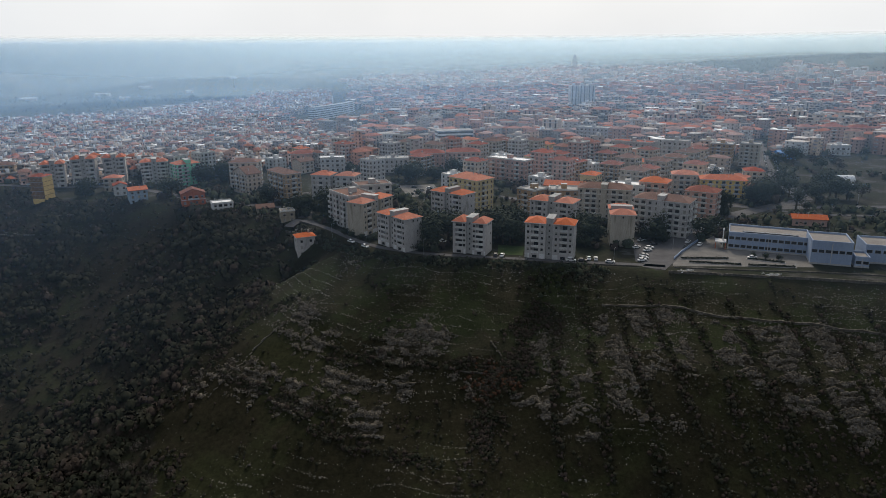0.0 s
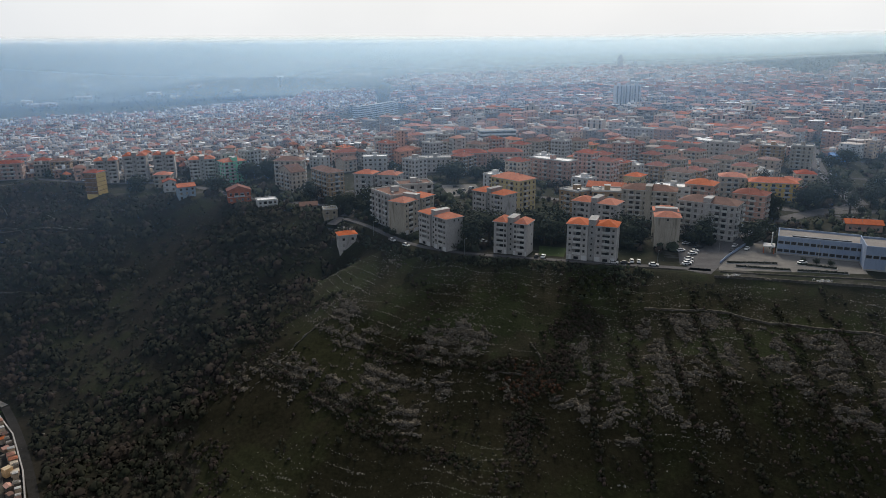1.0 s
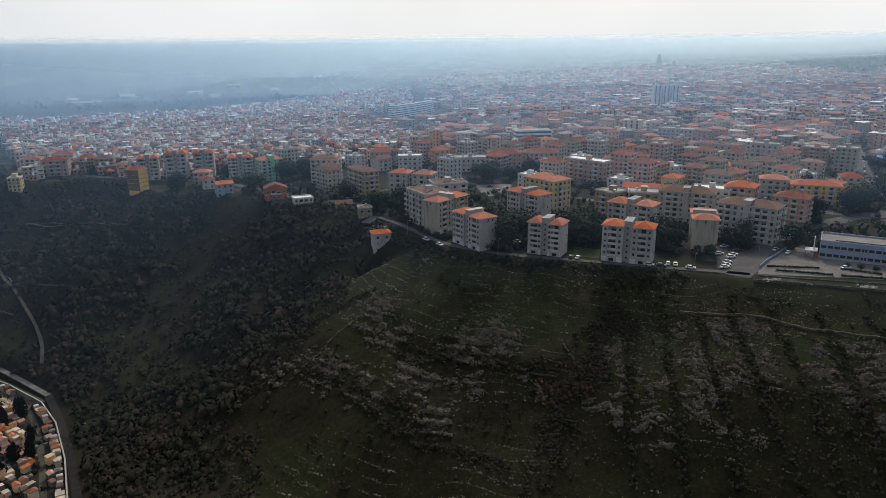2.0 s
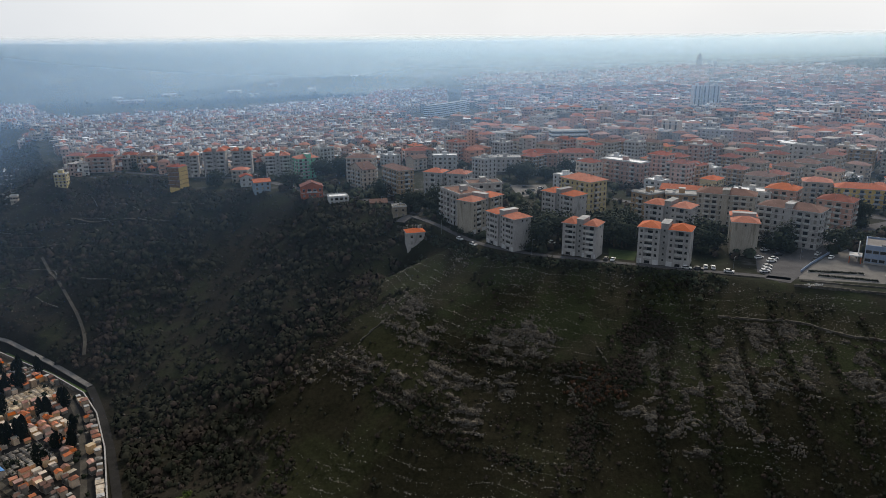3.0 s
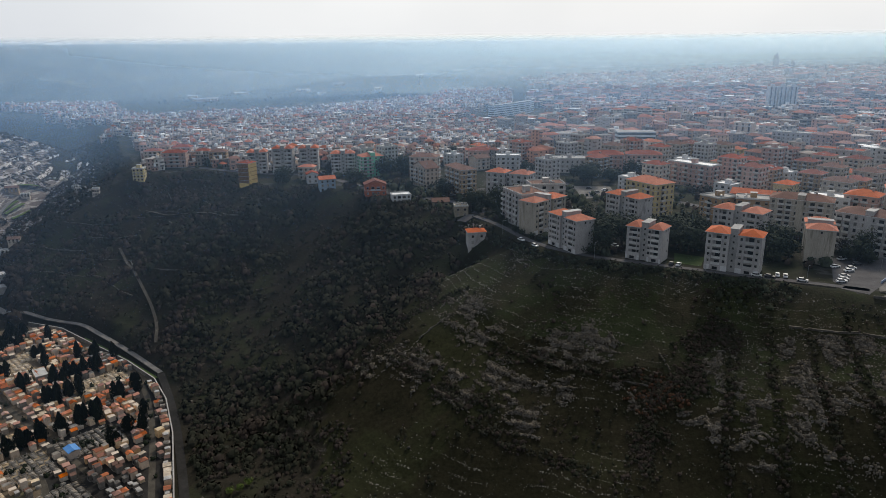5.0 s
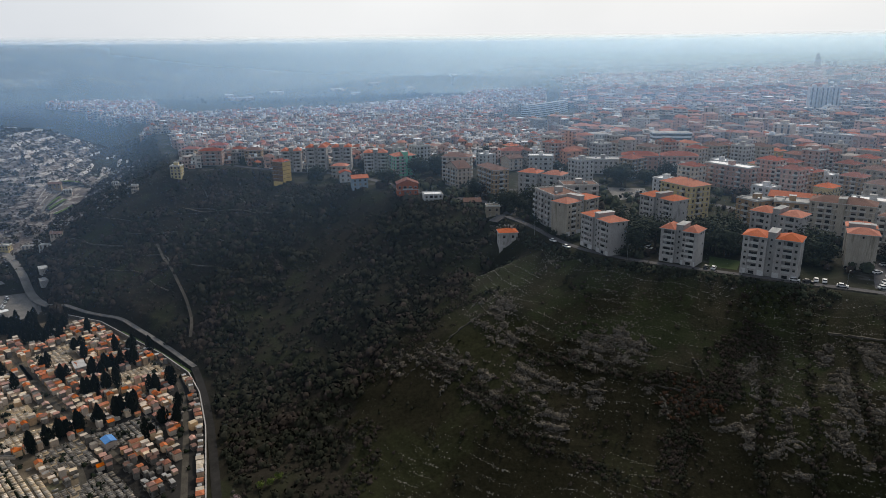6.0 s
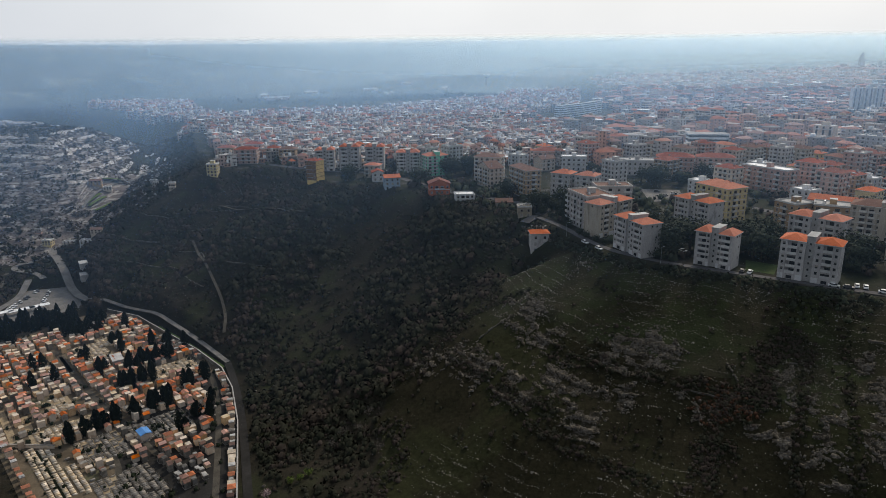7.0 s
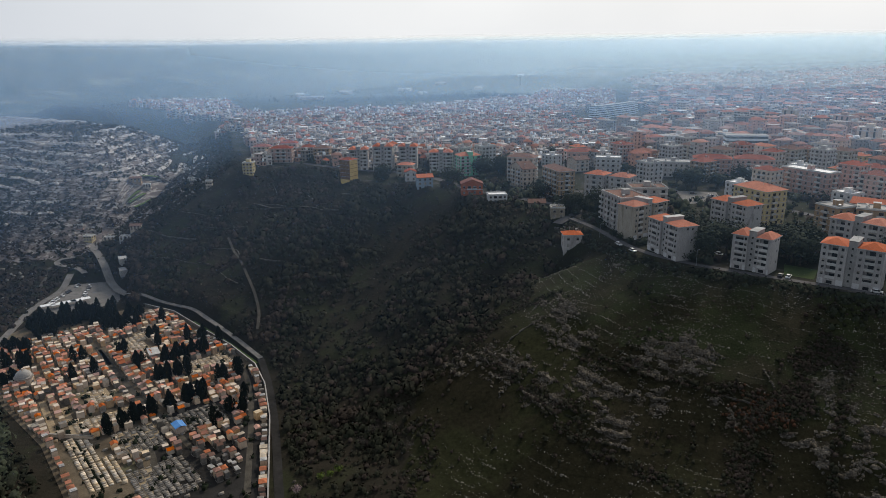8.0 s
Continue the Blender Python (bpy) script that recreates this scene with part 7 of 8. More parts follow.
def cypress(high, seed, wide=0.17):
    b = thing("cypress", "tall dark narrow cypress in a cemetery", "tree", pose(0, 0, 0), group="cypresses")
    part("trunk", Shape(M_BARK).tube(0, 0, -0.4, high * 0.3, 0.22, 0.14, 7), b)
    g = np.random.default_rng(seed)
    n = 320
    h = g.random(n) ** 0.8
    rad = high * wide * np.minimum(1, (1 - h) * 2.2) ** 0.7 * np.minimum(1, 0.45 + h * 3) * g.uniform(0.55, 1.08, n)
    a = g.uniform(0, 2 * math.pi, n)
    p = np.stack([rad * np.cos(a), rad * np.sin(a), 0.5 + h * (high - 0.5)], 1)
    up = np.stack([0.25 * np.cos(a), 0.25 * np.sin(a), np.ones(n)], 1) * 0.6
    side = np.stack([-np.sin(a), np.cos(a), np.zeros(n)], 1) * g.uniform(0.28, 0.5, (n, 1))
    v = np.stack([p - up, p - side, p + up, p + side], 1).reshape(-1, 3)
    part("crown", big_mesh("crown", v, np.arange(4 * n).reshape(n, 4), [M_CYPRESS]), b)
    return b


def plant(kinds, used, k, m):
    if used[k]:
        return copy_thing(kinds[k], m)
    used[k] = True
    kinds[k].matrix_basis = m
    return kinds[k]


# leafy strips added as the dark of walls and shadows between graves
scatter("cemetery_hedges", "low dark leafy strips standing for walls and shadows between graves", "hedges", [M_CYPRESS], np.array([(x, y, CEM_Z + 0.2) for x, y in shade_strip_at]), np.full(len(shade_strip_at), 0.65), SHRUBS, 99)
g = np.random.default_rng(100)
bx, by = g.uniform(-385, -150, 900), g.uniform(150, 335, 900)
ok = plan_distance(bx, by, CEMETERY) < -2
for a, b in TOMB_AT:
    ok &= np.hypot(bx - a, by - b) > 2.6
bx, by = bx[ok][:260], by[ok][:260]
scatter("cemetery_bushes", "dark evergreen bushes between tombs", "shrubs", [M_CYPRESS], np.stack([bx, by, np.full(len(bx), CEM_Z + 0.4)], 1), g.uniform(0.7, 1.9, len(bx)), SHRUBS, 98)
CYPRESSES = [cypress(h, 80 + i, w) for i, (h, w) in enumerate(((9.5, 0.22), (7.6, 0.29), (10.5, 0.19), (6.6, 0.35)))]
cyp_used = [False] * 4
r = random.Random(9)
for cx, cy, rad, n in CLUMPS:
    for i in range(n):
        a, q = r.uniform(0, 6.28), rad * math.sqrt(r.random())
        x, y = cx + q * math.cos(a), cy + q * math.sin(a)
        plant(CYPRESSES, cyp_used, r.randrange(4), pose(x, y, CEM_Z, 0, 0, r.uniform(0, 360)))

TREES = [tree("tree", "dark evergreen pine with a broad crown", 10, 4.2, M_LEAF, 101), tree("tree", "dark green leafy street tree", 7.5, 3.4, M_LEAF, 102, 5, 240),
         tree("tree", "low dark evergreen tree with dense crown", 6, 3.2, M_LEAF, 103, 5, 220), tree("tree", "tall dark pine among houses", 12.5, 3.8, M_LEAF, 104, 8, 320),
         tree("tree", "bare greyish winter tree", 7, 3.4, M_SCRUB_DRY, 105, 6, 180, 0.35)]
tree_used = [False] * 5
# clumps of trees between the houses: x, y, radius, how many
GROVES = [(-84, 398, 9, 7), (-66, 388, 8, 6), (-20, 500, 16, 9), (10, 510, 14, 8), (-52, 404, 8, 5), (-14, 352, 8, 6), (2, 340, 8, 6), (-6, 318, 5, 3), (29, 334, 10, 12), (34, 350, 8, 7),
          (70, 326, 7, 5), (74, 334, 7, 5), (103, 330, 7, 6), (108, 346, 7, 5), (-166, 498, 12, 14), (-156, 514, 10, 9), (-112, 428, 5, 4), (-222, 508, 7, 5), (-294, 500, 5, 4), (218, 422, 26, 12),
          (246, 446, 28, 13), (196, 414, 9, 6), (150, 398, 8, 6), (160, 386, 8, 6), (129, 334, 5, 4), (135, 342, 5, 4), (-236, 452, 6, 4), (-180, 452, 6, 4), (88, 424, 6, 3), (300, 560, 30, 12)]
for cx, cy, rad, n in GROVES:
    for i in range(n):
        for _ in range(12):
            a, q = r.uniform(0, 6.28), rad * math.sqrt(r.random())
            x, y = cx + q * math.cos(a), cy + q * math.sin(a)
            if all(math.hypot(x - ox, y - oy) > orad * 0.78 + 1.2 for ox, oy, orad in OCCUPIED):
                de = float(plan_distance(np.array([x]), np.array([y]), PLATEAU)[0])
                k = r.uniform(1.0, 1.5)
                plant(TREES, tree_used, r.choice((0, 0, 1, 2, 2, 3, 4)), pose(x, y, 0 if de < 0 else height(x, y), 0, 0, r.uniform(0, 360)) @ Matrix.Diagonal((k, k, k * 0.9, 1.0)))
                break
for _x, _y, _k in ((-76, 399, 1.2), (-80, 392, 1.1), (-71, 394, 1.2), (-79, 386, 1.0), (-67, 382, 1.1), (-72, 378, 0.9), (-63, 372, 1.0), (-59, 362, 0.9), (-51, 347, 0.9), (-47, 342, 0.8), (-41, 337, 0.75), (-37, 333.5, 0.7), (-15, 317.5, 0.8), (-11, 316, 0.9), (-8, 314.5, 0.7), (-6, 352, 1.2), (-1, 345, 1.2), (3, 350, 1.1),
                   (142, 301.5, 0.55), (147, 299.5, 0.6), (152, 297.5, 0.55), (128, 331, 0.6), (133, 338, 0.7), (136, 342, 0.7)):
    plant(TREES, tree_used, 2, pose(_x, _y, 0.0, 0, 0, _x * 40) @ Matrix.Diagonal((_k, _k, _k, 1.0)))
almond = tree("almond_tree", "small almond tree in pale pink blossom", 5, 2.6, M_BLOSSOM, 120, 6, 240, 0.26, group="valley trees")
almond.matrix_basis = pose(-139, 186, height(-139, 186))
for _x, _y, _s in ((-132, 199, 121), (-131, 203, 122), (-135, 196, 123)):
    _t = tree("tree", "young bright green tree in the valley", 3.4, 2.0, M_FRESH, _s, 5, 160, 0.3, group="valley trees")
    _t.matrix_basis = pose(_x, _y, height(_x, _y))
for _x, _y, _h in ((-129, 229, 6), (-123, 232, 5), (-108, 219, 5.5), (-131, 222, 4.6), (-123, 241, 5.2)):
    _t = tree("tree", "bare pale winter tree in the valley", _h, 3.0, M_TWIG, int(_h * 31), 6, 130, 0.22, group="valley trees")
    _t.matrix_basis = pose(_x, _y, height(_x, _y))


# ---- cars ----
def car(label, paint):
    b = thing("car", label, "car", pose(0, 0, 0), group="parked cars")
    s = Shape(paint, M_TYRE)
    s.box(-2.1, -0.85, 0.3, 2.1, 0.85, 0.85)
    s.add([(-2.1, -0.83, 0.85), (2.1, -0.83, 0.78), (2.1, 0.83, 0.78), (-2.1, 0.83, 0.85), (-1.9, -0.75, 0.95), (1.9, -0.7, 0.86), (1.9, 0.7, 0.86), (-1.9, 0.75, 0.95)],
          [(4, 5, 6, 7), (0, 1, 5, 4), (1, 2, 6, 5), (2, 3, 7, 6), (3, 0, 4, 7)])
    part("body", s, b)
    part("windows", Shape(M_GLASS).add([(-1.75, -0.78, 0.92), (1.1, -0.78, 0.88), (1.1, 0.78, 0.88), (-1.75, 0.78, 0.92), (-1.3, -0.62, 1.42), (0.3, -0.62, 1.42), (0.3, 0.62, 1.42), (-1.3, 0.62, 1.42)],
                                       [(4, 5, 6, 7), (0, 1, 5, 4), (1, 2, 6, 5), (2, 3, 7, 6), (3, 0, 4, 7)]), b)
    part("roof", Shape(paint).box(-1.32, -0.63, 1.42, 0.32, 0.63, 1.48), b)
    wheel = Shape(M_TYRE, M_METAL)
    ring = [(0.32 * math.cos(i * math.pi / 5), 0.32 * math.sin(i * math.pi / 5)) for i in range(10)]
    wheel.add([(u, -0.1, v) for u, v in ring] + [(u, 0.1, v) for u, v in ring], [tuple(range(9, -1, -1)), tuple(range(10, 20))] + [(i, (i + 1) % 10, 10 + (i + 1) % 10, 10 + i) for i in range(10)])
    wm = wheel.mesh("wheel")
    for u, v in ((-1.35, -0.8), (1.35, -0.8), (-1.35, 0.8), (1.35, 0.8)):
        part("wheel", wm, b, at=pose(u, v, 0.32))
    return b


CARS = [car("white car parked by a road", M_CAR_WHITE), car("grey car parked by a road", M_CAR), car("dark car parked by a road", M_CAR_DARK)]
car_used = [False] * 3


def park(x, y, rot, k, z=0.1):
    plant(CARS, car_used, k, pose(x, y, z, 0, 0, rot))


# beside the apartment houses, on the roads, in the yard
for _x, _y, _r, _k in ((24.5, 306.5, 75, 2), (27.5, 306, 75, 0), (63, 297, -14, 2), (66.5, 300, 80, 0), (69.5, 299.3, 80, 0), (75, 294.8, -14, 0), (58, 297.5, -12, 1), (0, 331, -35, 0), (6, 322, 60, 2),
                       (91.5, 300, 20, 0), (93, 304.5, 20, 1), (97, 313, 20, 0), (99, 317, 22, 0), (103, 324, 20, 2), (93, 318, 30, 0), (99, 331, 30, 0), (110, 337, 30, 2), (90, 297, 20, 0),
                       (117, 318, 53, 2), (121, 327, 53, 1), (137, 352, 53, 0), (150, 362, 53, 1), (232, 404, 2, 0), (125, 322, 57, 0), (141, 300, 20, 0), (-38, 323, -45, 0), (-46, 332, -50, 1),
                       (165, 424, -25, 0), (172, 417, -30, 1), (262, 470, 5, 0), (283, 470, 5, 0), (-9, 470, 10, 0), (-20, 474, 10, 2), (-14, 462, 60, 1)):
    park(_x, _y, _r, _k, 0.14)
for i in range(16):
    x, y = 256 + (i // 2) * 5.3, 528 + (i // 2) * 12.5
    park(x + (4.2 if i % 2 else -4.2), y, 67, r.choice((0, 0, 1, 2)), 0.16)
for i in range(11):
    x = -300 + i * 7.4
    park(x, 492.5 + abs(x + 268) * 0.02, 0 + r.uniform(-6, 6), r.choice((0, 1, 2)), 0.13)
for i in range(26):
    x, y = (-389 - (i % 13) * 2.6, 300 + (i % 13) * 3.1) if i < 13 else (-414 - (i % 13) * 1.3, 300 + (i % 13) * 3.0)
    if r.random() < 0.75:
        park(x, y, -25 + r.uniform(-5, 5), r.choice((0, 0, 1, 2)), CEM_Z + 0.22)


def street_lamp(x, y, z, rot):
    b = thing("street_lamp", "slim grey street lamp with one arm", "street lamp", pose(x, y, z, 0, 0, rot), group="street lamps")
    part("pole", Shape(M_METAL).tube(0, 0, 0, 7.5, 0.09, 0.06, 6), b)
    part("arm", Shape(M_METAL).box(0, -0.04, 7.4, 1.6, 0.04, 7.5), b)
    part("lamp_head", Shape(M_WHITE).box(1.2, -0.12, 7.3, 1.9, 0.12, 7.42), b)


for _x, _y, _r in ((-9, 309.4, 60), (38, 299.4, 60), (76, 292.6, 60), (110, 316, -40), (133, 348, -40), (-57, 342, 40), (60, 330, 0), (212, 398, 80), (250, 405, 80)):
    street_lamp(_x, _y, 0.0, _r)

# ---- the rest of the town ----
def clear(x, y, rad):
    return all((x - a) ** 2 + (y - b) ** 2 > (rad + c) ** 2 for a, b, c in OCCUPIED)


OCCUPIED += [(-166, 500, 14), (-156, 518, 12)]     # the grove behind the green house
OCCUPIED.append((-158, 474, 10))
N_ARCH = 9
ARCH, arch_used = [], [False] * N_ARCH
keep_spots = list(OCCUPIED)
for k, (lab, w, d, h, n, wall, kind_of_roof, roof_mat, bays, bal) in enumerate((
        ("cream block of flats with an old red hipped roof", 14, 12, 16, 5, M_CREAM, "hip", M_ROOF_RED, 4, (1, 2)),
        ("rose block of flats with orange-red roof and balconies", 15, 12, 18, 6, M_PINK, "hip", M_ROOF_RED, 4, (0, 3)),
        ("grey block of flats with a flat roof terrace", 13, 12, 18, 6, M_GREY, "flat", M_ROOF_FLAT, 4, (1,)),
        ("ochre block of flats with an old red roof", 14, 12, 14, 5, M_OCHRE, "hip", M_ROOF_RED, 4, (0, 2)),
        ("white-grey house with a white flat roof", 13, 11, 9, 3, M_WHITE, "flat", M_ROOF_WHITE, 3, (1,)),
        ("brown-roofed cream house with a gable", 13, 11, 9.5, 3, M_CREAM, "gable", M_ROOF_BROWN, 3, (1,)),
        ("tall rose block of flats with balconies", 14, 13, 21, 7, M_PINK, "flat", M_ROOF_FLAT, 3, (0, 2)),
        ("grey block of flats with a brown hipped roof", 16, 12, 16, 5, M_GREY_WARM, "hip", M_ROOF_BROWN, 4, (1, 3)),
        ("pale yellow house with an orange roof", 12, 11, 10, 3, M_PALE_YELLOW, "hip", M_ROOF, 3, ()))):
    ARCH.append((block(lab, 0, 600, 0, w, d, h, n, wall, kind_of_roof, roof_mat, bays, 2, bal, (), group="blocks of flats in the town", sides=("front",) if n > 3 else ("front", "right"), side_rows=n > 3), w, d))
OCCUPIED[:] = keep_spots

r = random.Random(31)
placed = 0
GRID = -38.0
gc, gs = math.cos(radians(GRID)), math.sin(radians(GRID))
cells = [(i, j) for i in range(-40, 41) for j in range(-40, 41)]
cells.sort(key=lambda q: (q[0] * 27 * gc - q[1] * 25 * gs) ** 2 + (420 + q[0] * 27 * gs + q[1] * 25 * gc) ** 2)
for i, j in cells:
    x, y = i * 27 * gc - j * 25 * gs + r.uniform(-2.5, 2.5), 420 + i * 27 * gs + j * 25 * gc + r.uniform(-2.5, 2.5)
    dist, turn = math.hypot(x, y), math.degrees(math.atan2(-x, y))
    if placed >= 58 or not (462 < dist < 900) or not (-37 < turn < 41):
        continue
    if float(plan_distance(np.array([x]), np.array([y]), PLATEAU)[0]) > -22 or (turn > 13 and dist > 575):
        continue
    if turn > 8 and dist < 545 or x > 205 and y < 620 or (-45 < x < 22 and 488 < y < 528):     # fields and a small park
        continue
    k = r.randrange(N_ARCH)
    ob, w, d = ARCH[k]
    if not clear(x, y, math.hypot(w, d) / 2 * 0.72):
        continue
    rot = GRID + r.choice((0, 0, 0, 90)) + r.uniform(-5, 5)
    plant([a[0] for a in ARCH], arch_used, k, pose(x, y, rise_z(x, y), 0, 0, rot))
    OCCUPIED.append((x, y, math.hypot(w, d) / 2))
    ROOFTOPS.append((pose(x, y, rise_z(x, y), 0, 0, rot), w, d, (16, 18, 18, 14, 9, 9.5, 21, 16, 10)[k] + 0.4, "flat"))
    placed += 1
for k in range(N_ARCH):
    if not arch_used[k]:
        ARCH[k][0].matrix_basis = pose(60 + 30 * k, 930, 0, 0, 0, GRID)

# trees in the gardens between them
n_t = 0
while n_t < 12:
    x, y = r.uniform(-330, 420), r.uniform(400, 760)
    if float(plan_distance(np.array([x]), np.array([y]), PLATEAU)[0]) < -8 and clear(x, y, 1.0):
        plant(TREES, tree_used, r.choice((0, 1, 2, 2, 3)), pose(x, y, 0, 0, 0, r.uniform(0, 360)))
        n_t += 1


def far_houses(name, label, step, near, far, seed, tall, dense, right_edge, left_edge):
    """Street upon street of houses, too many to count: bodies, roofs, attic boxes and windows in one mesh."""
    g = np.random.default_rng(seed)
    ax = np.arange(-3400, 3401, step)
    X, Y = np.meshgrid(ax, np.arange(100, 4000, step * 0.92))
    X, Y = (X + g.uniform(-0.24, 0.24, X.shape) * step).ravel(), (Y + g.uniform(-0.24, 0.24, Y.shape) * step).ravel()
    warp = 0.25 * value_noise(X, Y, 420, 71)
    R, A = np.hypot(X, Y), np.degrees(np.arctan2(-X, Y))
    de = plan_distance(X, Y, PLATEAU)
    keep = (R > near) & (R < far) & (R < np.interp(A, TOWN_A, TOWN_R) * (1 + 0.06 * value_noise(X, Y, 120, 76))) & ~((X > 225) & (Y < 615)) & (A > right_edge) & (A < left_edge - 2 + 4 * value_noise(X, Y, 70, 74)) & (de < np.where((A > 36) & (R > 860), 2 + 26 * value_noise(X, Y, 60, 75), -14))
    built = value_noise(X, Y, 260, 72) + 0.5 * value_noise(X, Y, 90, 73)
    keep &= built > np.interp(R, [500, 1300, 2000, 2700], [-0.85, -0.75, -0.25, 0.25]) - dense - 0.5 * smooth01(-A, -2, 12)
    keep &= g.random(len(X)) < 0.95
    X, Y, R, A, warp = X[keep], Y[keep], R[keep], A[keep], warp[keep]
    ok = np.ones(len(X), bool)
    for a, b, c in OCCUPIED:
        ok &= (X - a) ** 2 + (Y - b) ** 2 > (c + step * 0.33) ** 2
    X, Y, R, A, warp = X[ok], Y[ok], R[ok], A[ok], warp[ok]
    n = len(X)
    w, d = step * g.uniform(0.5, 1.15, n), step * g.uniform(0.45, 0.9, n)
    right = smooth01(-A, -8, 18)
    st = 1 + (g.integers(1, 4, n) if tall > 2 else g.integers(0, 3, n)) + (g.random(n) < 0.2 + 0.5 * right) * g.integers(1, tall, n)
    h = st * 3.1
    yaw = np.radians(GRID) + warp * 2 + np.where(g.random(n) < 0.3, math.pi / 2, 0) + g.normal(0, 0.05, n)
    z = ground_z(X, Y, False)
    base = np.array([(-1, -1), (1, -1), (1, 1), (-1, 1)]) * 0.5
    c, s = np.cos(yaw)[:, None], np.sin(yaw)[:, None]

    def ring(kx, ky, ox=0.0, oy=0.0):
        lx, ly = base[None, :, 0] * (w * kx)[:, None] + ox, base[None, :, 1] * (d * ky)[:, None] + oy
        return X[:, None] + lx * c - ly * s, Y[:, None] + lx * s + ly * c

    one = np.ones(n)
    vs, fs, ks, o = [], [], [], 0

    def add(v, f, k):
        nonlocal o
        m = v.shape[0]
        vs.append(v.reshape(-1, 3))
        fs.append((f[None] + (np.arange(m) * v.shape[1])[:, None, None] + o).reshape(-1, 4))
        ks.append(np.repeat(k, len(f)) if np.ndim(k) else np.full(m * len(f), k))
        o += m * v.shape[1]

    side = np.array([(0, 1, 5, 4), (1, 2, 6, 5), (2, 3, 7, 6), (3, 0, 4, 7)])
    rx, ry = ring(one, one)
    add(np.concatenate([np.stack([rx, ry, np.repeat((z - 6)[:, None], 4, 1)], 2), np.stack([rx, ry, np.repeat((z + h)[:, None], 4, 1)], 2)], 1), side, np.array((0, 0, 5, 5, 6, 7))[g.integers(0, 6, n)])
    pitched = g.random(n) < (0.5 if tall > 2 else 0.24)
    ex, ey = ring(one + 0.9 / w, one + 0.9 / d)
    px, py = ring(np.where(pitched, 0.55, 0.97), np.where(pitched, 0.06, 0.97))
    up = np.where(pitched, 1.9, 0.35)
    # one flat roof in ten is white, putting glints off roofs into colour
    add(np.concatenate([np.stack([ex, ey, np.repeat((z + h)[:, None], 4, 1)], 2), np.stack([px, py, np.repeat((z + h + up)[:, None], 4, 1)], 2)], 1),
        np.concatenate([side, [(4, 5, 6, 7)]]), np.where(pitched, 1, np.where(g.random(n) < 0.1, 3, 2)))
    box_on = ~pitched & (g.random(n) < 0.6)
    bx, by = ring(one * 0.3, one * 0.35, g.uniform(-2, 2, (n, 1)), g.uniform(-2, 2, (n, 1)))
    v = np.concatenate([np.stack([bx, by, np.repeat((z + h)[:, None], 4, 1)], 2), np.stack([bx, by, np.repeat((z + h + 2.7)[:, None], 4, 1)], 2)], 1)
    # some boxes are white for the same painted glints
    add(v[box_on], np.concatenate([side, [(4, 5, 6, 7)]]), np.array((0, 3, 6, 6))[g.integers(0, 4, n)][box_on])
    # windows and balconies on the two walls towards the valley
    near_ones = np.where(R < 860)[0]
    # farther off, dark window bands and pale balcony fronts
    mid = np.where((R >= 860) & (R < 1300))[0]
    sv, sk = [], []
    for i in mid:
        ci, si = math.cos(yaw[i]), math.sin(yaw[i])
        for wall_k, (nx_, ny_) in enumerate(((si, -ci), (ci, si), (-si, ci), (-ci, -si))):
            if nx_ * X[i] + ny_ * Y[i] > -0.3 * R[i]:
                continue
            span, deep = (w[i], d[i]) if wall_k in (0, 2) else (d[i], w[i])
            for fl in range(int(st[i])):
                m = 2 + (int(span * 7) + fl) % 2
                for j in range(m):
                    u, hw = -span / 2 + span * (j + 0.5) / m, span / m * (0.2 + 0.12 * ((i + j) % 3))
                    bx_, by_ = X[i] + nx_ * (deep / 2 + 0.12) - ny_ * u, Y[i] + ny_ * (deep / 2 + 0.12) + nx_ * u
                    z0 = z[i] + fl * 3.1 + 0.8
                    sv.append([(bx_ + ny_ * hw, by_ - nx_ * hw, z0), (bx_ - ny_ * hw, by_ + nx_ * hw, z0), (bx_ - ny_ * hw, by_ + nx_ * hw, z0 + 1.6), (bx_ + ny_ * hw, by_ - nx_ * hw, z0 + 1.6)])
                    sk.append(4 if (i + j) % 4 else 6)
    if sv:
        add(np.array(sv), np.array([(0, 1, 2, 3)]), np.array(sk))
    wv, wk = [], []
    for i in near_ones:
        ci, si = math.cos(yaw[i]), math.sin(yaw[i])
        for fl in range(int(st[i])):
            for wall_k in (0, 1, 2, 3):
                nx_, ny_ = ((si, -ci), (ci, si), (-si, ci), (-ci, -si))[wall_k]
                if nx_ * X[i] + ny_ * Y[i] > -0.15 * R[i]:
                    continue
                span, deep = (w[i], d[i]) if wall_k in (0, 2) else (d[i], w[i])
                tx, ty = -ny_, nx_
                m = max(2, int(span / 4.2))
                for j in range(m):
                    u = -span / 2 + span * (j + 0.5) / m
                    bal = (i + j) % 3 == 0 and fl
                    hw, t, z0, z1 = (1.5, 0.9, 0.0, 1.0) if bal else (0.6, 0.06, 0.9, 2.3)
                    cx_, cy_ = X[i] + nx_ * deep / 2 + tx * u, Y[i] + ny_ * deep / 2 + ty * u
                    p = [(cx_ - tx * hw, cy_ - ty * hw), (cx_ + tx * hw, cy_ + ty * hw), (cx_ + tx * hw + nx_ * t, cy_ + ty * hw + ny_ * t), (cx_ - tx * hw + nx_ * t, cy_ - ty * hw + ny_ * t)]
                    zz = z[i] + fl * 3.1
                    wv.append([(a, b, zz + z0) for a, b in p] + [(a, b, zz + z1) for a, b in p])
                    wk.append(2 if bal else 4)
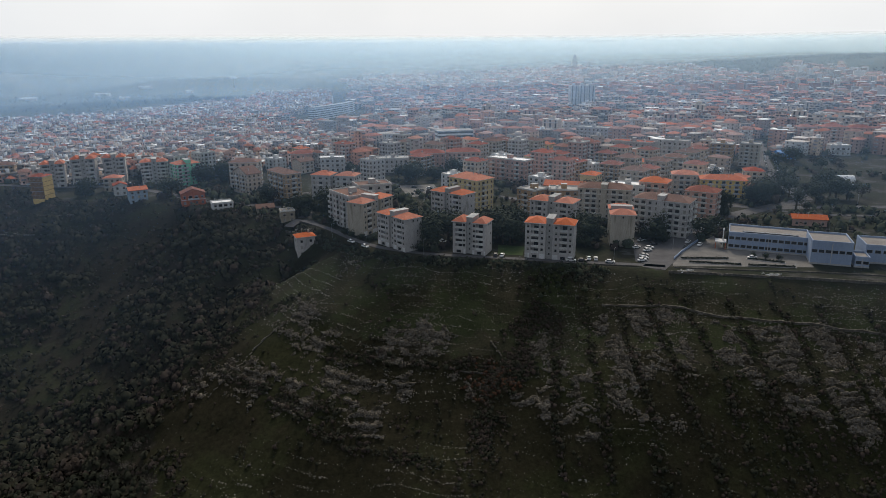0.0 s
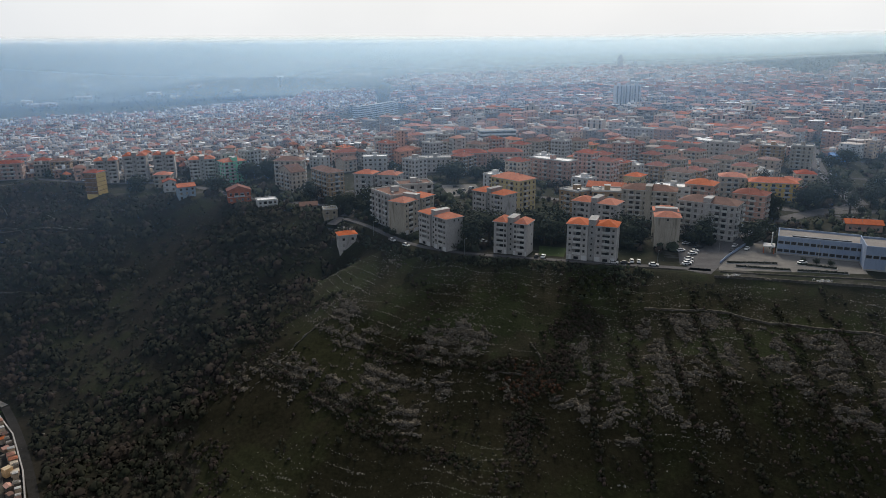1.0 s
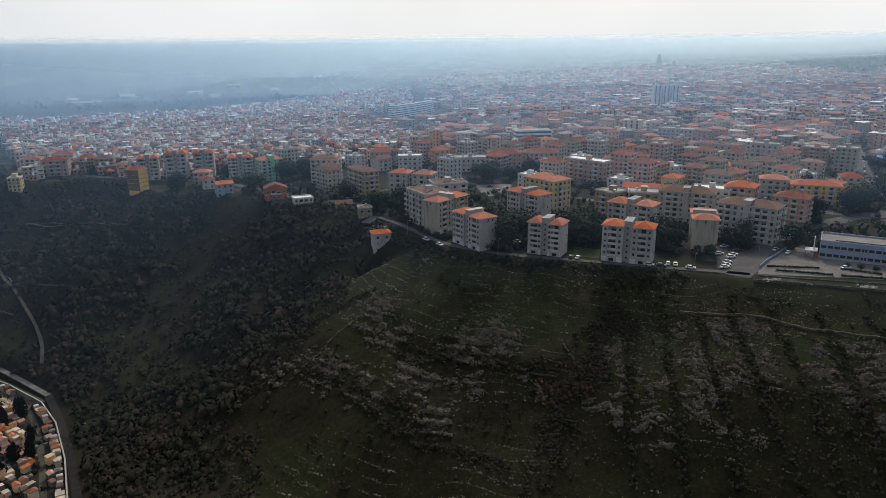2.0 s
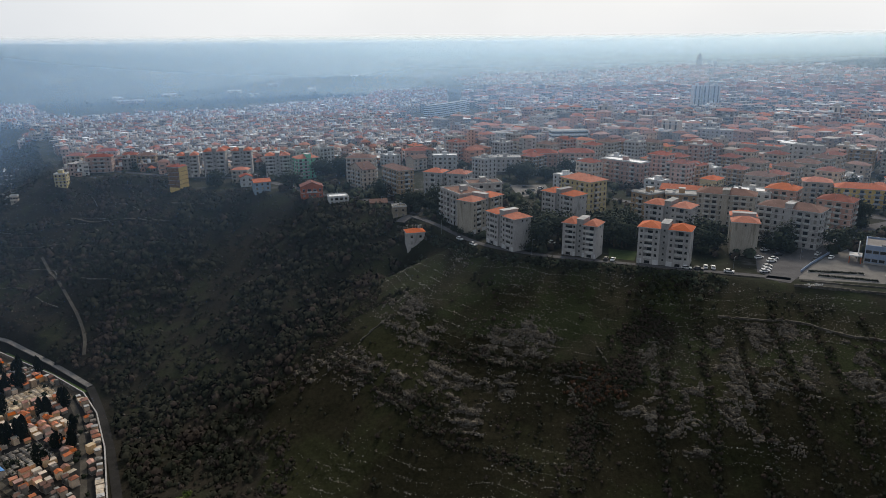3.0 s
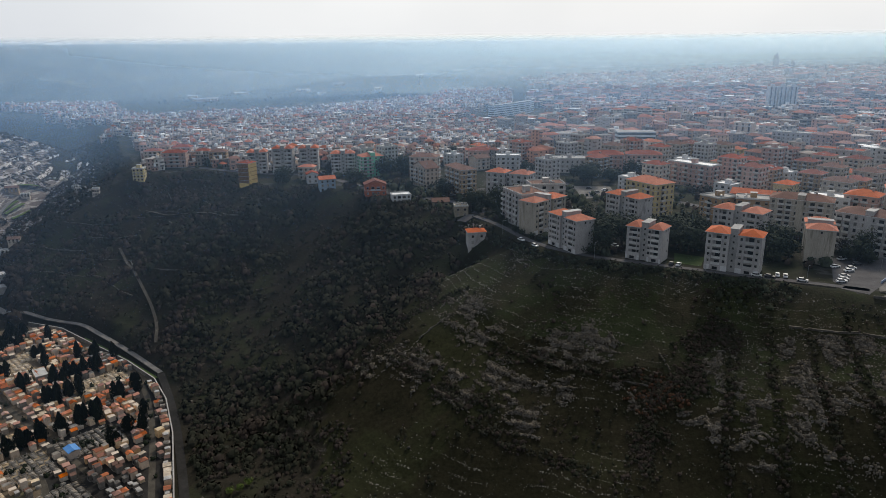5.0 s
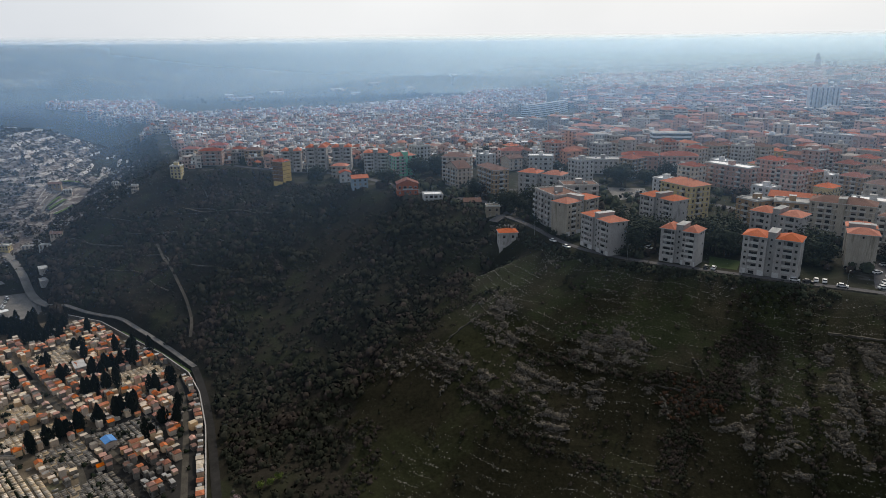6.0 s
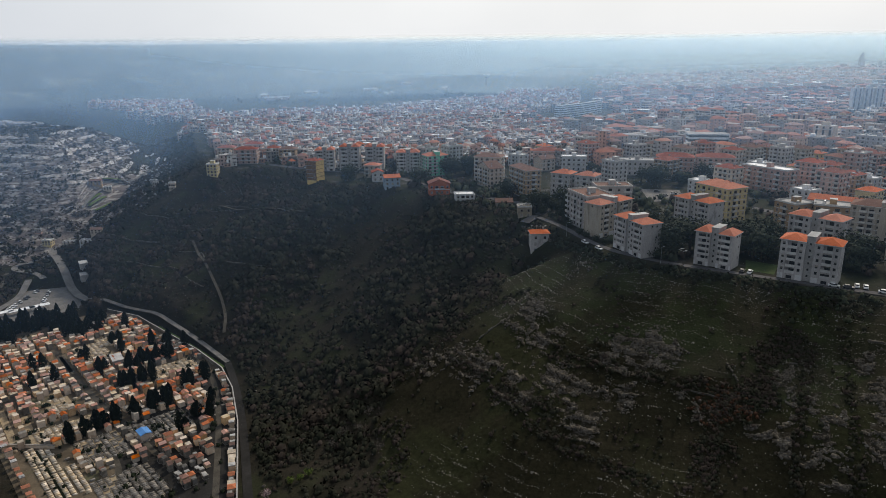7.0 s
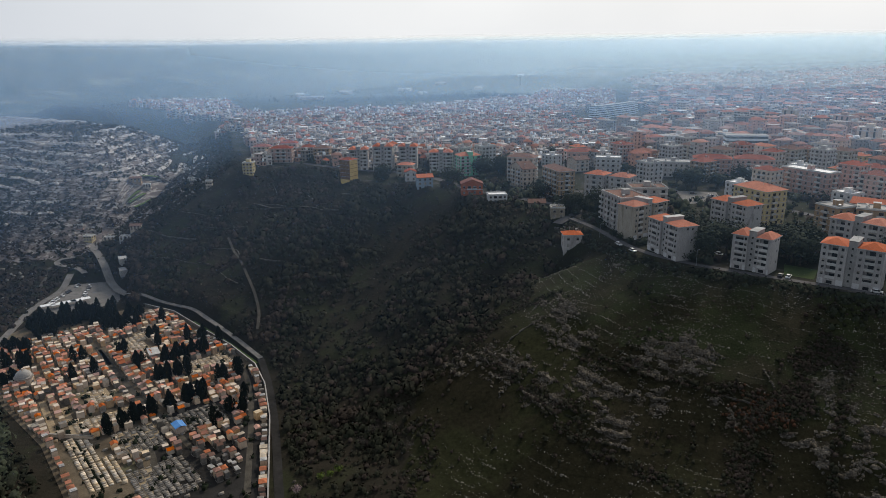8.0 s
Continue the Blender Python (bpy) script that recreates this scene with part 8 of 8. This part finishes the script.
    if wv:
        add(np.array(wv), np.array([(2, 3, 7, 6)[::-1], (4, 5, 6, 7), (1, 2, 6, 5), (3, 0, 4, 7)]), np.array(wk))
    return thing(name, label, "houses", kind="stuff", shape=big_mesh(name, np.concatenate(vs), np.concatenate(fs), [M_FAR_WALL, M_FAR_ROOF, M_FAR_FLAT, M_ROOF_WHITE, M_GLASS, M_FAR_ROSE, M_FAR_WHITE, M_FAR_GREY], np.concatenate(ks)))


far_houses("town_houses", "dense pale houses and red roofs of the middle town", 15.5, 560, 1150, 81, 4, 0.1, -38, 9)
far_houses("town_houses", "crowded low pale houses of the old town", 7.6, 575, 1550, 83, 2, 0.2, 9, 47)
far_houses("town_houses", "endless pale houses of the far town in haze", 18.0, 1150, 2650, 82, 4, 0.1, -38, 9)

# clumps of trees far off in the town and on the plain
g = np.random.default_rng(91)
x, y = g.uniform(-1500, 1700, 9000), g.uniform(560, 2700, 9000)
de = plan_distance(x, y, PLATEAU)
ok = (de < -10) & (value_noise(x, y, 150, 92) > 0.1)
for a, b, c in OCCUPIED:
    if c > 6:
        ok &= np.hypot(x - a, y - b) > c
x, y = x[ok][:1700], y[ok][:1700]
scatter("far_trees", "dark trees in gardens of the far town", "trees", [M_LEAF], np.stack([x, y, ground_z(x, y, False) + 1.2], 1), g.uniform(2.2, 4.5, len(x)), SHRUBS, 93)

turn, dist = np.radians(g.uniform(-42, -10, 9000)), g.uniform(1400, 2480, 9000)
x, y = -dist * np.sin(turn), dist * np.cos(turn)
ok = (dist > np.interp(np.degrees(turn), TOWN_A, TOWN_R)) & (value_noise(x, y, 110, 98) + 0.5 * value_noise(x, y, 40, 99) > -0.15)
x, y = x[ok][:1500], y[ok][:1500]
x, y = np.concatenate([x, g.normal(-560, 110, 420)]), np.concatenate([y, g.normal(1430, 30, 420)])
scatter("far_trees", "dark woods and hedges on the hazy hills behind the town", "trees", [M_LEAF], np.stack([x, y, ground_z(x, y, False) + 1.0], 1), np.clip(g.lognormal(1.35, 0.35, len(x)), 2.2, 8.0), SHRUBS, 94)

x, y = g.uniform(-340, 460, 9000), g.uniform(315, 800, 9000)
de = plan_distance(x, y, PLATEAU)
ok = (de < -4) & (value_noise(x, y, 60, 95) + 0.6 * value_noise(x, y, 17, 96) + 0.75 * (np.hypot(x, y) < 470) - 0.45 * ((x > 190) & (y < 620)) > 0.0)
for a, b, c in OCCUPIED:
    ok &= np.hypot(x - a, y - b) > c * 0.8 + 1.0
x, y = x[ok][:2600], y[ok][:2600]
scatter("garden_trees", "dark bushes and small trees in town gardens", "trees", [M_LEAF, M_SCRUB_DRY], np.stack([x, y, np.full(len(x), 1.0)], 1), np.clip(g.lognormal(1.0, 0.35, len(x)), 1.3, 4.8), SHRUBS, 97, (g.random(len(x)) < 0.2).astype(int))


# tanks, aerials and vents on the roofs
def roof_clutter():
    s = Shape(M_METAL, M_WHITE, M_CONCRETE)
    q = random.Random(17)
    for m, w, d, h, kind_of_roof in ROOFTOPS:
        for _ in range(q.randint(2, 5)):
            u, v = q.uniform(-w, w) * 0.38, q.uniform(-d, d) * 0.36
            t = Shape()
            pick = q.random()
            if pick < 0.5 or kind_of_roof != "flat":
                t.box(u - 0.05, v - 0.05, h - 0.6, u + 0.05, v + 0.05, h + 2.6).box(u - 0.7, v - 0.03, h + 2.3, u + 0.7, v + 0.03, h + 2.38).box(u - 0.5, v - 0.03, h + 1.9, u + 0.5, v + 0.03, h + 1.98)
            elif pick < 0.8:
                t.tube(u, v, h - 0.1, h + 1.3, 0.65, 0.65, 8, q.choice((0, 1)))
            else:
                t.box(u - 0.9, v - 0.6, h - 0.1, u + 0.9, v + 0.6, h + q.uniform(0.5, 1.2), 2)
            o = len(s.v)
            s.v += [tuple(m @ Vector(p)) for p in t.v]
            s.f += [tuple(i + o for i in f) for f in t.f]
            s.k += t.k
    return s


thing("roof_clutter", "water tanks, vents and aerials on town roofs", "rooftop fittings", kind="stuff", shape=roof_clutter())
